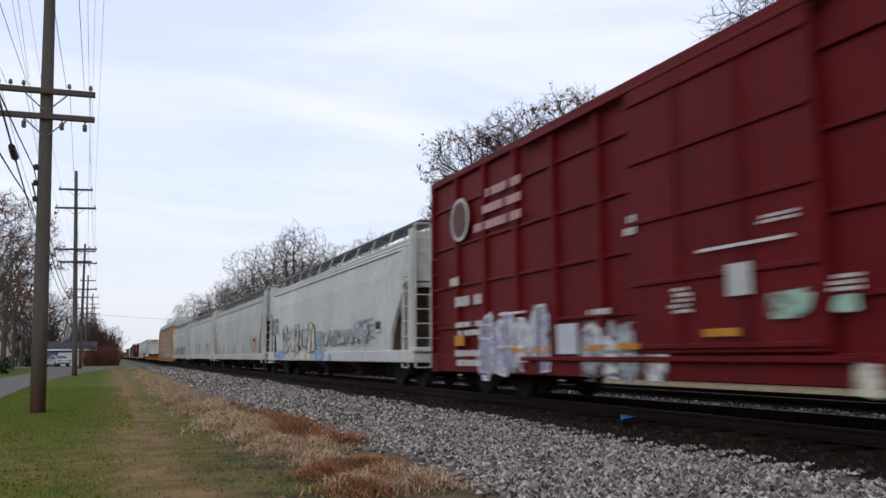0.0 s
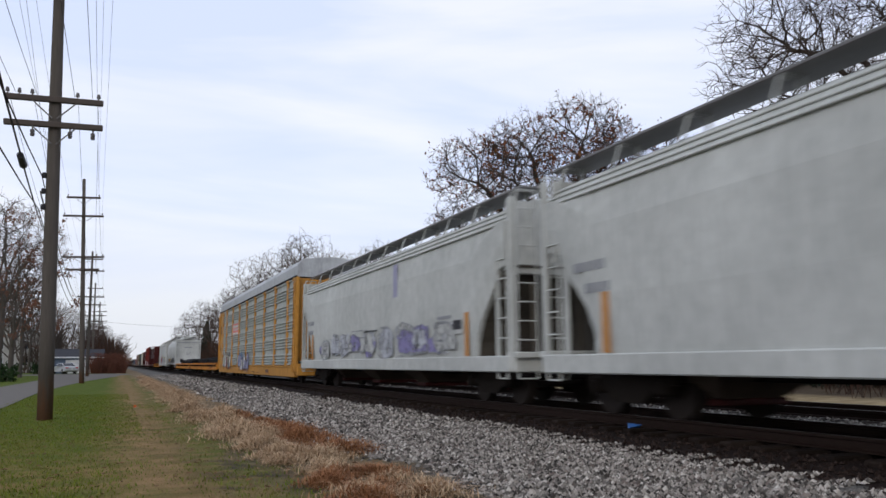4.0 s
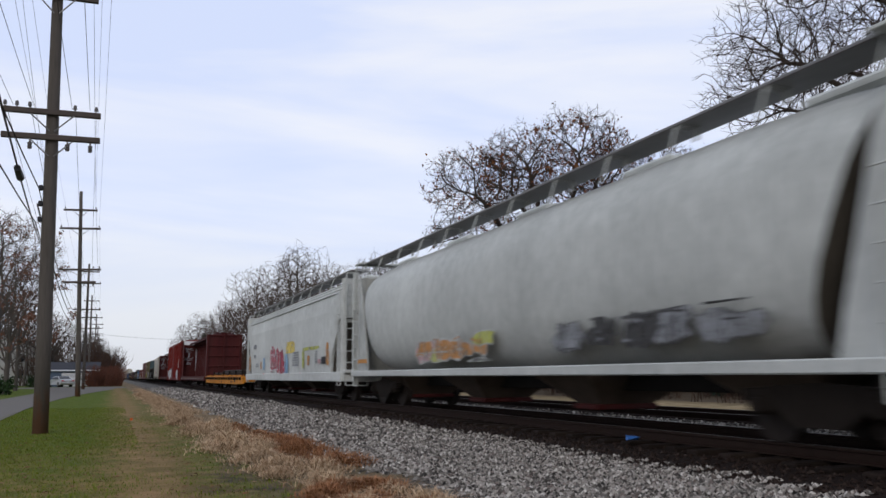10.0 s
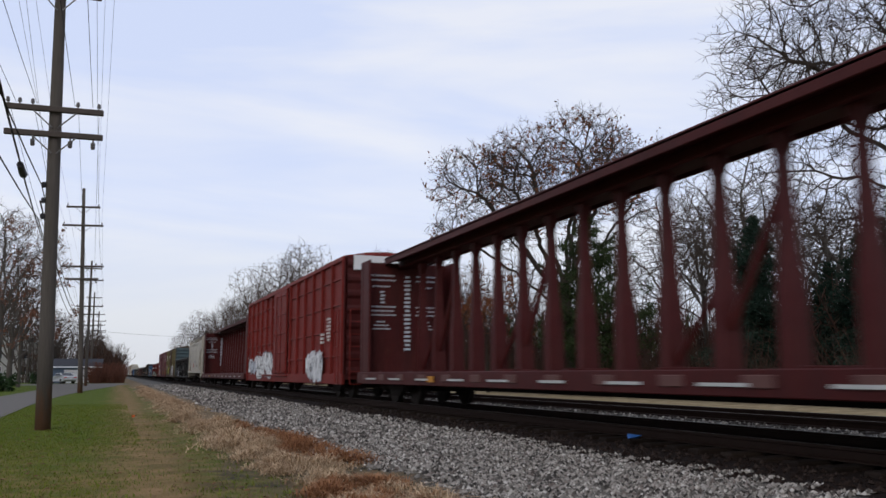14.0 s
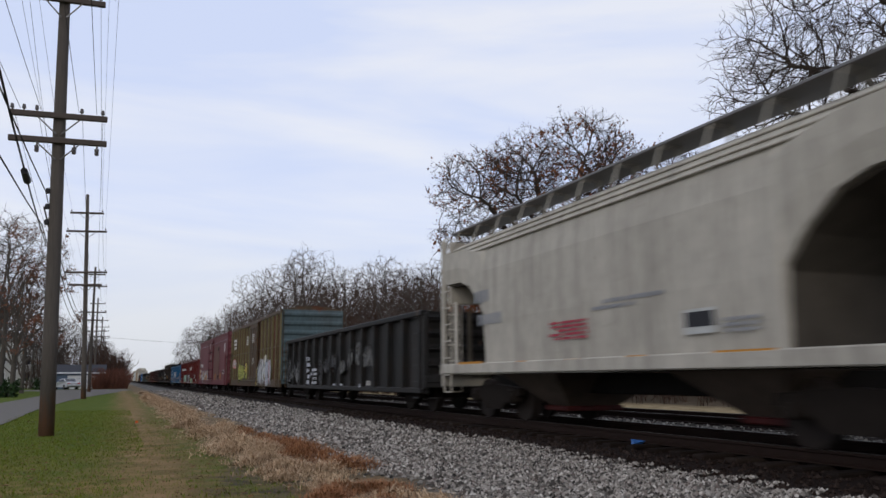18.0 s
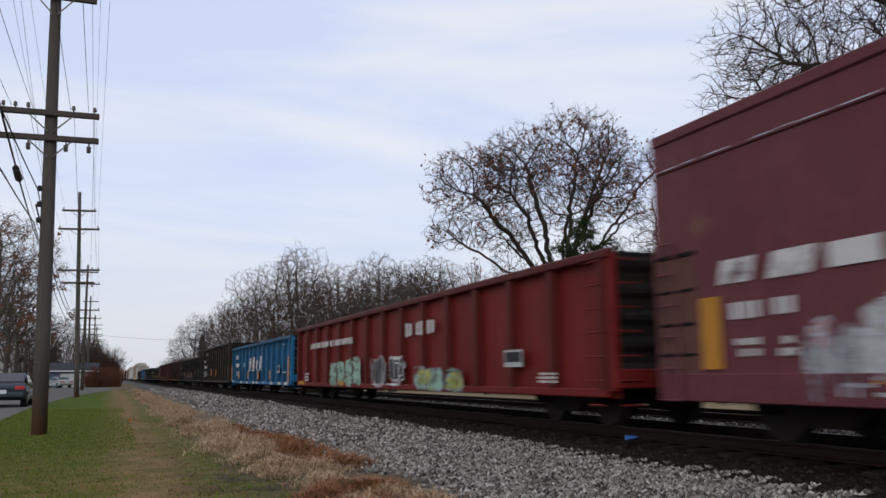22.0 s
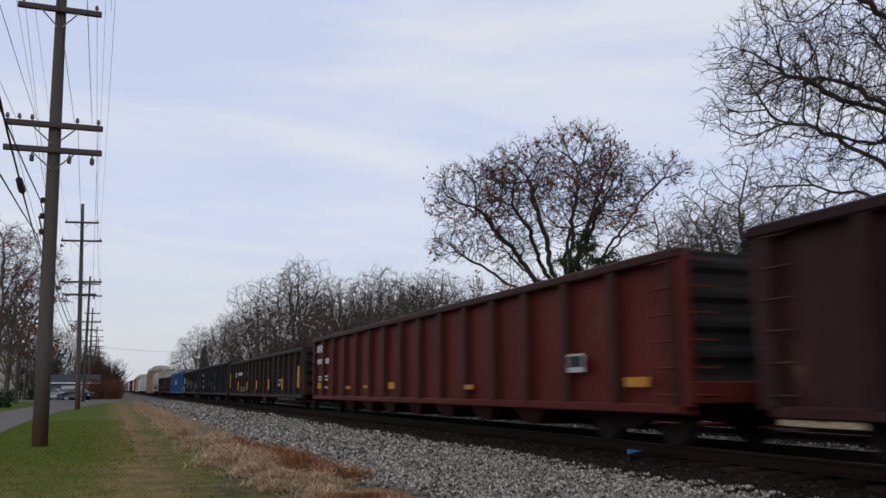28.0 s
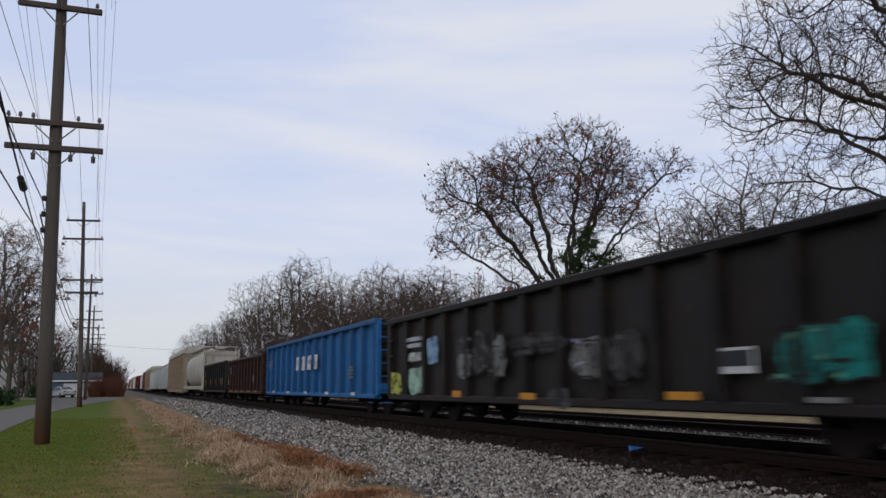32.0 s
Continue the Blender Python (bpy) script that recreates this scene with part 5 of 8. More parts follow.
def graffiti(side, d0, d1, z0, z1, fills, line, letters=5, seed=0):
    """Sprayed lettering that cannot be read: crowded swelling blobs with outlines, inner lines and flecks.
    side is the car, its half length and its side plane; d0 to d1 is the stretch from the car's rear end."""
    car, half, x = side
    r = random.Random(seed)
    y0, y1 = half - d1, half - d0
    h, wd = z1 - z0, (y1 - y0) / letters
    flecks = Shape()

    def blob(s, cy, cz, ry, rz, grow, px, wave):
        n = 14
        s.add([(px, cy + (ry + grow) * math.copysign(abs(math.cos(2 * math.pi * i / n)) ** 0.6, math.cos(2 * math.pi * i / n)) * wave[i],
                cz + (rz + grow) * math.copysign(abs(math.sin(2 * math.pi * i / n)) ** 0.6, math.sin(2 * math.pi * i / n)) * wave[(i + 5) % n]) for i in range(n)], [tuple(range(n))])

    for i in range(letters):
        cy, cz = y0 + wd * (i + 0.5), (z0 + z1) / 2
        out, lines, coats = Shape(), Shape(), {}
        for j in range(r.randint(2, 3)):
            c = r.choice(fills)
            ry, rz = wd * r.uniform(0.34, 0.58), h * r.uniform(0.22, 0.46)
            by, bz = cy + r.uniform(-0.24, 0.24) * wd, cz + r.uniform(-1, 1) * (h / 2 - rz)
            wave = [r.uniform(0.66, 1.1) for _ in range(14)]
            k = (i * 3 + j) * 0.0004
            blob(out, by, bz, ry, rz, 0.035, x - k, wave)
            blob(coats.setdefault(c, Shape()), by, bz, ry, rz, 0.0, x - 0.0002 - k, wave)
        for q in range(2):
            py, pz = r.uniform(-0.4, 0.4), r.choice((-0.4, 0.4))
            pts = []
            for j in range(r.randint(4, 6)):
                pts.append((cy + py * wd, cz + pz * h))
                if r.random() < 0.6:
                    pz = max(-0.46, min(0.46, -pz * r.uniform(0.5, 1.2) + r.uniform(-0.2, 0.2)))
                else:
                    py = max(-0.5, min(0.5, -py + r.uniform(-0.35, 0.35)))
            stroke(lines, pts, r.uniform(0.03, 0.07), x - 0.0125 - i * 0.0001 - q * 0.0004)
        for j in range(3):
            fy, fz = cy + r.uniform(-0.4, 0.4) * wd, cz + r.uniform(-0.4, 0.4) * h
            stroke(flecks, [(fy, fz), (fy + r.uniform(0.08, 0.25) * wd, fz + r.uniform(-0.1, 0.1) * h)], 0.05, x - 0.0145)
        letter = part("sprayed_letter", out, worn(line), car, "sprayed outline of a fat letter")
        for c, s in coats.items():
            part("letter_fill", s, worn(c), letter)
        part("letter_stroke", lines, worn(line), letter)
    tagged(part("fleck_spray", flecks, worn(fills[-1]), car, "sprayed highlights"), kind="stuff")


def patch(side, d0, d1, z0, z1, mat, ragged_seed=None):
    """A painted or pasted patch; with a seed it is a sprayed one with a wavering edge that flakes."""
    car, half, x = side
    y0, y1 = half - d1, half - d0
    if ragged_seed is None:
        name, label = ("reflector", "dull reflector strip") if mat in ("yellow_mark", "amber_mark") else ("painted_patch", "")
        part(name, Shape().box((x - 0.004, (y0 + y1) / 2, (z0 + z1) / 2), (0.008, y1 - y0, z1 - z0)), mat, car, label)
        return
    r = random.Random(ragged_seed)
    n = 22
    ring = []
    for i in range(n):
        c, s_ = math.cos(2 * math.pi * i / n), math.sin(2 * math.pi * i / n)
        k = r.uniform(0.82, 1.08)
        ring.append((x - 0.002, (y0 + y1) / 2 + (y1 - y0) / 2 * k * math.copysign(abs(c) ** 0.45, c), (z0 + z1) / 2 + (z1 - z0) / 2 * k * math.copysign(abs(s_) ** 0.45, s_)))
    part("sprayed_patch", Shape().add(ring, [tuple(range(n))]), worn(mat), car, "sprayed colour patch")


def stencil(side, d0, d1, z0, z1, rows, mat, seed=0):
    """Rows of lettering too small to read, as bars of the letters' size."""
    car, half, x = side
    r = random.Random(seed)
    s = Shape()
    hh = (z1 - z0) / (rows + 0.45 * (rows - 1))
    for k in range(rows):
        z = z1 - hh / 2 - k * hh * 1.45
        u, end = half - d1, half - d0 - (d1 - d0) * r.uniform(0, 0.25)
        while u < end:
            w = min(hh * r.uniform(0.4, 0.6), 0.16)
            if r.random() > 0.14:
                s.box((x - 0.003, u + w / 2, z), (0.006, w, hh * r.uniform(0.8, 1.0)))
            u += w + hh * 0.28
    if s.v:
        tagged(part("stencil", s, mat, car, "worn stencilled lettering"), kind="stuff")


def letters(side, d0, d1, z0, z1, n, seed=0, mat="white_mark"):
    """A row of large letters kept as plain blocks."""
    car, half, x = side
    r = random.Random(seed)
    w = (d1 - d0) / n
    for i in range(n):
        part("letter_block", Shape().box((x - 0.003, half - d1 + w * (i + 0.5), (z0 + z1) / 2), (0.006, w * r.uniform(0.6, 0.86), z1 - z0)), worn(mat), car, "large white letter block")


def block_letter(side, d0, d1, z0, z1, mat="white_mark"):
    """One large letter kept as a plain slanted block."""
    car, half, x = side
    y0, y1, t = half - d1, half - d0, (d1 - d0) * 0.26
    lean = t * 0.5
    s = Shape().add([(x - 0.004, y0 + t * 0.3, z0), (x - 0.004, y1 - t * 0.2, z0), (x - 0.004, y1 - t * 0.2 - lean, z1), (x - 0.004, y0 + t * 0.3 - lean, z1)], [(0, 1, 2, 3)])
    part("letter_block", s, worn(mat), car, "large white letter block")


def data_panel(side, d0, d1, z0, z1):
    car, half, x = side
    y, z = half - (d0 + d1) / 2, (z0 + z1) / 2
    p = part("data_panel", Shape().box((x - 0.002, y, z), (0.004, d1 - d0, z1 - z0)), "g_pale", car, "white-edged black data panel")
    part("panel_field", Shape().box((x - 0.006, y, z + (z1 - z0) * 0.08), (0.006, (d1 - d0) * 0.86, (z1 - z0) * 0.6)), "black_mark", p)


def worn(name):
    """The same paint, flaked away in places so that the car shows through."""
    key = name + "_worn"
    if key not in M:
        m = M[name].copy()
        m.name = key
        t = m.node_tree
        b, out = t.nodes["Principled BSDF"], t.nodes["Material Output"]
        clear = t.nodes.new("ShaderNodeBsdfTransparent")
        mixer = t.nodes.new("ShaderNodeMixShader")
        t.links.new(steps(t, noise_of(t, 2.6, 7, rough=0.8), 0.35, 0.54), mixer.inputs[0])
        t.links.new(clear.outputs[0], mixer.inputs[1])
        t.links.new(b.outputs[0], mixer.inputs[2])
        t.links.new(mixer.outputs[0], out.inputs["Surface"])
        M[key] = m
    return key


def sheet_end(car, y, z0, z1, mat, ribs=7, w=3.0, name="end_wall"):
    """A steel end wall with horizontal corrugations."""
    sgn = -1 if y < 0 else 1
    s = Shape().box((0, y - sgn * 0.05, (z0 + z1) / 2), (w, 0.1, z1 - z0), 0.01)
    wall = part(name, s, mat, car)
    for k in range(ribs):
        z = z0 + (z1 - z0) * (k + 0.5) / ribs
        hh = (z1 - z0) / ribs * 0.33
        part("corrugation", Shape().loft([[(xx, y - sgn * 0.01, z - hh), (xx, y + sgn * 0.07, z - hh * 0.3), (xx, y + sgn * 0.07, z + hh * 0.3), (xx, y - sgn * 0.01, z + hh)] for xx in ((-w / 2 + 0.1), (w / 2 - 0.1))]), mat, wall)
    return wall


def tape(car, x, length, z, mat, n=8, h=0.1, w=0.4, seed=0):
    for k in range(n):
        y = -length / 2 + length * (k + 0.5) / n
        part("reflector_strip", Shape().box((x, y, z), (0.006, w, h)), mat, car, "dull reflector strip")


for nm, c, rg in (("white_mark", (0.55, 0.54, 0.52), 0.6), ("yellow_mark", (0.44, 0.20, 0.03), 0.6), ("black_mark", (0.03, 0.03, 0.035), 0.6), ("grey_mark", (0.25, 0.26, 0.28), 0.6), ("amber_mark", (0.46, 0.22, 0.07), 0.6),
                  ("g_blue", (0.12, 0.2, 0.5), 0.6), ("g_sky", (0.22, 0.36, 0.52), 0.6), ("g_silver", (0.45, 0.47, 0.52), 0.5), ("g_red", (0.35, 0.03, 0.06), 0.6), ("g_pink", (0.48, 0.30, 0.31), 0.6), ("g_green", (0.12, 0.3, 0.2), 0.6),
                  ("g_mint", (0.3, 0.45, 0.36), 0.6), ("g_teal", (0.012, 0.17, 0.155), 0.6), ("g_yellow", (0.65, 0.5, 0.12), 0.6), ("g_lime", (0.4, 0.42, 0.1), 0.6), ("g_cream", (0.6, 0.58, 0.48), 0.6), ("g_white", (0.68, 0.68, 0.68), 0.6), ("g_violet", (0.22, 0.2, 0.38), 0.6),
                  ("g_lilac", (0.30, 0.30, 0.42), 0.6), ("g_pale", (0.43, 0.44, 0.43), 0.6), ("chalk", (0.17, 0.17, 0.168), 0.8), ("dim_mark", (0.06, 0.06, 0.062), 0.7), ("navy_mark", (0.025, 0.03, 0.07), 0.6), ("g_crimson", (0.30, 0.04, 0.07), 0.6), ("sign_red", (0.68, 0.17, 0.16), 0.5), ("patch_dark", (0.11, 0.055, 0.05), 0.6)):
    M[nm] = plain(nm, c, rg, vary=0.18, scale=3.0)
PAINT = {
    "box_red": paint("box_red", (0.105, 0.004, 0.006), wear=(0.06, 0.010, 0.010), rust=0.2, dirt=0.35), "hop_grey": paint("hop_grey", (0.395, 0.41, 0.395), rust=0.05, dirt=0.12), "hop_bright": paint("hop_bright", (0.475, 0.49, 0.475), rust=0.05, dirt=0.12), "hop_white": paint("hop_white", (0.43, 0.445, 0.43), rust=0.06, dirt=0.1),
    "hop_tan": paint("hop_tan", (0.40, 0.375, 0.325), rust=0.1, dirt=0.35), "rack_roof": paint("rack_roof", (0.37, 0.39, 0.41), rust=0.05, dirt=0.3), "rack_grey": paint("rack_grey", (0.375, 0.405, 0.39), rust=0.12, dirt=0.45, rough=0.45), "rack_yellow": paint("rack_yellow", (0.44, 0.215, 0.045), rust=0.2, dirt=0.4),
    "flat_yellow": paint("flat_yellow", (0.60, 0.235, 0.022), wear=(0.13, 0.045, 0.018), rust=0.75, dirt=0.55), "beam_red": paint("beam_red", (0.056, 0.0095, 0.0095), rust=0.2, dirt=0.45), "box_orange_red": paint("box_orange_red", (0.155, 0.018, 0.015), rust=0.15, dirt=0.35),
    "gon_black": paint("gon_black", (0.019, 0.019, 0.019), rust=0.2, dirt=0.3), "box_rust": paint("box_rust", (0.078, 0.058, 0.037), wear=(0.085, 0.033, 0.018), rust=0.75, dirt=0.6), "box_post": paint("box_post", (0.135, 0.118, 0.061), wear=(0.09, 0.04, 0.022), rust=0.5, dirt=0.6), "box_teal": paint("box_teal", (0.065, 0.095, 0.105), rust=0.4, dirt=0.4),
    "box_brown": paint("box_brown", (0.105, 0.048, 0.038), wear=(0.14, 0.07, 0.045), rust=0.3, dirt=0.2), "box_maroon": paint("box_maroon", (0.118, 0.034, 0.042), wear=(0.18, 0.09, 0.06), rust=0.3, dirt=0.25), "gon_red": paint("gon_red", (0.145, 0.011, 0.010), rust=0.25, dirt=0.35), "gon_blue": paint("gon_blue", (0.017, 0.132, 0.285), rust=0.3, dirt=0.35),
    "gon_brown": paint("gon_brown", (0.021, 0.0165, 0.0115), wear=(0.085, 0.030, 0.018), rust=0.8, dirt=0.4), "gon_dark": paint("gon_dark", (0.016, 0.014, 0.0135), wear=(0.045, 0.025, 0.02), rust=0.45, dirt=0.3), "gon_maroon": paint("gon_maroon", (0.036, 0.012, 0.011), rust=0.4, dirt=0.4),
    "gon_rust": paint("gon_rust", (0.085, 0.011, 0.007), rust=0.35, dirt=0.4), "gon_slate": paint("gon_slate", (0.019, 0.021, 0.026), rust=0.15, dirt=0.25), "gon_olive": paint("gon_olive", (0.036, 0.040, 0.026), wear=(0.05, 0.03, 0.022), rust=0.4, dirt=0.4), "gon_bright_blue": paint("gon_bright_blue", (0.018, 0.115, 0.30), rust=0.08, dirt=0.25),
    "end_black": paint("end_black", (0.012, 0.0115, 0.0115), rust=0.3, rough=0.8), "load_black": plain("load_black", (0.006, 0.006, 0.007), 1.0), "load_rail": per_piece("load_rail", [(0.03, 0.022, 0.018), (0.055, 0.038, 0.03), (0.04, 0.035, 0.033)], 0.8), "rack_tan": paint("rack_tan", (0.3, 0.225, 0.15), rust=0.3, dirt=0.4),
}
M.update(PAINT)
# rib paints: darker copies of the sheet paints, soot plus painted-in shade of the rib sides
RIB = {"gon_black": (0.008, 0.008, 0.008), "gon_red": (0.085, 0.011, 0.010), "gon_blue": (0.014, 0.075, 0.15), "gon_brown": (0.016, 0.012, 0.010), "gon_dark": (0.008, 0.007, 0.007), "gon_maroon": (0.022, 0.008, 0.008),
       "gon_rust": (0.036, 0.010, 0.008), "gon_slate": (0.007, 0.008, 0.010), "gon_bright_blue": (0.012, 0.075, 0.20)}
for nm, c in RIB.items():
    M[nm + "_rib"] = paint(nm + "_rib", c, rust=0.3, dirt=0.5)
# hopper ends: dirt, with the shade under the slopes mixed into the brown
M["slope_grime_shade"] = plain("slope_grime_shade", (0.075, 0.066, 0.055), 0.85, vary=0.45, scale=2.0)
# mottled brown of the outlet bays, darker than the shells
M["bay_brown"] = plain("bay_brown", (0.085, 0.066, 0.053), 0.85, vary=0.5, scale=2.0)
SX = 1.55    # half width of the cars


def freight(name, label, centre, group="cars of the freight train"):
    return empty(name, pose(XC, centre, RAIL), label, "rail car", group)


def boxcar(centre, L, H, mat, label, door=0.0, door_w=3.2, ribs=10, z0=0.5, end_mat=None, seed=0, bands=4, plug=True, roof_mat=None, smooth_side=False, cap=False, post_mat=None):
    car = freight("boxcar", label, centre)
    h = L / 2
    part("side_wall", Shape().box((-SX + (0.06 if smooth_side else 0.12), 0, (z0 + H) / 2 + 0.15), (0.06, L, H - z0 - 0.4)), mat, car)
    part("side_wall", Shape().box((SX - 0.06, 0, (z0 + H) / 2 + 0.15), (0.06, L, H - z0 - 0.4)), mat, car)
    for sx in (-1, 1):
        part("side_sill", Shape().box((sx * (SX - 0.05), 0, z0 + 0.17), (0.10, L, 0.36), 0.015), mat, car)
        part("top_rail", Shape().box((sx * (SX - 0.05), 0, H - 0.08), (0.11, L, 0.16), 0.02), mat, car)
    sheet_end(car, -h, z0 + 0.15, H, end_mat or mat, 8)
    sheet_end(car, h, z0 + 0.15, H, end_mat or mat, 8)
    s = Shape()
    rings = []
    for k in range(14):
        y = -h + 0.02 + (L - 0.04) * k / 13
        for dy, up in ((-0.04, 0), (-0.02, 0.03), (0.02, 0.03), (0.04, 0)):
            if abs(y + dy) < h:
                rings.append([(-SX + 0.02, y + dy, H), (-0.7, y + dy, H + 0.13 + up), (0, y + dy, H + 0.17 + up), (0.7, y + dy, H + 0.13 + up), (SX - 0.02, y + dy, H), (SX - 0.02, y + dy, H - 0.06), (-SX + 0.02, y + dy, H - 0.06)])
    s.loft(rings)
    part("roof", s, roof_mat or mat, car)
    post = Shape().box((0.03, 0, (z0 + H) / 2 + 0.1), (0.12, 0.11, H - z0 - 0.45), 0.015).mesh("side_post")
    post.materials.append(M[post_mat or mat])
    if not smooth_side:
        for k in range(ribs + 1):
            y = -h + 0.12 + (L - 0.24) * k / ribs
            if abs(y - door) < door_w / 2 + 0.1:
                continue
            part("side_post", post, mat, car, at=pose(-SX + 0.01, y, 0))
        band = Shape()
        for k in range(bands):
            z = z0 + 0.5 + (H - z0 - 0.8) * (k + 0.5) / bands
            for a, b in ((-h + 0.1, door - door_w / 2), (door + door_w / 2, h - 0.1)):
                band.box((-SX + 0.07, (a + b) / 2, z), (0.07, b - a, 0.06), 0.01)
        part("panel_joint", band, mat, car)
    else:
        part("panel_joint", Shape().box((-SX + 0.02, 0, H - 0.55), (0.035, L - 0.1, 0.05), 0.01), mat, car)
    d = part("door", Shape().box((-SX - 0.02, door, (z0 + H) / 2 + 0.08), (0.09, door_w, H - z0 - 0.55), 0.015), mat, car, "sliding plug door")
    for k in range(5):
        part("door_brace", Shape().box((-SX - 0.08, door, z0 + 0.45 + (H - z0 - 0.9) * k / 4), (0.05, door_w - 0.1, 0.07), 0.012), "black_iron" if smooth_side else mat, d)
    for u in (-0.35, 0.35):
        part("lock_bar", Shape().tube((-SX - 0.11, door + u * door_w / 2, z0 + 0.4), (-SX - 0.11, door + u * door_w / 2, H - 0.4), 0.025, n=6), mat, d)
    part("door_track", Shape().box((-SX - 0.03, door + door_w * 0.45, z0 + 0.28), (0.12, door_w * 2.1, 0.07), 0.01), mat, car)
    part("door_track", Shape().box((-SX - 0.03, door + door_w * 0.45, H - 0.2), (0.1, door_w * 2.1, 0.06), 0.01), mat, car)
    part("floor", Shape().box((0, 0, z0 + 0.4), (2.9, L - 0.1, 0.12)), "black_iron", car)
    inset = 0.28 if smooth_side else 0.45
    ladder(car, -SX - 0.06, -h + inset, z0, H * 0.62, mat)
    ladder(car, -SX - 0.06, h - inset, z0, H * 0.62, mat)
    ladder(car, -SX + 0.45, -h - 0.1, z0, H * 0.62, mat, axis="x")
    if smooth_side:
        for y, w in ((-h + 0.25, 0.5), (h - 0.4, 0.8)):
            c = part("corner_recess", Shape().box((-SX + 0.032, y, 1.62), (0.03, w - 0.02, 1.6), 0.008), "box_brown", car, "rusty brown recessed ladder corner")
            for z in (1.1, 1.5, 1.95):
                part("grab_iron", Shape().box((-SX + 0.01, y, z), (0.03, w - 0.06, 0.04), 0.008), "black_iron", c)
            part("recess_edge", Shape().box((-SX + 0.02, y, 2.43), (0.05, w, 0.06), 0.01), "black_iron", c)
        for y, z in ((door - door_w / 2 - 3.65, 3.15), (door - door_w / 2 - 3.65, 1.05)):
            part("vent_box", Shape().box((-SX + 0.02, y, z), (0.07, 0.26, 0.26), 0.015), "black_iron", car, "small dark riveted fitting")
        chips = Shape()
        rng = random.Random(77)
        y = -h + 0.2
        while y < h - 0.5:
            w = rng.uniform(0.12, 0.5)
            chips.box((-SX, y + w / 2, H - 0.535 + rng.uniform(-0.006, 0.006)), (0.012, w, 0.014))
            y += w + rng.uniform(0.05, 0.45)
        part("worn_edge", chips, "g_silver", car, "pale worn paint along the seam")
    if cap:
        part("end_cap", Shape().box((0.1, -h - 0.075, H - 0.22), (2.6, 0.03, 0.5)), "white_trim", car, "pale weathered roof end")
    running_gear(car, L, 2.3)
    return car


CUT = ((0.0, 0.58), (0.25, 0.55), (0.40, 0.44), (0.8, 0.25), (0.95, 0.12), (1.0, 0.0))          # lower edge of the side sheet at a car end: share of the slope, share of the height
ROUND_CUT = ((0.0, 0.64), (0.4, 0.63), (0.62, 0.58), (0.83, 0.46), (0.98, 0.33), (1.0, 0.0))


def hopper_body(L, H, z0, slope, cut, wcurve=0.0):
    """The rounded side shell: rings of one cross-section along the car, narrowing at the slope sheets."""
    half = L / 2
    def ring(y, zb):
        pts = []
        side = [(SX - 0.05 - wcurve, zb), (SX, zb + (H - zb) * 0.3), (SX, zb + (H - zb) * 0.66), (SX - 0.06, H - 0.5), (SX - 0.22, H - 0.22), (SX - 0.62, H - 0.03), (0.3, H + 0.03)]
        pts += [(x, y, z) for x, z in side]
        pts += [(-x, y, z) for x, z in reversed(side)]
        return pts
    f = [(d * slope, k) for d, k in cut]
    return [ring(-half + d, z0 + (H - z0) * k) for d, k in f] + [ring(half - d, z0 + (H - z0) * k) for d, k in reversed(f)]


def drum_body(L, H, z0):
    """A rounded tank-like shell whose slanted ends reach further out at the top than at the sill."""
    half = L / 2
    mid = (H + z0) / 2
    out = []
    for f, k in ((0.0, 0.93), (0.04, 0.97), (0.12, 1.0), (0.88, 1.0), (0.96, 0.97), (1.0, 0.93)):
        ring = []
        for i in range(28):
            a = 2 * math.pi * i / 28
            c, s_ = math.cos(a), math.sin(a)
            z = mid + (H - z0) / 2 * k * math.copysign(abs(s_) ** 0.75, s_)
            reach = half - 1.5 * (H - z) / (H - z0)
            ring.append((SX * k * math.copysign(abs(c) ** 0.68, c), -reach + 2 * reach * f, z))
        out.append(ring)
    return out


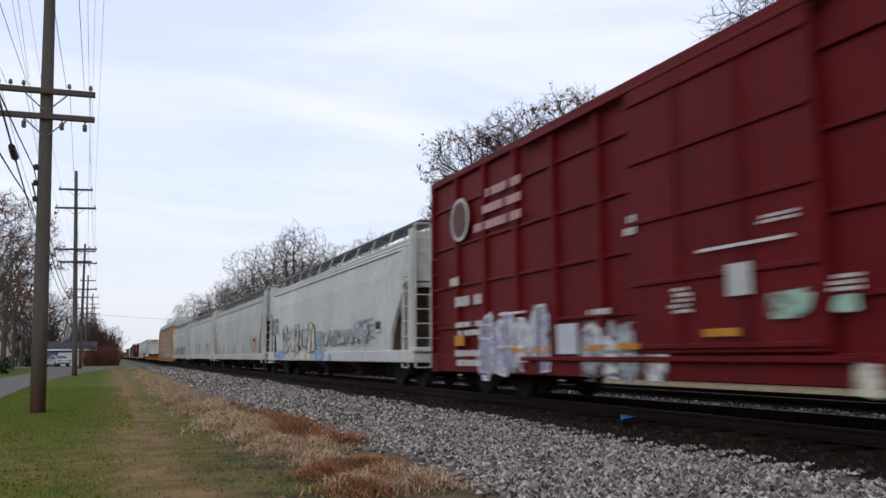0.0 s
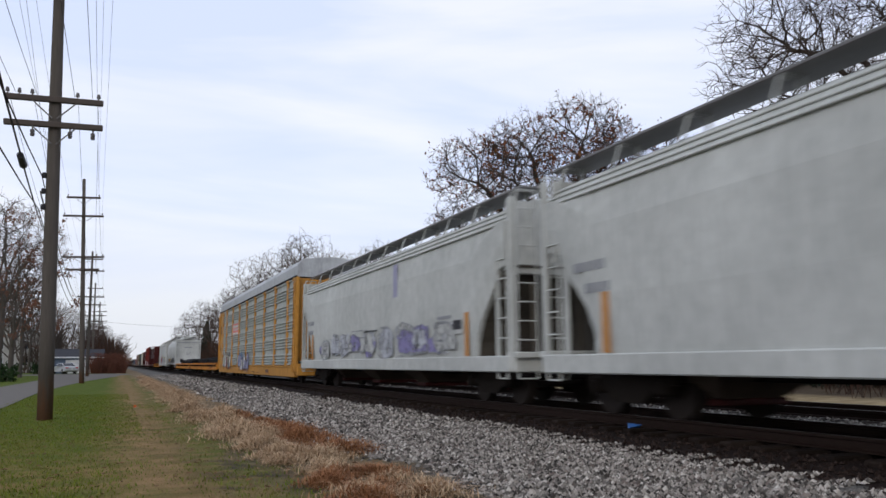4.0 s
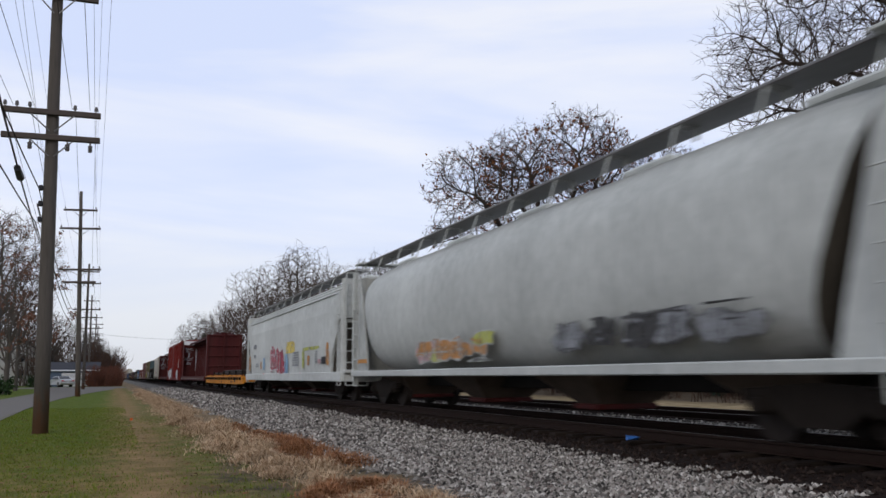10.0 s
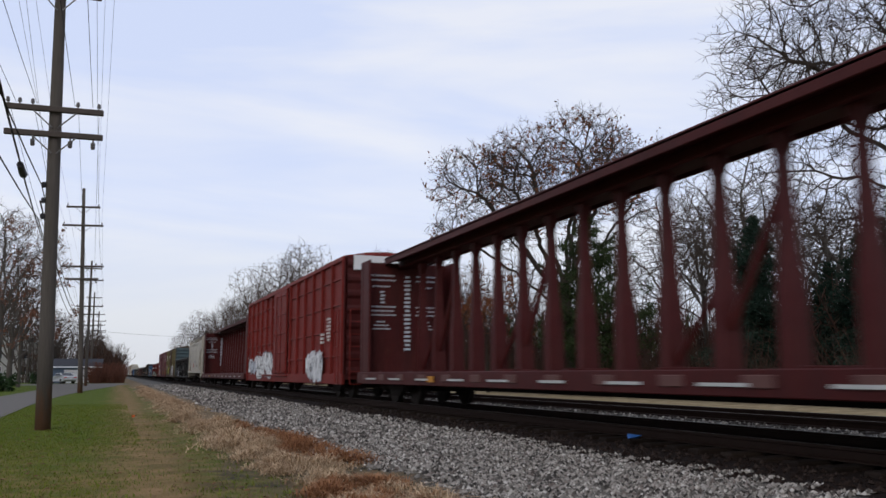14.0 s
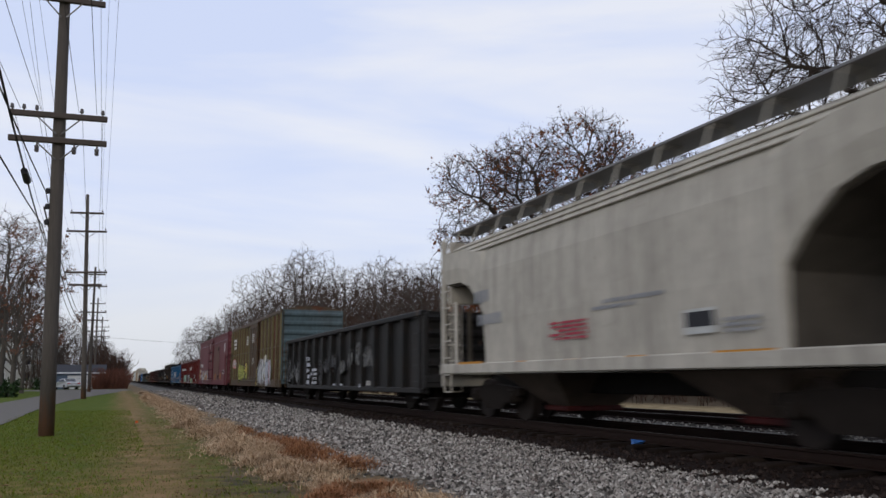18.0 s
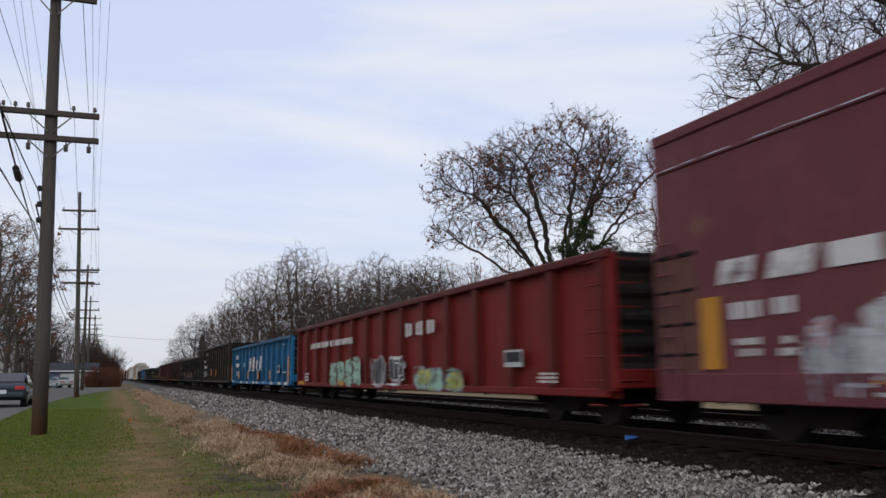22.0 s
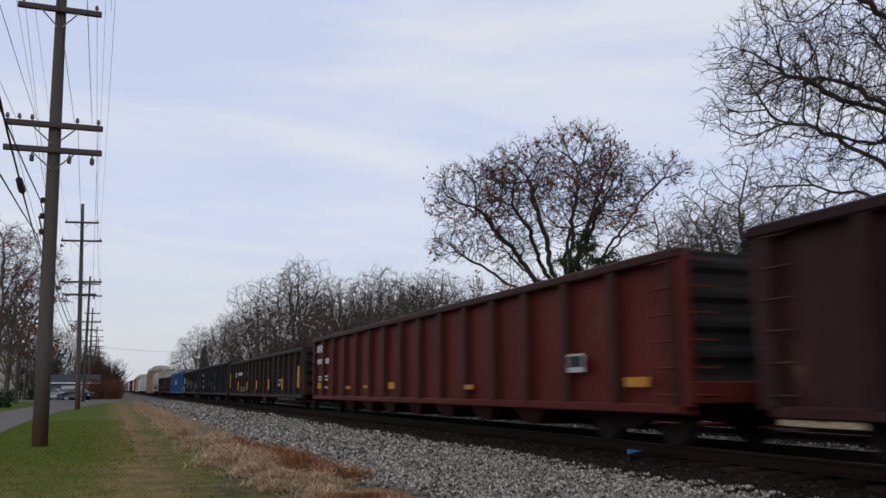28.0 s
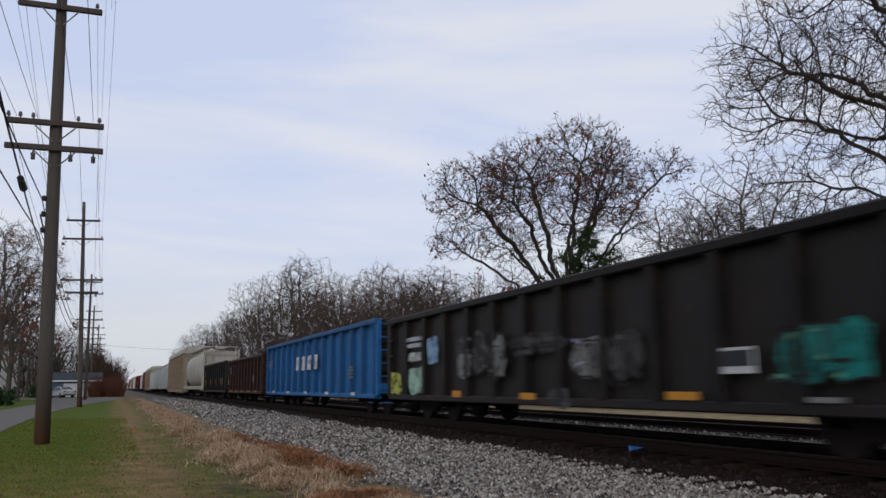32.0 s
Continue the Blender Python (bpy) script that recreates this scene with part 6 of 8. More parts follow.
def hopper(centre, L, mat, label, H=4.15, z0=0.95, slope=2.1, bays=4, ribbed=0, round_end=False, seed=0, cut=CUT, sill=(0.83, 0.32), bay_mat="bay_brown"):
    car = freight("covered_hopper", label, centre)
    h = L / 2
    if round_end:
        rings = drum_body(L - 1.0, H, z0 - 0.1)
        part("hopper_shell", Shape().loft(rings, caps=False), mat, car, "rounded white shell", smooth=True)
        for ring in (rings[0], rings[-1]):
            part("slope_end", Shape().add(ring, [tuple(range(len(ring)))]), "slope_grime_shade", car, "slanted end sheet darkened by dirt and painted-in shade")
    else:
        part("hopper_shell", Shape().loft(hopper_body(L - 0.5, H, z0, slope, cut)), mat, car)
    for sx in (-1, 1):
        part("side_sill", Shape().box((sx * (SX - 0.02), 0, sill[0]), (0.08, L - 0.1, sill[1]), 0.02), mat, car)
    # top edge beads
    for sx in () if round_end else (-1, 1):
        for z in (H - 0.52, H - 0.40, H - 0.28):
            part("top_bead", Shape().box((sx * (SX - 0.03 - (z - H + 0.52) * 0.6), 0, z), (0.05, L - 0.6, 0.035), 0.01), mat, car)
    for k in range(ribbed):
        y = -h + 0.8 + (L - 1.6) * k / max(1, ribbed - 1)
        for sx in (-1, 1):
            part("side_rib", Shape().box((sx * (SX + 0.02), y, 2.55), (0.07, 0.09, 2.6), 0.015), mat, car)
    # ends: end posts, platform, ladders
    for sg in (-1, 1):
        y = sg * (h - 0.1)
        for sx in (-1, 1):
            part("end_post", Shape().box((sx * (SX - 0.08), y, 2.42), (0.12, 0.14, 3.4), 0.02), mat, car)
        if not round_end:
            part("end_sheet", Shape().box((0, sg * (h - 0.34), H * 0.81), (2.9, 0.08, H * 0.36), 0.02), mat, car)
        part("end_platform", Shape().box((0, y, 1.0), (3.0, 0.5, 0.12), 0.02), mat, car)
        part("end_sill", Shape().box((0, y + sg * 0.06, 0.82), (3.0, 0.16, 0.3), 0.02), mat, car)
        ladder(car, -SX + 0.35, sg * (h + 0.02), 0.55, H + 0.1, mat, 0.42, "x")
        ladder(car, -SX + 0.02, sg * (h - 0.42), 0.55, H * 0.7, mat, 0.42, "y")
        if round_end:
            part("end_plate", Shape().box((0, sg * (h - 0.29), 2.42), (2.66, 0.1, 3.1), 0.02), mat, car)
            part("plate_lip", Shape().box((0, sg * (h - 0.22), 3.62), (2.62, 0.05, 0.09), 0.01), "grey_mark", car)
            for sx in (-1, 1):
                wedge = [(y, z) for y, z in ((h - 0.34, 0.92), (h - 1.35, 0.92), (h - 1.2, 1.5), (h - 0.62, 3.5), (h - 0.34, 3.9))]
                part("end_side_sheet", Shape().loft([[(sx * (1.40 - d), sg * y, z) for y, z in wedge] for d in (0.0, 0.06)]), mat, car)
            for x in (-0.75, 0.75):
                part("end_port", Shape().tube((x, sg * (h - 0.25), 1.32), (x, sg * (h - 0.225), 1.32), 0.25, n=18), "black_mark", car, "round dark end opening")
            for x in (-0.35, 0.35, 1.2):
                part("end_rail", Shape().tube((x, sg * (h - 0.15), 3.4), (x, sg * (h - 0.15), 4.4), 0.03, n=5), mat, car)
            part("roof_walk", Shape().box((0, sg * (h - 0.3), H + 0.2), (2.9, 0.6, 0.05), 0.01), mat, car)
            part("end_mark", Shape().box((0, sg * (h - 0.228), 3.0), (0.9, 0.012, 0.1)), "grey_mark", car)
            for k in range(3):
                part("end_mark", Shape().box((0.1, sg * (h - 0.228), 2.4 - 0.16 * k), (0.6, 0.012, 0.05)), "grey_mark", car)
        else:
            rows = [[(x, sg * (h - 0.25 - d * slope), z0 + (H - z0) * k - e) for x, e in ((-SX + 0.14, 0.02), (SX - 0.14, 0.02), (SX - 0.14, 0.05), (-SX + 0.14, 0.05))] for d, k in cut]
            part("slope_sheet", Shape().loft(rows), "slope_grime_shade", car, "slope sheet darkened by dirt and painted-in shade")
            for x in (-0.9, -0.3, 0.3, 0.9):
                part("end_brace", Shape().box((x, sg * (h - 0.28), 1.7), (0.09, 0.09, 1.5), 0.015), "slope_grime_shade", car)
            part("side_brace", Shape().box((-SX + 0.1, sg * (h - 0.75), 0.95 + 0.2 * H), (0.05, 0.16, 0.4 * H), 0.01), mat, car)
    # running boards, their stands and the hatches
    for sx in (-1, 1):
        part("running_board", Shape().box((sx * 0.95, 0, H + 0.20), (0.62, L - 0.1, 0.05), 0.01), "steel", car, "galvanised running board")
    for sx in (-1, 1):
        st = Shape().box((sx * 0.9, 0, H + 0.09), (0.05, 0.05, 0.2)).tube((sx * 0.92, 0, H + 0.17), (sx * 1.24, 0, H + 0.17), 0.015, n=4).tube((sx * 1.24, 0, H + 0.18), (sx * 1.42, 0, H - 0.3), 0.018, n=4).mesh("board_bracket")
        st.materials.append(M[mat])
        for k in range(12):
            part("board_bracket", st, None, car, at=pose(0, -h + 0.5 + (L - 1) * k / 11, 0))
    for k in range(bays + 1):
        part("roof_hatch", Shape().box((0, -h + 1.8 + (L - 3.6) * k / bays, H + 0.12), (0.75, 1.4, 0.18), 0.05), mat, car)
    # outlet gates
    for k in range(bays):
        y = -h + slope + 1.6 + (L - 2 * slope - 3.2) * k / max(1, bays - 1)
        g_ = Shape()
        g_.loft([[(-1.3, y - 1.1, 0.95), (1.3, y - 1.1, 0.95), (1.3, y + 1.1, 0.95), (-1.3, y + 1.1, 0.95)], [(-0.55, y - 0.35, 0.32), (0.55, y - 0.35, 0.32), (0.55, y + 0.35, 0.32), (-0.55, y + 0.35, 0.32)]])
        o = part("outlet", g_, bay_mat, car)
        part("gate", Shape().box((0, y, 0.28), (1.3, 0.8, 0.1), 0.02), "beam_red", o)
    running_gear(car, L, 1.95)
    return car


def autorack(centre, L, label, side="rack_grey", frame_="rack_yellow", H=4.56, top=5.47, sign=True, roof=None):
    car = freight("autorack", label, centre)
    h = L / 2
    for sx in (-1, 1):
        part("side_sill", Shape().box((sx * (SX - 0.1), 0, 0.50), (0.16, L - 0.6, 0.42), 0.02), frame_, car)
        part("deck_edge", Shape().box((sx * (SX - 0.06), 0, 0.745), (0.12, L, 0.07), 0.01), frame_, car)
    spots = [h - 2.0] + [h - 0.92 - 3.05 * k for k in range(1, 9)] + [-h + 0.55]
    bay = 3.05
    pw = Shape().box((0, 0, (0.72 + H) / 2), (0.1, 0.26, H - 0.72), 0.02).box((0, 0, 0.86), (0.12, 0.5, 0.26), 0.02).box((0, 0, H - 0.06), (0.12, 0.62, 0.12), 0.02).mesh("side_post")
    pw.materials.append(M[frame_])
    # side panels: long horizontal flutes
    prof = []
    z = 0.80
    k = 0
    while z < H - 0.1:
        if k % 5 == 4:
            prof += [(0.0, z), (0.0, z + 0.16)]
            z += 0.19
        else:
            prof += [(0.0, z), (0.075, z + 0.02), (0.075, z + 0.07), (0.0, z + 0.095)]
            z += 0.135
        k += 1
    made = {}
    for y0, y1 in zip(spots, spots[1:]):
        a = round((y0 - y1) / 2, 2) - 0.06
        if a not in made:
            ps = Shape()
            ps.loft([[(-p, y, q) for p, q in prof] for y in (-a, a)], closed=False, caps=False)
            ps.loft([[(0.02, y, q) for p, q in prof] for y in (-a, a)], closed=False, caps=False)
            made[a] = ps.mesh("side_panel")
            made[a].materials.append(M[side])
        for sx, rz in ((-1, 0), (1, 180)):
            part("side_panel", made[a], None, car, "fluted galvanised screen panel", at=pose(sx * (SX - 0.06), (y0 + y1) / 2, 0, 0, 0, rz))
    for y in spots:
        for sx in (-1, 1):
            part("side_post", pw, None, car, at=pose(sx * (SX - 0.02), y, 0))
    for sg in (-1, 1):
        y = sg * (h - 0.08)
        e = Shape()
        for j in range(7):
            x = -1.2 + 0.4 * j
            bulge = 0.28 * (1 - (x / 1.5) ** 2)
            e.box((x, sg * (h - 0.35 + bulge), 2.75), (0.41, 0.06, H - 1.0), 0.012)
        part("end_door", e, frame_, car, "yellow segmented end doors")
        for sx in (-1, 1):
            part("corner_post", Shape().box((sx * (SX - 0.05), y - sg * 0.2, (0.5 + H) / 2), (0.16, 0.52, H - 0.5), 0.03), frame_, car)
        if sg > 0:
            part("end_panel", Shape().box((-SX + 0.03, h - 1.5, (0.7 + H) / 2), (0.09, 1.24, H - 0.75), 0.015), frame_, car, "plain yellow end panel")
            part("end_recess", Shape().box((-SX + 0.2, h - 0.68, (0.7 + H) / 2), (0.1, 0.6, H - 0.75), 0.01), "black_iron", car, "dark recess behind the end panel")
            part("grab_iron", Shape().tube((-SX - 0.05, h - 0.1, 1.4), (-SX - 0.05, h - 0.5, 1.4), 0.016, n=5), frame_, car)
        ladder(car, -SX - 0.05, sg * (h - 0.27), 0.5, H - 0.2, frame_, 0.36)
        part("end_sill", Shape().box((0, sg * (h - 0.05), 0.6), (3.0, 0.3, 0.5), 0.03), frame_, car)
    wheel = Shape()
    for j in range(14):
        a0, a1 = 2 * math.pi * j / 14, 2 * math.pi * (j + 1) / 14
        wheel.tube((-0.9 + 0.28 * math.cos(a0), -h - 0.12, 1.25 + 0.28 * math.sin(a0)), (-0.9 + 0.28 * math.cos(a1), -h - 0.12, 1.25 + 0.28 * math.sin(a1)), 0.02, n=5)
    for j in range(3):
        a0 = math.pi * j / 3
        wheel.tube((-0.9 - 0.28 * math.cos(a0), -h - 0.12, 1.25 - 0.28 * math.sin(a0)), (-0.9 + 0.28 * math.cos(a0), -h - 0.12, 1.25 + 0.28 * math.sin(a0)), 0.012, n=4)
    part("brake_wheel", wheel, "black_iron", car, "round hand-brake wheel")
    r = Shape()
    nseg = 14
    cs = [(-SX + 0.03, H + 0.02), (-SX + 0.04, H + 0.50), (-SX + 0.26, H + 0.76), (-0.7, top - 0.06), (0, top), (0.7, top - 0.06), (SX - 0.26, H + 0.76), (SX - 0.04, H + 0.50), (SX - 0.03, H + 0.02)]
    rings = []
    for k in range(nseg + 1):
        y = -h + 0.2 + (L - 0.4) * k / nseg
        for dy, up in ((-0.05, 0), (-0.03, 0.03), (0.03, 0.03), (0.05, 0)):
            if -h < y + dy < h:
                rings.append([(x, y + dy, z + (up if abs(x) < SX - 0.02 else 0)) for x, z in cs])
    r.loft(rings)
    part("roof", r, roof or side, car, "pale ribbed roof sheets")
    for sx in (-1, 1):
        part("roof_rail", Shape().box((sx * (SX - 0.01), 0, H + 0.03), (0.08, L - 0.3, 0.09), 0.01), "end_black", car)
    part("deck", Shape().box((0, 0, 0.72), (2.8, L - 0.6, 0.08)).box((0, 0, 2.4), (2.7, L - 0.9, 0.08)).box((0, 0, 3.8), (2.7, L - 0.9, 0.08)), "black_iron", car)
    if sign:
        part("sign_panel", Shape().box((-SX - 0.0, h - 0.92 - bay * 2.5, 3.05), (0.012, bay - 0.35, 0.75)), "sign_red", car, "faded red sign panel")
        for k in range(3):
            marks(car, -SX - 0.009, h - 0.92 - bay * 2.9, 3.25 - 0.22 * k, 1, "white_mark", bay * 0.8, 0.12, label="pale worn lettering", seed=k)
    running_gear(car, L, 3.2, sill_z=0.62)
    return car


def flatcar(centre, L, label, load="black", seed=0):
    car = freight("flatcar", label, centre)
    h = L / 2
    r = random.Random(seed)
    for sx in (-1, 1):
        s = Shape()
        s.add([(sx * SX, y, z) for y, z in ((-h, 0.86), (h, 0.86), (h, 0.46), (h - 0.5, 0.42), (h - 3.6, 0.40), (-h + 3.6, 0.40), (-h + 0.5, 0.42), (-h, 0.46))] + [(sx * (SX - 0.1), y, z) for y, z in ((-h, 0.86), (h, 0.86), (h, 0.46), (h - 0.5, 0.42), (h - 3.6, 0.40), (-h + 3.6, 0.40), (-h + 0.5, 0.42), (-h, 0.46))],
              [tuple(range(8))[::-1], tuple(range(8, 16))] + [(i, (i + 1) % 8, 8 + (i + 1) % 8, 8 + i) for i in range(8)])
        part("side_sill", s, "flat_yellow", car)
        part("deck_rail", Shape().box((sx * (SX + 0.02), 0, 0.855), (0.12, L, 0.06), 0.012), "flat_yellow", car)
    st = Shape().box((0, 0, 0), (0.12, 0.22, 0.16), 0.02).mesh("stake_pocket")
    st.materials.append(M["truck_iron"])
    for k in range(16):
        part("stake_pocket", st, None, car, at=pose(-SX - 0.05, -h + 0.8 + (L - 1.6) * k / 15, 0.74))
    cap = Shape().box((0, 0, 0), (0.3, 0.55, 0.07), 0.02).mesh("stake_cap")
    cap.materials.append(M["flat_yellow"])
    for k in range(9):
        part("stake_cap", cap, None, car, at=pose(-SX + 0.1, -h + 1.4 + (L - 2.8) * k / 8 + r.uniform(-0.3, 0.3), 0.92))
    dk = Shape()
    nb = int(L / 0.3)
    for k in range(nb):
        dk.box((0, -h + 0.15 + (L - 0.3) * k / (nb - 1), 0.86), (2.95, 0.28, 0.06), 0.008)
    part("deck", dk, "deck_wood", car, "worn plank deck")
    for sg in (-1, 1):
        part("end_sill", Shape().box((0, sg * (h - 0.06), 0.70), (3.1, 0.14, 0.34), 0.02), "flat_yellow", car)
    marks(car, -SX - 0.004, -h + 4.2, 0.72, 2, "black_mark", 1.2, 0.1, seed=seed, label="dark stencilled lettering")
    part("stencil_panel", Shape().box((-SX - 0.004, -h + 3.2, 0.66), (0.006, 0.55, 0.26)), "black_mark", car)
    running_gear(car, L, 2.6, sill_z=0.62)
    if load == "black":
        for f0, f1, hh, wide in ((0.02, 0.40, 0.36, 1.26), (0.41, 0.77, 0.42, 1.26), (0.10, 0.66, 0.52, 0.85)):
            y0, y1 = -h + L * f0, -h + L * f1
            sec = []
            for q in range(25):
                yy = y0 + (y1 - y0) * q / 24
                e_ = 0.9 if q in (0, 24) else 1.0
                zt = 0.9 + hh * e_ + r.uniform(-0.012, 0.012)
                sec.append([(-wide, yy, 0.88), (-wide * e_, yy, zt - 0.05), (-wide + 0.06, yy, zt), (0, yy, zt + 0.015), (wide - 0.06, yy, zt), (wide * e_, yy, zt - 0.05), (wide, yy, 0.88)])
            part("black_load", Shape().loft(sec), "load_black", car, "long load under a black tarpaulin")
        for j in range(7):
            yy = -h + L * (0.06 + 0.115 * j)
            part("strap", Shape().box((-1.28, yy, 1.07), (0.02, 0.07, 0.36), 0.004), "truck_iron", car)
        for j in range(5):
            part("timber", Shape().box((-0.9 + 0.4 * j, -h + L * (0.80 + 0.01 * j), 0.95), (0.16, 3.2, 0.12), 0.01), "deck_wood", car, "loose timber on the deck")
    else:
        for (f0, f1, rows, zz) in ((0.10, 0.56, 3, 0.0), (0.58, 0.74, 2, 0.0), (0.76, 0.92, 2, 0.0)) if load == "rail" else ((0.08, 0.94, 3, 0.0),):
            y0, y1 = -h + L * f0, -h + L * f1
            ld = Shape()
            for q in range(rows):
                for j in range(11):
                    off = r.uniform(-0.35, 0.35)
                    ld.box((-1.15 + 0.23 * j, (y0 + y1) / 2 + off, 0.97 + 0.13 * q), (0.13, y1 - y0 - 0.7, 0.11), 0.02)
            part("stacked_rails", ld, "load_rail", car, "stacked rusty steel lengths")
        for k in range(6):
            yy = -h + L * (0.1 + 0.15 * k)
            for xx in (-1.28, 1.28):
                part("bunk", Shape().box((xx, yy, 1.05), (0.1, 0.14, 0.38), 0.02), "truck_iron", car)
    return car


def centerbeam(centre, L, label, H=4.36, mat="beam_red"):
    car = freight("centerbeam_flatcar", label, centre)
    h = L / 2
    part("deck", Shape().box((0, 0, 0.80), (2.9, L, 0.12), 0.02), mat, car)
    for sx in (-1, 1):
        part("side_sill", Shape().box((sx * (SX - 0.05), 0, 0.72), (0.1, L, 0.34), 0.015), mat, car)
        for k in range(15):
            part("winch_pocket", Shape().box((sx * (SX + 0.012), -h + 0.9 + (L - 1.8) * k / 14, 0.74), (0.03, 0.5, 0.16), 0.01), "beam_red" if sx > 0 else "patch_dark", car)
    top = H + 0.16
    part("top_chord", Shape().box((0, 0, top - 0.05), (1.45, L - 0.3, 0.10), 0.02).box((0, 0, top - 0.2), (0.5, L - 0.3, 0.24), 0.03), mat, car)
    for sx in (-1, 1):
        part("chord_flange", Shape().box((sx * 0.70, 0, top - 0.13), (0.05, L - 0.3, 0.20), 0.012), mat, car)
    # posts widen towards the deck, with a small head plate
    foot = Shape().loft([[(-a, -b_, z), (a, -b_, z), (a, b_, z), (-a, b_, z)] for a, b_, z in ((0.17, 0.13, 0.84), (0.16, 0.125, 1.9), (0.11, 0.09, 2.5), (0.075, 0.065, H - 0.5), (0.10, 0.13, H - 0.3), (0.11, 0.14, H - 0.14))]).mesh("beam_post")
    foot.materials.append(M[mat])
    n, gap = 17, (L - 3.4) / 16
    for k in range(n):
        y = -h + 1.7 + gap * k
        part("beam_post", foot, None, car, at=pose(0, y, 0))
        if k in (1, 5, 10, 14):
            part("diagonal_brace", Shape().tube((0, y, H - 0.9), (0, y + gap * 0.92, 1.5), 0.075, n=6), mat, car)
        if k in (2, 6, 11, 15):
            part("diagonal_brace", Shape().tube((0, y, 2.3), (0, y + gap * 0.92, 1.0), 0.06, n=6), mat, car)
    for k in range(9):
        part("deck_riser", Shape().box((-0.85, -h + 1.6 + (L - 3.2) * k / 8, 0.89), (0.9, 0.14, 0.07), 0.01), mat, car)
    for sg in (-1, 1):
        y = sg * (h - 0.12)
        b = Shape().box((0, y, (0.75 + H) / 2), (2.75, 0.08, H - 0.75), 0.01)
        bh = part("bulkhead", b, mat, car, "tall ribbed steel bulkhead")
        for x in (-1.35, 0.0, 1.35):
            part("bulkhead_rib", Shape().box((x, y + sg * 0.1, (0.75 + H) / 2), (0.16 if x else 0.12, 0.2, H - 0.75), 0.02), mat, bh)
        for k in range(5):
            part("bulkhead_rib", Shape().box((0, y + sg * 0.08, 0.9 + (H - 1.0) * k / 4), (2.7, 0.14, 0.12), 0.02), mat, bh)
        for sx in (-1, 1):
            part("bulkhead_side", Shape().box((sx * 1.38, y - sg * 0.32, (0.75 + H) / 2), (0.08, 0.62, H - 0.75), 0.02), mat, car)
        st = Shape()
        for z, w in ((3.95, 0.9), (3.8, 0.95), (3.6, 0.6), (2.95, 0.95), (2.82, 0.8), (2.69, 0.95), (2.47, 0.3), (2.36, 0.5), (2.25, 0.55)):
            for mid, k in ((-0.8, 1.0), (0.7, 0.7)):
                u = -w * k / 2
                while u < w * k / 2:
                    st.box((mid + u, y - sg * 0.05, z), (0.05, 0.012, 0.05))
                    u += 0.075
        for k in range(4):
            st.box((-0.8 + 0.02 * (k % 2), y - sg * 0.05, 3.42 - 0.11 * k), (0.14, 0.012, 0.06))
        for k in range(18):
            st.box((-0.02, y - sg * 0.25, 3.9 - 0.135 * k), (0.2 if k % 4 else 0.15, 0.012, 0.07))
        part("stencil", st, "g_silver", car, "pale stencilled lettering")
    tape(car, -SX - 0.035, L - 1.0, 0.70, "g_pale", 11, 0.045, 0.9)
    patch((car, h, -SX - 0.035), 6.2, 6.6, 0.64, 0.78, "yellow_mark")
    running_gear(car, L, 2.4, sill_z=0.6)
    return car


def gondola(centre, L, mat, label, H=2.6, z0=0.48, ribs=14, end_ribs=5, seed=0, end_mat=None):
    car = freight("gondola", label, centre)
    h = L / 2
    for sx in (-1, 1):
        part("side_wall", Shape().box((sx * (SX - 0.16), 0, (z0 + H) / 2), (0.05, L - 0.1, H - z0), 0.0), mat, car)
        part("top_chord", Shape().box((sx * (SX - 0.05), 0, H), (0.17, L, 0.15), 0.025), mat + "_rib", car, "dirtier top chord")
        part("side_sill", Shape().box((sx * (SX - 0.06), 0, z0 + 0.08), (0.12, L - 0.3, 0.14), 0.02), mat, car)
    rb = Shape()
    rb.loft([[(0, -0.105, z), (-0.155, -0.085, z), (-0.155, 0.085, z), (0, 0.105, z)] for z in (z0 + 0.14, H - 0.06)])
    rm = rb.mesh("side_rib")
    rm.materials.append(M[mat + "_rib"])
    for k in range(ribs):
        y = -h + 0.25 + (L - 0.5) * k / (ribs - 1)
        part("side_rib", rm, None, car, at=pose(-SX + 0.14, y, 0))
        part("side_rib", rm, None, car, at=pose(SX - 0.14, y, 0, 0, 0, 180))
    for sg in (-1, 1):
        sheet_end(car, sg * (h - 0.04), z0 + 0.2, H + 0.05, end_mat or "end_black", end_ribs, 2.95)
        for sx in (-1, 1):
            part("corner_post", Shape().box((sx * (SX - 0.09), sg * (h - 0.06), (z0 + H) / 2 + 0.05), (0.14, 0.16, H - z0 - 0.1), 0.02), mat, car)
        part("end_sill", Shape().box((0, sg * (h - 0.03), z0 + 0.3), (3.0, 0.16, 0.3), 0.02), mat, car)
        ladder(car, -SX - 0.02, sg * (h - 0.42), z0 - 0.1, H - 0.1, mat, 0.4, stiles=False)
        ladder(car, -SX + 0.3, sg * (h + 0.08), z0 - 0.1, H - 0.1, mat, 0.4, "x", stiles=False)
    part("floor", Shape().box((0, 0, 0.95), (2.7, L - 0.2, 0.1)), "black_iron", car)
    xm = Shape()
    for k in range(9):
        xm.box((0, -h + 2 + (L - 4) * k / 8, 0.78), (2.7, 0.16, 0.26))
    part("cross_member", xm, "black_iron", car)
    running_gear(car, L, 2.1, sill_z=0.68)
    return car


def between(front, back):
    return (front + back) / 2, back - front


MOVING = []
W = -SX - 0.004       # just outside a car's near side
WR = -SX - 0.03       # outside its ribs

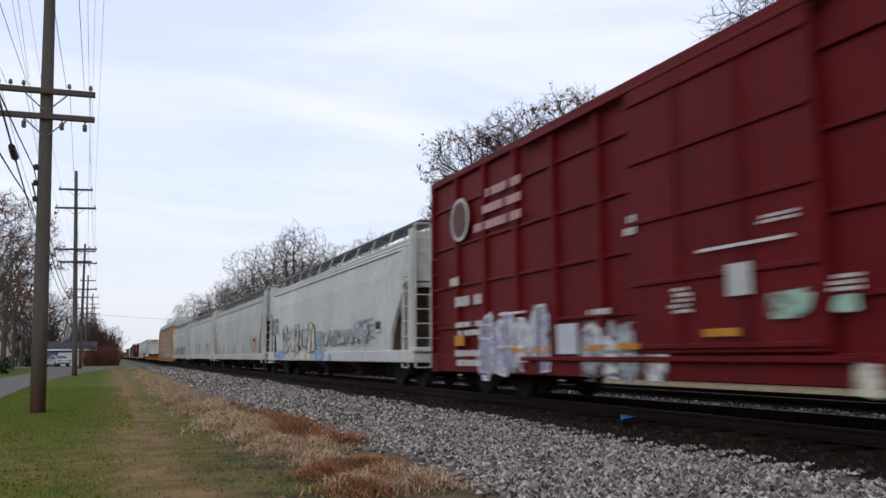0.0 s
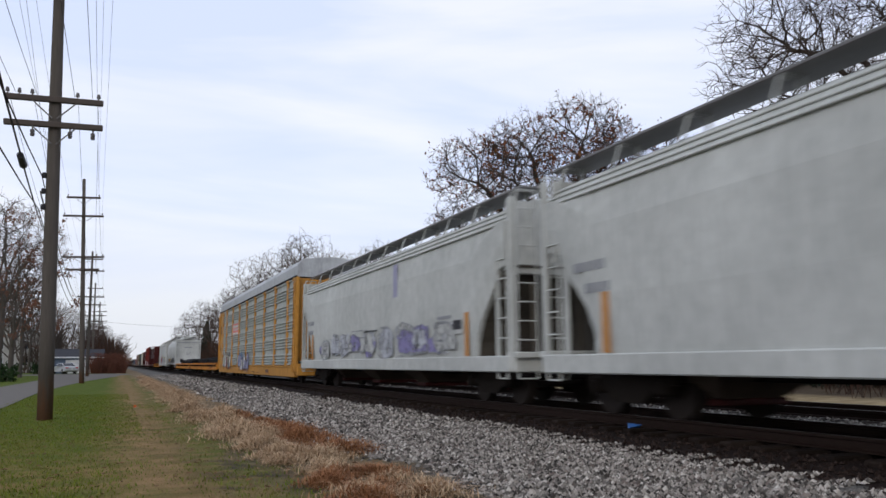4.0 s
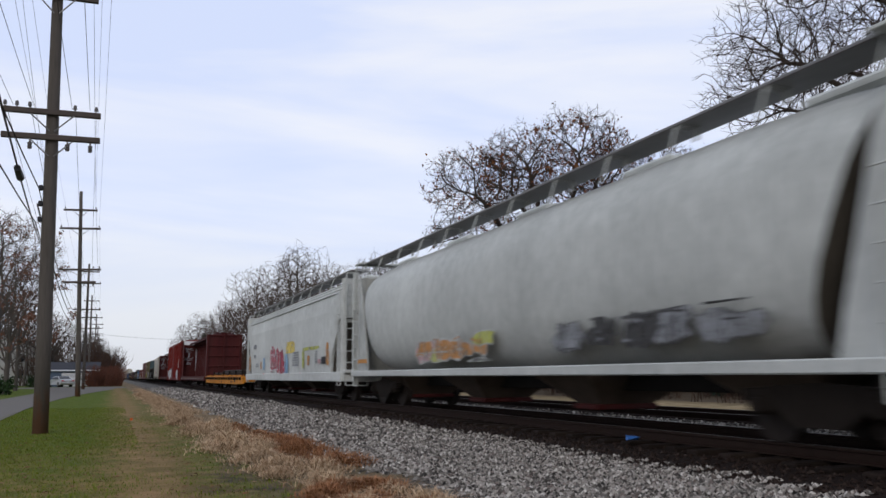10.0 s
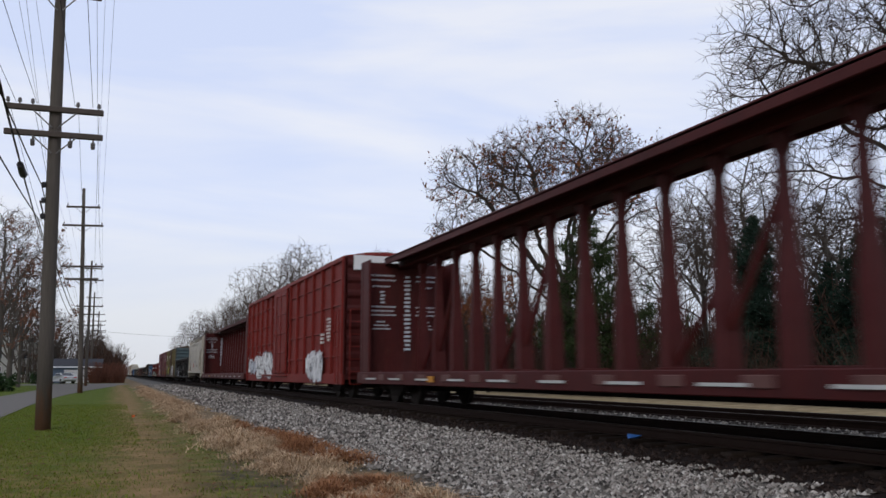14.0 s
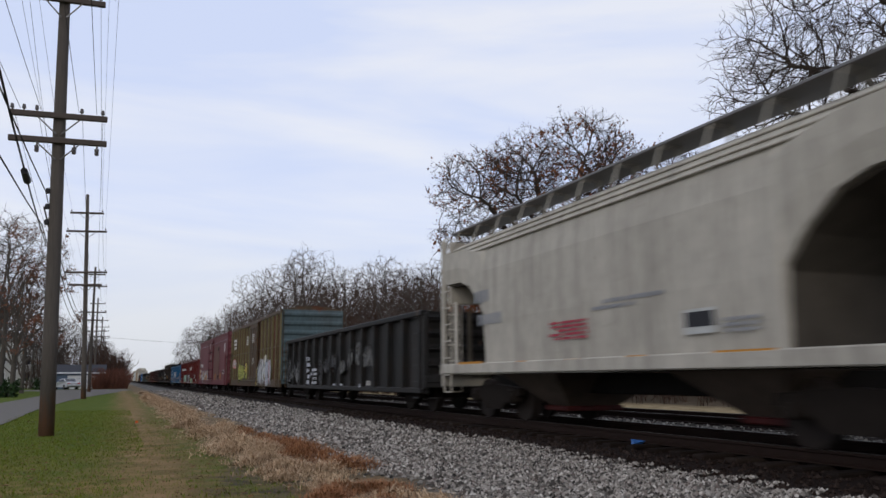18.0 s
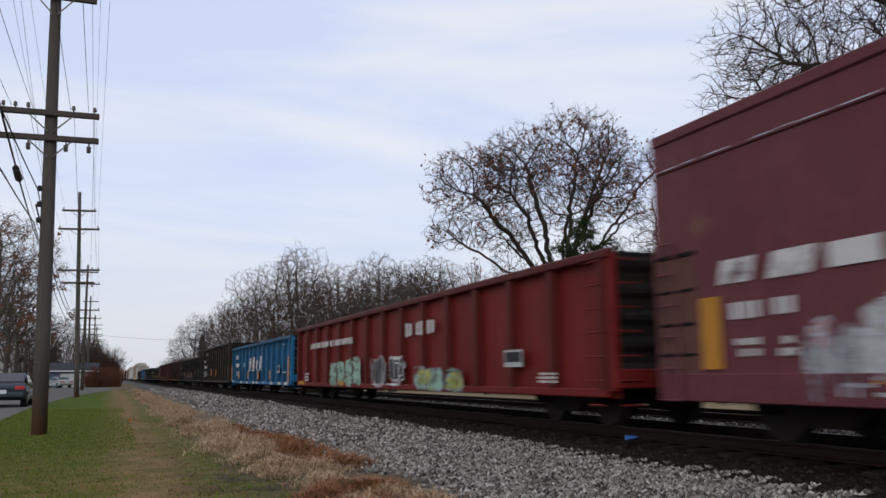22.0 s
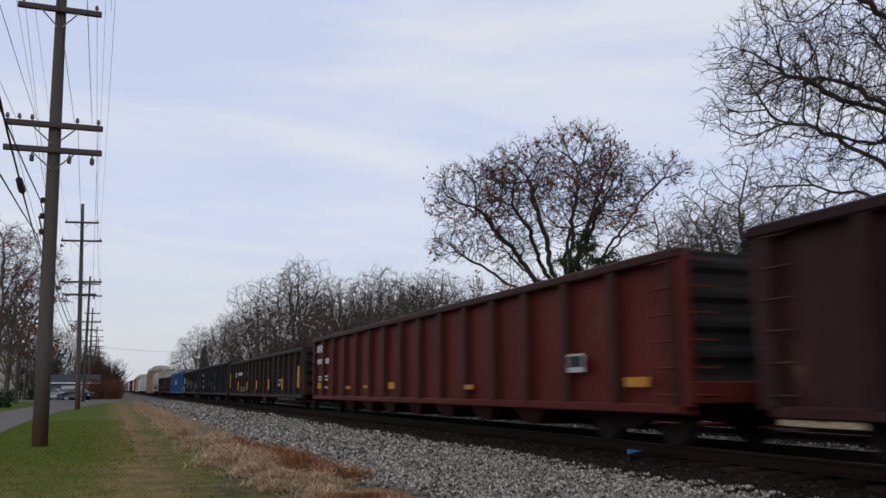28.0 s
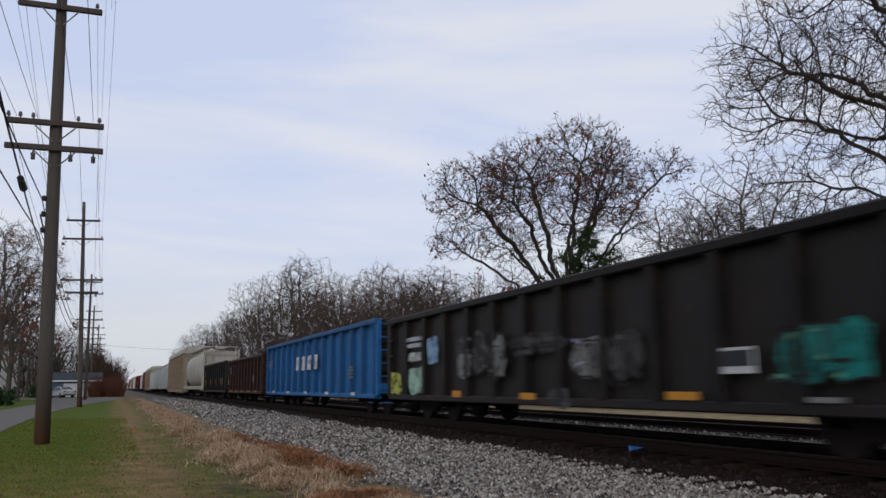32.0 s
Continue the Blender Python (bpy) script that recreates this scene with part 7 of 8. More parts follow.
# 1 red boxcar
c, L = between(0.6, 17.6)
car = boxcar(c, L, 4.95, "box_red", "dark red ribbed boxcar with white stencils and sprayed paint", door=-1.2, door_w=3.4, ribs=12)
MOVING.append((car, c))
h = L / 2
part("emblem", Shape().tube((WR, h - 1.8, 3.8), (WR - 0.01, h - 1.8, 3.8), 0.48, n=24), "g_pale", car, "round pale emblem")
part("emblem", Shape().tube((WR - 0.012, h - 1.8, 3.8), (WR - 0.016, h - 1.8, 3.8), 0.40, n=14), "patch_dark", car, "dark centre of the emblem")
marks(car, WR, h - 4.6, 4.15, 3, "g_pink", 2.2, 0.17, 0.16, seed=1, label="faded pink lettering")
side = (car, L / 2, WR - 0.01)
on_door = (car, L / 2, -SX - 0.125)
stencil(side, 1.23, 1.85, 2.36, 2.56, 1, "white_mark", 201)
stencil(side, 1.22, 2.86, 1.88, 2.12, 1, "white_mark", 202)
stencil(side, 1.39, 2.84, 1.26, 1.56, 2, "white_mark", 203)
stencil(side, 1.38, 2.82, 0.62, 0.96, 2, "white_mark", 204)
patch(side, 1.50, 1.99, 1.05, 1.27, "yellow_mark")
graffiti(side, 2.83, 5.65, 0.40, 1.77, ("g_silver", "g_lilac"), "g_white", 4, 206)
graffiti(side, 6.65, 8.70, 0.40, 1.36, ("g_silver", "g_white"), "grey_mark", 4, 207)
patch(side, 5.85, 6.48, 0.86, 1.36, "g_silver")
patch(side, 4.15, 4.71, 0.89, 1.02, "yellow_mark")
patch(side, 5.01, 5.55, 0.89, 1.01, "yellow_mark")
patch(side, 6.71, 7.32, 0.90, 1.00, "yellow_mark")
patch(on_door, 7.69, 8.22, 0.92, 1.01, "yellow_mark")
patch(on_door, 9.57, 10.18, 1.06, 1.16, "yellow_mark")
stencil(side, 6.74, 7.41, 1.46, 1.56, 1, "white_mark", 214)
stencil(on_door, 8.96, 9.36, 1.38, 1.72, 5, "white_mark", 215)
patch(on_door, 10.03, 10.42, 1.54, 1.93, "g_pale")
stencil(side, 11.41, 11.83, 1.49, 1.67, 3, "white_mark", 217)
patch(on_door, 9.52, 11.05, 2.13, 2.17, "white_mark")
patch(on_door, 10.61, 11.29, 1.24, 1.56, "g_mint", 219)
patch(side, 11.47, 11.79, 1.26, 1.46, "g_mint", 220)
patch(side, 11.65, 11.98, 0.40, 0.76, "g_cream", 221)
stencil(on_door, 7.80, 8.23, 2.56, 2.86, 2, "white_mark", 222)
stencil(on_door, 10.60, 11.15, 2.34, 2.44, 2, "white_mark", 223)

# 2 to 5 grey covered hoppers
for i, (a, b, mat) in enumerate(((19.04, 38.51, "hop_bright"), (40.1, 60.41, "hop_grey"), (61.56, 81.04, "hop_white"), (82.2, 101.09, "hop_white"))):
    c, L = between(a, b)
    car = hopper(c, L, mat, ("pale grey covered hopper with sprayed lettering", "clean pale grey covered hopper", "pale grey covered hopper with a faded sprayed figure", "pale grey covered hopper with violet sprayed paint")[i], slope=1.5)
    MOVING.append((car, c))
    h = L / 2
    marks(car, W, h - 2.2, 2.4, 2, "grey_mark", 1.0, 0.16, 0.2, seed=20 + i, label="dark stencilled lettering")
    marks(car, W, -h + 3.0, 1.9, 4, "grey_mark", 1.1, 0.08, 0.09, seed=30 + i, label="dark stencilled lettering")
    marks(car, W, -2.0, 0.86, 1, "grey_mark", 3.2, 0.06, seed=40 + i, label="dark stencilled lettering")
    data_panel((car, h, W), L - 2.9, L - 2.35, 1.5, 1.85)
    if i:
        for d in (1.98, L - 2.2):
            patch((car, h, W - 0.002), d, d + 0.2, 1.0, 1.95, "amber_mark")
    if i == 0:
        side = (car, h, W - 0.035)
        graffiti(side, 3.36, 9.41, 0.88, 2.14, ("g_cream", "g_cream", "g_pale"), "black_mark", 5, 224)
        patch(side, 4.62, 9.38, 0.70, 1.07, "g_cream", 225)
        patch(side, 1.45, 3.75, 0.74, 1.09, "g_sky", 226)
        patch(side, 9.45, 10.75, 0.67, 1.13, "g_sky", 227)
        patch(side, 11.39, 11.83, 0.69, 0.92, "g_sky", 228)
        graffiti(side, 9.68, 12.80, 1.19, 1.73, ("g_pale", "g_sky", "g_pale"), "grey_mark", 4, 229)
        graffiti(side, 11.59, 14.48, 1.22, 1.71, ("g_pale",), "grey_mark", 6, 230)
        graffiti(side, 14.50, 15.88, 1.15, 1.93, ("g_pale", "g_silver"), "grey_mark", 3, 231)
        stencil(side, 0.60, 2.51, 1.84, 2.54, 3, "grey_mark", 232)
    if i == 1:
        for y in (-7.2, -3.9, -0.5, 2.1, 4.6, 7.0):
            part("sprayed_patch", Shape().box((W, y, 1.25), (0.006, 0.18, 0.5 if y > -4 else 0.9)), "amber_mark", car, "faint amber sprayed mark")
    if i == 2:
        graffiti((car, h, W - 0.004), h - (2.5), h - (-1.5), 0.9, 2.3, ("g_cream",), "grey_mark", 3, 14)
        stencil((car, h, W), h + 2.4, h + 3.4, 2.42, 2.6, 2, "g_lime", 46)
    if i == 3:
        graffiti((car, h, W - 0.004), h - (6.0), h - (-6.5), 0.95, 1.9, ("g_violet", "g_pale", "g_silver"), "grey_mark", 9, 15)
        part("emblem", Shape().box((W, -2.5, 3.1), (0.006, 0.35, 0.9)), "g_lilac", car)

# 6 autorack
c, L = between(102.2, 129.52)
car = autorack(c, L, "yellow-posted autorack with fluted galvanised sides", roof="rack_roof")
MOVING.append((car, c))
side = (car, L / 2, -SX - 0.05)
graffiti(side, 10.51, 14.79, 0.40, 1.59, ("g_sky", "g_white", "g_lilac"), "navy_mark", 4, 233)
graffiti(side, 3.20, 6.74, 0.48, 1.73, ("g_cream", "g_white", "g_sky", "g_cream", "g_red"), "black_mark", 5, 234)
stencil(side, 1.15, 1.75, 3.0, 3.5, 3, "black_mark", 238)
stencil(side, 1.15, 1.65, 1.75, 2.0, 2, "black_mark", 239)
stencil(side, 15.94, 16.81, 0.40, 0.45, 2, "black_mark", 235)
patch(side, 17.56, 18.20, 0.40, 0.44, "patch_dark", 236)
patch(side, 20.22, 21.12, 0.42, 0.59, "patch_dark", 237)

# 7, 8 flatcars; 9, 10 hoppers; 11 flatcar
c, L = between(130.67, 153.76)
MOVING.append((flatcar(c, L, "yellow flatcar loaded with black bundles", "black", 1), c))
c, L = between(154.9, 174.74)
MOVING.append((flatcar(c, L, "yellow flatcar with a black load", "black", 2), c))
c, L = between(176.4, 196.2)
car = hopper(c, L, "hop_white", "white round-sided hopper with two dark end ports", round_end=True, H=4.2, slope=1.2, sill=(0.92, 0.17))
MOVING.append((car, c))
side = (car, L / 2, W - 0.004)
graffiti(side, 12.81, 17.42, 1.22, 1.77, ("grey_mark", "dim_mark", "grey_mark"), "dim_mark", 5, 258)
graffiti(side, 5.77, 10.34, 1.13, 1.76, ("g_pink", "g_lime", "amber_mark"), "g_pale", 4, 259)
patch(side, 0.81, 1.78, 1.23, 1.35, "amber_mark")
c, L = between(197.35, 217.89)
car = hopper(c, L, "hop_bright", "pale grey covered hopper with crimson sprayed lettering", H=4.2, slope=1.4)
MOVING.append((car, c))
side = (car, L / 2, W - 0.004)
graffiti(side, 7.46, 11.00, 0.85, 2.28, ("g_red", "g_crimson"), "g_white", 3, 239)
patch(side, 11.28, 13.12, 1.81, 2.35, "g_yellow", 240)
patch(side, 11.00, 11.79, 0.89, 1.85, "g_sky", 241)
stencil(side, 12.54, 13.86, 1.28, 1.85, 6, "grey_mark", 242)
patch(side, 14.67, 17.53, 1.85, 1.99, "g_lime", 243)
patch(side, 14.56, 14.93, 1.12, 1.91, "g_lime", 244)
patch(side, 15.46, 15.80, 1.26, 1.64, "amber_mark", 245)
stencil(side, 16.67, 17.10, 1.37, 1.79, 5, "grey_mark", 246)
patch(side, 17.77, 18.41, 1.29, 1.55, "black_mark")
patch(side, 18.45, 18.85, 1.24, 2.06, "amber_mark", 248)
patch(side, 17.16, 17.70, 1.31, 1.48, "g_pink", 249)
patch(side, 13.91, 14.44, 0.84, 0.98, "sign_red")
stencil(side, 2.40, 3.42, 2.29, 2.53, 1, "grey_mark", 251)
stencil(side, 2.47, 3.24, 1.81, 2.01, 1, "grey_mark", 252)
stencil(side, 3.20, 4.24, 1.35, 1.52, 2, "grey_mark", 253)
patch(side, 4.69, 5.13, 1.21, 1.60, "amber_mark", 254)
patch(side, 5.50, 6.05, 1.15, 1.81, "g_sky", 255)
patch(side, 1.22, 1.60, 1.18, 2.02, "amber_mark", 256)
patch(side, 5.49, 6.07, 0.88, 1.00, "sign_red")
c, L = between(219.1, 238.63)
MOVING.append((flatcar(c, L, "rust-stained yellow flatcar stacked with steel lengths", "rail", 3), c))

# 12 to 15
c, L = between(240.3, 264.55)
MOVING.append((centerbeam(c, L, "dark red centerbeam flatcar, empty, with tall bulkheads"), c))
c, L = between(266.4, 287.17)
car = boxcar(c, L, 4.84, "box_orange_red", "red ribbed boxcar with pale sprayed blocks", door=0.5, door_w=3.0, ribs=14, cap=True, end_mat="beam_red")
MOVING.append((car, c))
side = (car, L / 2, WR - 0.01)
graffiti(side, 15.76, 18.58, 0.42, 1.75, ("g_white", "g_white"), "g_silver", 2, 261)
stencil(side, 18.72, 19.33, 1.99, 2.82, 7, "white_mark", 262)
stencil(side, 17.75, 18.41, 1.93, 2.31, 3, "white_mark", 263)
graffiti(side, 0.6, 8.2, 0.57, 2.06, ("g_white", "g_silver"), "grey_mark", 3, 264)
c, L = between(288.3, 312.67)
MOVING.append((centerbeam(c, L, "dark red centerbeam flatcar, empty, with stencilled bulkheads"), c))
c, L = between(313.8, 326.82)
car = hopper(c, L, "hop_tan", "short cream two-bay covered hopper with orange reflectors", H=4.1, bays=2, slope=2.2, z0=1.15, cut=ROUND_CUT, sill=(1.07, 0.22))
MOVING.append((car, c))
side = (car, L / 2, W - 0.004)
stencil(side, 1.81, 2.73, 2.43, 2.69, 1, "grey_mark", 265)
stencil(side, 1.80, 3.28, 1.94, 2.19, 1, "grey_mark", 266)
stencil(side, 5.21, 6.46, 1.50, 1.82, 5, "g_red", 267)
stencil(side, 6.59, 8.45, 2.01, 2.08, 1, "grey_mark", 268)
stencil(side, 6.58, 7.75, 1.92, 1.98, 1, "grey_mark", 269)
data_panel(side, 8.87, 9.50, 1.42, 1.75)
stencil(side, 9.53, 10.25, 1.41, 1.60, 3, "grey_mark", 271)
patch(side, 1.11, 2.39, 1.04, 1.21, "yellow_mark")
patch(side, 3.94, 4.35, 1.08, 1.18, "yellow_mark")
patch(side, 5.73, 6.18, 1.08, 1.17, "yellow_mark")
patch(side, 7.52, 7.99, 1.07, 1.18, "yellow_mark")
patch(side, 9.42, 10.47, 1.07, 1.19, "yellow_mark")

# 16 to 21
c, L = between(328.0, 345.44)
car = gondola(c, L, "gon_black", "black ribbed gondola covered in chalk-grey scrawls", 2.5, ribs=14)
MOVING.append((car, c))
side = (car, L / 2, WR + 0.02)
graffiti(side, 10.32, 11.12, 1.14, 1.88, ("chalk",), "gon_black", 1, 277)
graffiti(side, 11.41, 11.89, 1.20, 2.10, ("chalk",), "gon_black", 1, 278)
graffiti(side, 12.24, 13.26, 1.15, 1.89, ("chalk",), "gon_black", 2, 279)
graffiti(side, 9.32, 10.09, 1.03, 1.50, ("chalk",), "gon_black", 1, 280)
graffiti(side, 7.20, 9.09, 1.09, 1.72, ("dim_mark",), "gon_black", 2, 281)
graffiti(side, 6.12, 6.91, 0.53, 1.70, ("chalk", "dim_mark"), "gon_black", 1, 282)
stencil(side, 4.97, 5.95, 0.67, 1.27, 4, "g_silver", 283)
stencil(side, 4.17, 4.81, 0.66, 1.74, 5, "g_silver", 284)
graffiti(side, 0.33, 2.94, 0.60, 1.75, ("dim_mark", "chalk"), "gon_black", 3, 285)
stencil(side, 8.35, 8.93, 0.64, 0.70, 1, "g_silver", 286)
stencil(side, 9.46, 9.82, 0.64, 0.70, 1, "g_silver", 287)
stencil(side, 11.67, 11.98, 0.60, 0.70, 2, "g_silver", 288)
stencil(side, 12.54, 13.04, 0.67, 0.80, 3, "white_mark", 289)
c, L = between(347.1, 364.87)
car = boxcar(c, L, 4.15, "box_rust", "old rust-streaked boxcar with pale sprayed lettering", door=-1.0, door_w=2.6, ribs=16, end_mat="box_teal", bands=1, post_mat="box_post")
MOVING.append((car, c))
h = L / 2
for k in range(16):
    y = -h + 0.12 + (L - 0.24) * (k + 0.5) / 16
    if abs(y + 1.0) > 1.5:
        part("side_sheet", Shape().box((-SX + 0.075, y, 2.35), (0.02, L / 16 - 0.18, 3.2), 0.004), "rust_panel", car, "rust-streaked side sheet")
side = (car, L / 2, WR - 0.015)
on_door = (car, L / 2, -SX - 0.125)
graffiti(side, 11.82, 15.49, 0.47, 2.00, ("g_pale", "g_silver", "g_sky", "g_pale", "g_cream", "g_pink"), "g_silver", 7, 290)
graffiti(side, 11.02, 11.84, 0.50, 1.59, ("g_yellow", "g_cream"), "black_mark", 2, 291)
graffiti(side, 4.21, 7.66, 0.67, 1.87, ("g_lime", "g_lime", "g_yellow"), "black_mark", 4, 292)
graffiti(side, 1.33, 3.08, 1.49, 2.15, ("g_pale",), "sign_red", 2, 293)
stencil(side, 1.65, 2.96, 2.76, 3.42, 3, "white_mark", 294)
stencil(side, 7.25, 7.92, 2.86, 3.37, 5, "white_mark", 295)
stencil(on_door, 9.92, 10.63, 2.88, 3.38, 5, "white_mark", 296)
stencil(on_door, 10.02, 10.54, 1.71, 2.03, 3, "white_mark", 297)
patch(side, 13.70, 14.29, 1.77, 2.10, "g_cream", 298)
c, L = between(367.2, 387.54)
car = boxcar(c, L, 4.2, "box_maroon", "smooth faded maroon boxcar with a white disc", door=0.2, door_w=3.0, smooth_side=True)
MOVING.append((car, c))
h = L / 2
part("side_panel", Shape().box((-SX + 0.055, h - 13.8, 2.08), (0.09, 3.5, 2.68), 0.01), "box_brown", car, "faded brown replaced side panel")
disc = part("emblem", Shape().tube((W + 0.02, -h + 1.5, 3.16), (W + 0.008, -h + 1.5, 3.16), 0.315, n=26), "white_mark", car, "white disc emblem")
part("emblem_bar", Shape().box((W + 0.004, -h + 1.5, 3.16), (0.006, 0.6, 0.035)), "box_maroon", disc, "thin dark line across the disc")
side = (car, L / 2, W + 0.012)
on_door = (car, L / 2, -SX - 0.125)
stencil(on_door, 9.92, 10.61, 3.32, 3.78, 4, "white_mark", 299)
stencil(on_door, 10.48, 11.05, 2.51, 2.81, 2, "white_mark", 300)
graffiti(side, 3.41, 8.11, 0.51, 1.69, ("g_silver", "g_pale", "amber_mark"), "g_pale", 4, 301)
patch(side, 13.21, 13.50, 0.87, 1.34, "yellow_mark")
patch(side, 16.58, 16.89, 0.87, 1.33, "yellow_mark")
patch(side, 19.60, 19.83, 0.89, 1.82, "yellow_mark")
data_panel(side, 17.95, 18.52, 1.28, 1.56)
stencil(side, 18.81, 19.33, 1.27, 1.58, 4, "g_silver", 306)
block_letter(side, 1.20, 1.84, 1.95, 2.25)
block_letter(side, 2.02, 2.75, 1.94, 2.25)
patch(side, 2.94, 3.59, 1.96, 2.23, "white_mark")
stencil(side, 1.40, 1.90, 1.49, 1.72, 1, "white_mark", 310)
stencil(side, 2.06, 2.58, 1.50, 1.73, 1, "white_mark", 311)
patch(side, 0.88, 1.23, 0.90, 1.81, "yellow_mark")
stencil(side, 1.46, 1.86, 1.05, 1.27, 2, "white_mark", 313)
stencil(side, 2.14, 2.43, 1.04, 1.27, 2, "white_mark", 314)
graffiti(side, 2.55, 3.75, 0.50, 1.45, ("g_pink", "g_pale"), "g_silver", 3, 315)
c, L = between(388.7, 411.2)
car = gondola(c, L, "gon_red", "red ribbed gondola with white lettering and green sprayed blocks", 2.72, ribs=15)
MOVING.append((car, c))
side = (car, L / 2, WR + 0.015)
letters(side, 2.41, 5.31, 1.88, 2.08, 9, 316)
letters(side, 5.42, 8.35, 1.88, 2.08, 9, 317)
patch(side, 5.50, 6.40, 0.52, 1.34, "g_mint", 318)
patch(side, 6.49, 7.37, 0.54, 1.35, "g_mint", 319)
patch(side, 7.48, 8.32, 0.54, 1.43, "g_mint", 320)
patch(side, 8.33, 9.23, 0.58, 1.42, "g_mint", 321)
patch(side, 0.50, 1.60, 0.55, 0.69, "yellow_mark")
patch(side, 6.63, 7.34, 0.57, 0.69, "yellow_mark")
stencil(side, 1.52, 2.27, 0.69, 0.99, 3, "white_mark", 324)
stencil(side, 12.79, 15.50, 1.84, 2.19, 1, "white_mark", 325)
data_panel(side, 18.91, 19.65, 1.00, 1.32)
stencil(side, 20.16, 20.87, 0.71, 0.89, 3, "white_mark", 327)
graffiti(side, 13.86, 16.86, 0.47, 1.08, ("g_lime", "g_mint"), "grey_mark", 3, 328)
graffiti(side, 10.30, 13.11, 0.53, 1.42, ("dim_mark",), "g_white", 2, 329)
c, L = between(412.4, 430.28)
car = gondola(c, L, "gon_blue", "blue ribbed gondola with large white letters", 2.55, ribs=14, end_mat="end_black")
MOVING.append((car, c))
side = (car, L / 2, WR + 0.015)
block_letter(side, 6.88, 7.70, 1.29, 1.88)
block_letter(side, 7.91, 8.76, 1.27, 1.90)
block_letter(side, 9.15, 9.64, 1.28, 1.73)
block_letter(side, 10.11, 10.84, 1.28, 1.89)
patch(side, 6.86, 7.67, 1.19, 1.24, "white_mark")
patch(side, 7.87, 8.73, 1.19, 1.24, "white_mark")
patch(side, 9.12, 9.62, 1.21, 1.25, "white_mark")
patch(side, 10.07, 10.80, 1.21, 1.24, "white_mark")
stencil(side, 1.91, 2.70, 1.89, 2.14, 1, "white_mark", 338)
stencil(side, 1.96, 3.13, 1.43, 1.67, 1, "white_mark", 339)
stencil(side, 2.18, 3.11, 0.91, 1.19, 3, "g_silver", 340)
stencil(side, 4.60, 5.44, 1.45, 1.65, 2, "g_sky", 341)
patch(side, 0.04, 0.28, 0.65, 1.56, "amber_mark")
patch(side, 3.11, 3.37, 0.79, 1.21, "amber_mark")
patch(side, 6.45, 6.75, 0.76, 1.21, "amber_mark")
patch(side, 9.70, 10.04, 0.73, 1.19, "amber_mark")
patch(side, 0.62, 1.12, 0.57, 0.67, "g_cream")
patch(side, 3.76, 4.42, 0.49, 0.62, "g_cream")
patch(side, 5.94, 6.56, 0.49, 0.61, "g_cream")
patch(side, 8.11, 8.72, 0.50, 0.62, "g_cream")
patch(side, 9.19, 9.80, 0.52, 0.62, "g_cream")
patch(side, 11.31, 11.51, 0.53, 0.64, "g_cream")
patch(side, 13.0, 13.3, 0.74, 1.2, "amber_mark")
patch(side, 17.35, 17.65, 0.62, 1.72, "amber_mark")
data_panel(side, 15.0, 15.55, 1.02, 1.36)
stencil(side, 16.3, 17.0, 1.02, 1.08, 1, "white_mark", 501)
stencil(side, 16.1, 16.6, 2.22, 2.3, 1, "g_sky", 502)
for d in (13.3, 15.2, 16.7):
    patch(side, d, d + 0.6, 0.5, 0.62, "g_cream")
c, L = between(431.9, 447.85)
car = gondola(c, L, "gon_brown", "tall dark brown ribbed gondola with amber strips", 3.05, ribs=13)
MOVING.append((car, c))
for sx in (-1, 1):
    part("lower_sheet", Shape().box((sx * (SX - 0.128), 0, 1.12), (0.02, L - 0.3, 0.98)), "gon_olive", car, "lower side sheet repainted grey-green")
side = (car, L / 2, WR + 0.02)
stencil(side, 2.54, 3.50, 2.54, 2.75, 2, "white_mark", 401)
stencil(side, 1.35, 2.21, 1.99, 2.21, 1, "white_mark", 402)
stencil(side, 1.56, 2.30, 1.55, 1.78, 1, "white_mark", 403)
stencil(side, 2.61, 3.58, 1.54, 1.75, 1, "white_mark", 404)
stencil(side, 1.54, 2.39, 0.90, 1.28, 3, "g_silver", 405)
stencil(side, 2.69, 3.34, 1.01, 1.30, 2, "g_silver", 406)
patch(side, 6.18, 6.53, 0.99, 1.47, "yellow_mark")
patch(side, 9.10, 9.45, 0.96, 1.42, "yellow_mark")

# 22 to 30
ROW = [
    (449.0, 470.69, "gon_dark", 2.6, "dark rusty ribbed gondola with amber strips", 17, "yellow_mark"),
    (471.85, 489.82, "gon_maroon", 2.68, "dark maroon ribbed gondola", 14, "yellow_mark"),
    (491.1, 512.74, "gon_rust", 2.67, "rust-red ribbed gondola with orange strips", 16, "yellow_mark"),
    (514.3, 535.95, "gon_brown", 2.46, "sooty dark brown ribbed gondola with amber strips", 18, "yellow_mark"),
    (537.1, 554.71, "gon_slate", 2.62, "dark slate gondola with pale chalk scrawls", 15, "amber_mark"),
    (555.9, 573.39, "gon_dark", 2.6, "black gondola with turquoise sprayed paint", 14, "yellow_mark"),
    (574.4, 592.74, "gon_bright_blue", 2.75, "bright blue ribbed gondola with white letters", 15, "white_mark"),
    (593.9, 607.3, "gon_maroon", 2.5, "dark red gondola with plain ribbed sides", 12, "yellow_mark"),
    (608.5, 623.0, "gon_dark", 2.6, "black ribbed gondola with amber strips", 12, "amber_mark"),
]
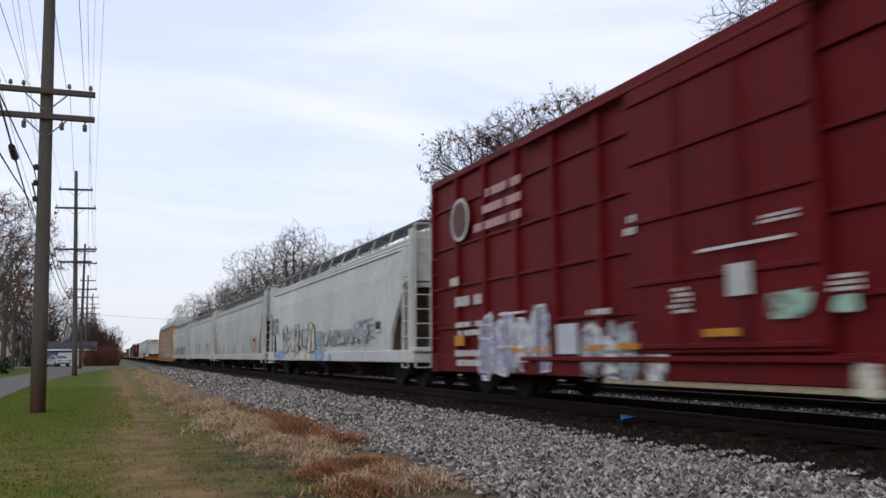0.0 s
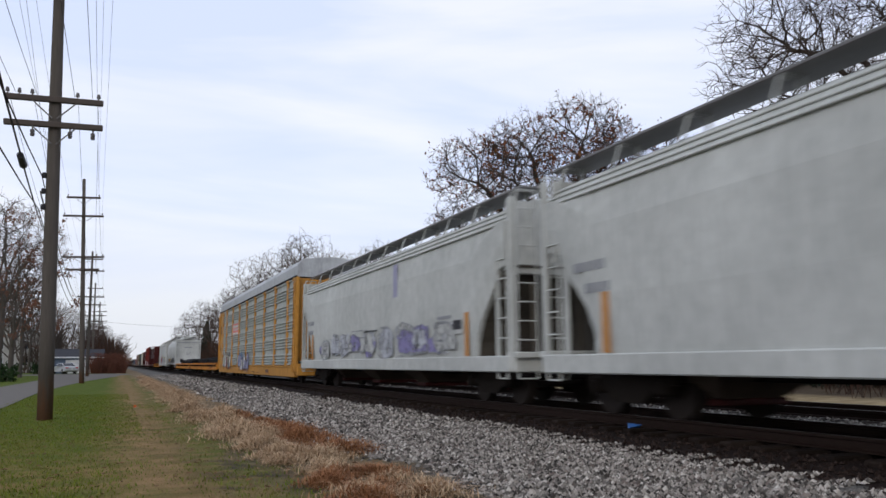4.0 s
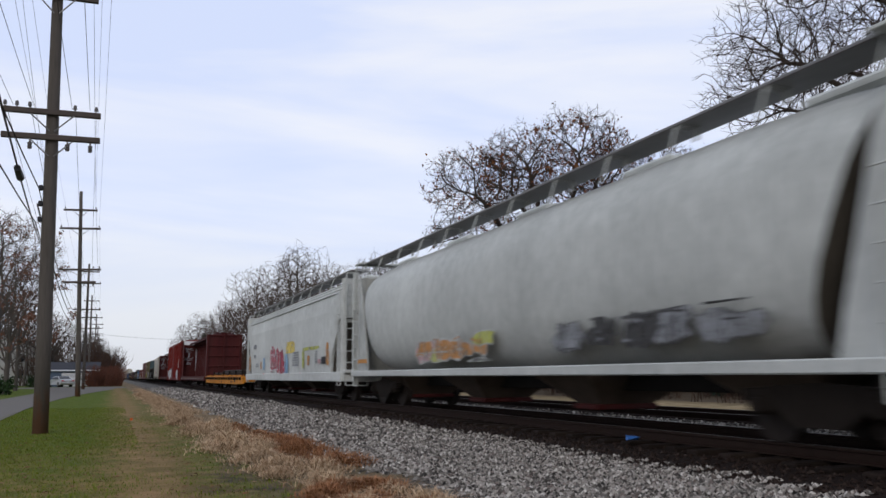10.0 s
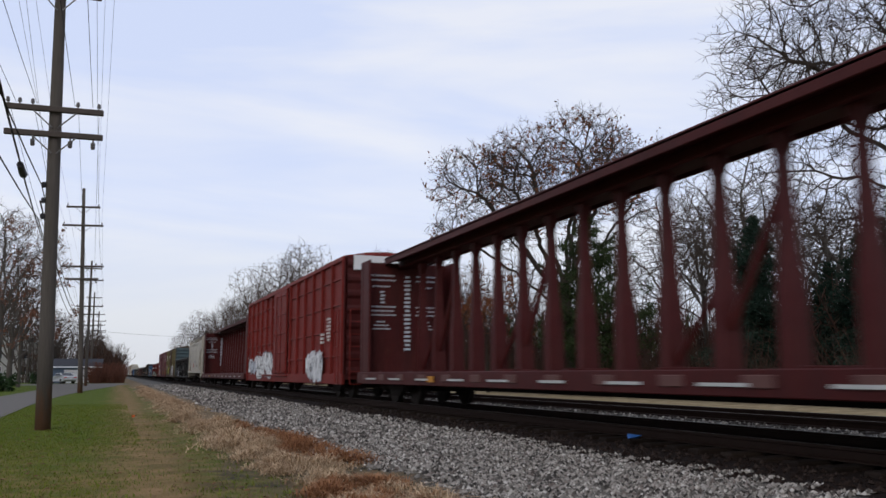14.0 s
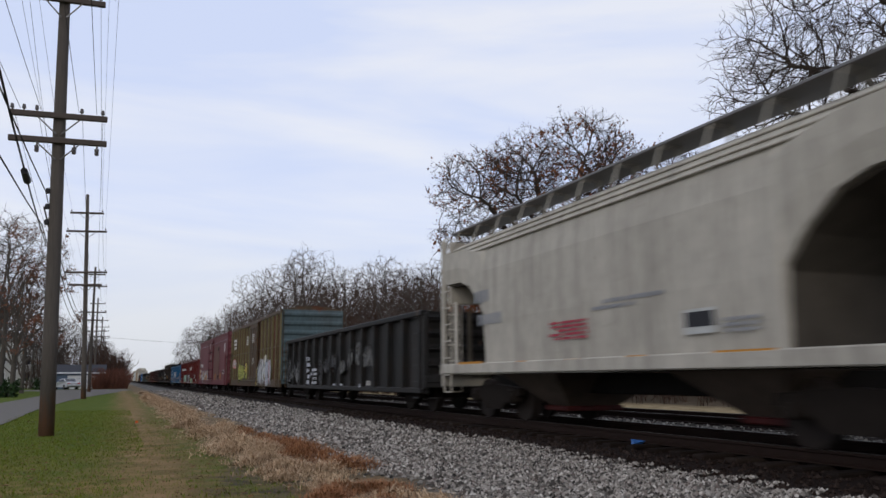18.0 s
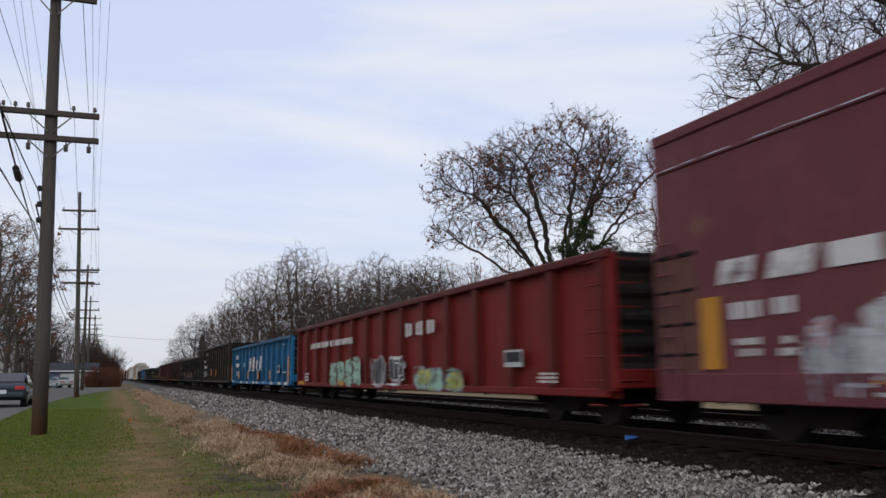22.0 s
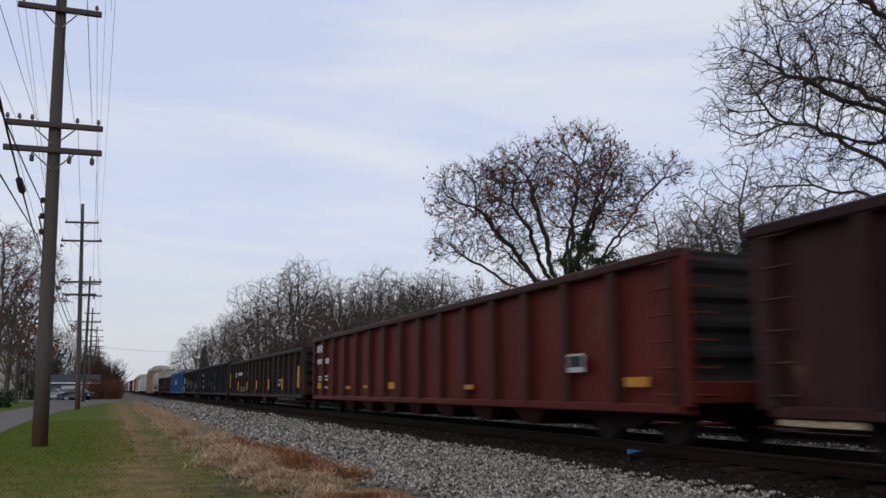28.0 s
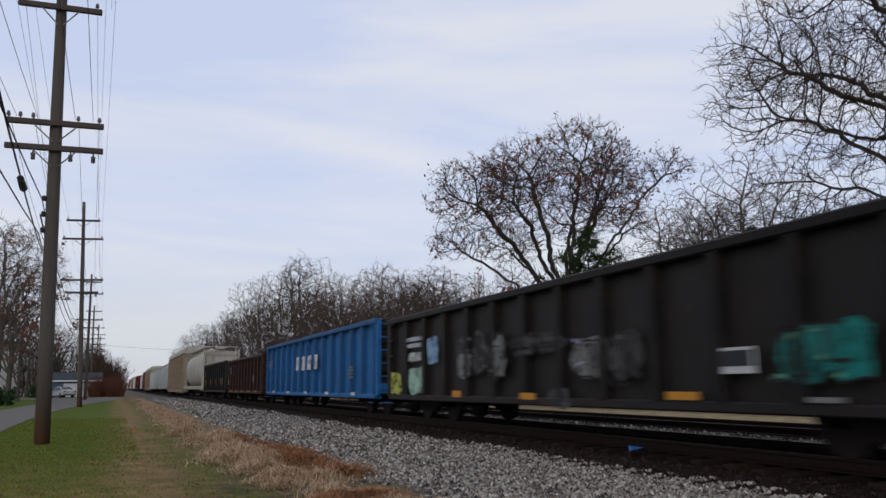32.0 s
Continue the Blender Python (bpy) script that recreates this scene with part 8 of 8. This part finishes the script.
for i, (a, b, mat, H, label, ribs, tp) in enumerate(ROW):
    c, L = between(a, b)
    car = gondola(c, L, mat, label, H, ribs=ribs)
    MOVING.append((car, c))
    h = L / 2
    side = (car, h, WR + 0.02)
    if i in (0, 6, 7, 8):
        stencil(side, 0.9, 1.8, 1.7, 2.1, 3, "chalk", 90 + i)
        stencil(side, L - 3.0, L - 2.4, 1.1, 1.5, 4, "chalk", 100 + i)
    if i in (0, 8):
        for k in range(5):
            patch(side, 1.8 + 3.6 * k, 1.95 + 3.6 * k, 1.0, 1.45, tp)
    elif i in (1, 6, 7):
        tape(car, WR, L - 1.2, 0.62, tp, 5, 0.1, 0.45)
    if i == 0:
        graffiti(side, 5.0, 14.0, 0.7, 1.3, ("dim_mark", "patch_dark"), "gon_dark", 7, 41)
    if i == 2:
        for k in range(7):
            y = h - 4.6 - 2.05 * k
            chute = Shape().loft([[(-1.42, y - 0.75, 0.56), (1.42, y - 0.75, 0.56), (1.42, y + 0.75, 0.56), (-1.42, y + 0.75, 0.56)], [(-1.30, y - 0.2, 0.2), (1.30, y - 0.2, 0.2), (1.30, y + 0.2, 0.2), (-1.30, y + 0.2, 0.2)]])
            part("chute", chute, "gon_rust_rib", car, "dark unloading chute under the side sill")
        data_panel(side, 18.68, 19.18, 1.10, 1.40)
        patch(side, 20.29, 20.85, 0.86, 1.00, "yellow_mark")
        patch(side, 9.23, 9.76, 0.85, 1.02, "yellow_mark")
        patch(side, 14.41, 14.84, 0.83, 0.93, "yellow_mark")
        stencil(side, 0.90, 1.60, 2.17, 2.45, 1, "white_mark", 414)
        stencil(side, 0.90, 1.57, 1.73, 1.96, 1, "white_mark", 415)
        stencil(side, 1.92, 2.58, 1.73, 1.94, 1, "white_mark", 416)
        stencil(side, 1.04, 1.51, 1.16, 1.33, 2, "white_mark", 417)
        stencil(side, 2.09, 2.49, 1.14, 1.34, 2, "white_mark", 418)
        patch(side, 1.02, 1.52, 0.87, 1.09, "yellow_mark")
        stencil(side, 2.07, 2.47, 0.87, 0.96, 1, "white_mark", 420)
        patch(side, 4.88, 5.41, 0.85, 0.95, "yellow_mark")
        patch(side, 6.86, 7.27, 0.87, 0.96, "yellow_mark")
    if i == 3:
        patch(side, 0.26, 0.62, 0.96, 1.86, "yellow_mark")
        patch(side, 3.68, 4.15, 0.83, 1.29, "yellow_mark")
        patch(side, 7.13, 7.51, 0.83, 1.29, "yellow_mark")
        patch(side, 10.41, 10.76, 0.86, 1.32, "yellow_mark")
        patch(side, 13.90, 14.25, 0.86, 1.32, "yellow_mark")
        patch(side, 17.30, 17.65, 0.86, 1.32, "yellow_mark")
        patch(side, 20.62, 21.02, 0.92, 1.80, "yellow_mark")
        data_panel(side, 16.45, 17.0, 1.0, 1.3)
        stencil(side, 2.56, 3.22, 1.58, 1.83, 2, "g_silver", 427)
        stencil(side, 3.50, 5.55, 1.66, 1.87, 1, "g_silver", 428)
        stencil(side, 7.10, 7.43, 1.63, 1.87, 3, "chalk", 429)
        stencil(side, 4.57, 6.71, 0.74, 1.00, 2, "chalk", 430)
        stencil(side, 9.61, 10.04, 0.70, 0.77, 1, "chalk", 431)
    if i == 4:
        stencil(side, 2.15, 2.69, 1.96, 2.13, 1, "white_mark", 432)
        stencil(side, 2.01, 2.99, 1.49, 1.69, 1, "white_mark", 433)
        stencil(side, 2.01, 3.05, 0.97, 1.18, 2, "g_silver", 434)
        graffiti(side, 10.05, 10.75, 1.34, 2.06, ("chalk", "dim_mark"), "gon_slate", 1, 435)
        graffiti(side, 10.10, 10.88, 0.75, 1.13, ("dim_mark", "chalk"), "gon_slate", 2, 436)
        graffiti(side, 8.01, 8.55, 1.01, 1.56, ("dim_mark",), "gon_slate", 1, 437)
        patch(side, 13.59, 13.98, 0.97, 1.08, "chalk", 438)
        stencil(side, 1.00, 1.45, 2.11, 2.23, 1, "chalk", 439)
    if i == 5:
        stencil(side, 1.71, 2.77, 1.81, 2.08, 2, "g_silver", 440)
        patch(side, 1.80, 2.77, 1.45, 1.69, "g_pale", 441)
        patch(side, 3.14, 3.87, 1.37, 2.03, "g_sky", 442)
        patch(side, 1.80, 2.91, 0.63, 1.34, "g_mint", 443)
        patch(side, 0.36, 1.29, 0.62, 1.22, "g_lime", 444)
        graffiti(side, 5.09, 7.42, 0.87, 1.97, ("dim_mark", "chalk"), "gon_dark", 3, 445)
        graffiti(side, 7.52, 9.53, 1.37, 1.82, ("dim_mark",), "gon_dark", 2, 446)
        graffiti(side, 9.85, 10.76, 0.88, 1.74, ("chalk", "g_lilac"), "gon_dark", 1, 447)
        graffiti(side, 10.87, 11.61, 0.76, 1.67, ("chalk", "dim_mark"), "gon_dark", 1, 448)
        data_panel(side, 13.34, 13.97, 0.97, 1.29)
        graffiti(side, 14.27, 15.50, 0.77, 1.56, ("g_teal", "g_teal", "g_green"), "gon_dark", 2, 450)
        patch(side, 4.72, 5.18, 0.60, 0.74, "yellow_mark")
        patch(side, 7.98, 8.54, 0.59, 0.71, "yellow_mark")
        patch(side, 12.28, 12.93, 0.64, 0.75, "yellow_mark")
        patch(side, 14.72, 15.18, 0.64, 0.70, "chalk")
        patch(side, 9.05, 9.74, 0.44, 0.79, "dim_mark", 455)
    if i == 6:
        for k in range(4):
            block_letter(side, 7.2 + 1.05 * k, 7.9 + 1.05 * k, 1.5, 2.05)

# the rest of the train far down the line
pos = 624.2
REST = ["hop_tan", "rack", "hop_grey", "hop_grey", "hop_white", "rack", "box_maroon", "hop_grey", "gon_dark", "gon_red", "box_red", "hop_white", "hop_grey", "gon_dark", "rack", "hop_white", "box_red", "gon_dark", "hop_grey"]
for i, kind in enumerate(REST):
    ln = 27.3 if kind == "rack" else (19.4 if kind[:3] == "hop" else 18.0)
    c = pos + ln / 2
    if kind == "rack":
        car = autorack(c, ln, "tan autorack far down the line", "rack_tan", "rack_tan", sign=False, roof="hop_tan")
    elif kind[:3] == "hop":
        car = hopper(c, ln, kind, "pale covered hopper far down the line", round_end=i == 0)
    elif kind[:3] == "box":
        car = boxcar(c, ln, 4.8, kind, "dark red boxcar far down the line")
    else:
        car = gondola(c, ln, kind, "dark gondola far down the line", 2.65)
    MOVING.append((car, c))
    pos += ln + 1.25


def run(t):
    """How far the train has come, in metres."""
    return 17.088 * t + 0.00507 * t * t


def motions():
    times = (0, 4, 8, 12, 16, 20, 24, 28, 32)
    for car, c in MOVING:
        walk(car, [(t, pose(XC, c - run(t), RAIL)) for t in times])
    walk(moving_car, [
        (0, pose(-4.4, -170, 0.02, 0, 0, 180)), (20, pose(-4.3, 20, 0.02, 0, 0, 180)), (21, pose(-4.2, 29.5, 0.02, 0, 0, 180)), (22, pose(-4.0, 39, 0.02, 0, 0, 180)), (23, pose(-3.75, 48.3, 0.02, 0, 0, 180)), (24, pose(-3.1, 57.9, 0.02, 0, 0, 179)),
        (25, pose(-2.3, 67.4, 0.02, 0, 0, 179)), (25.5, pose(-1.85, 72.5, 0.02, 0, 0, 179)), (26.3, pose(-1.2, 83, 0.02, 0, 0, 180)), (27, pose(-1.1, 96, 0.02, 0, 0, 192)),
        (27.5, pose(-2.43, 104.0, 0.02, 0, 0, 208)), (27.9, pose(-3.66, 106.0, 0.02, 0, 0, 218)), (28.3, pose(-5.02, 107.6, 0.02, 0, 0, 222)), (28.7, pose(-5.80, 108.6, 0.02, 0, 0, 228)), (29.0, pose(-6.77, 109.3, 0.02, 0, 0, 236)), (29.5, pose(-10.77, 109.0, 0.02, 0, 0, 262)), (30, pose(-15.77, 108.6, 0.02, 0, 0, 270)), (32, pose(-34.77, 107, 0.02, 0, 0, 270))])


motions()
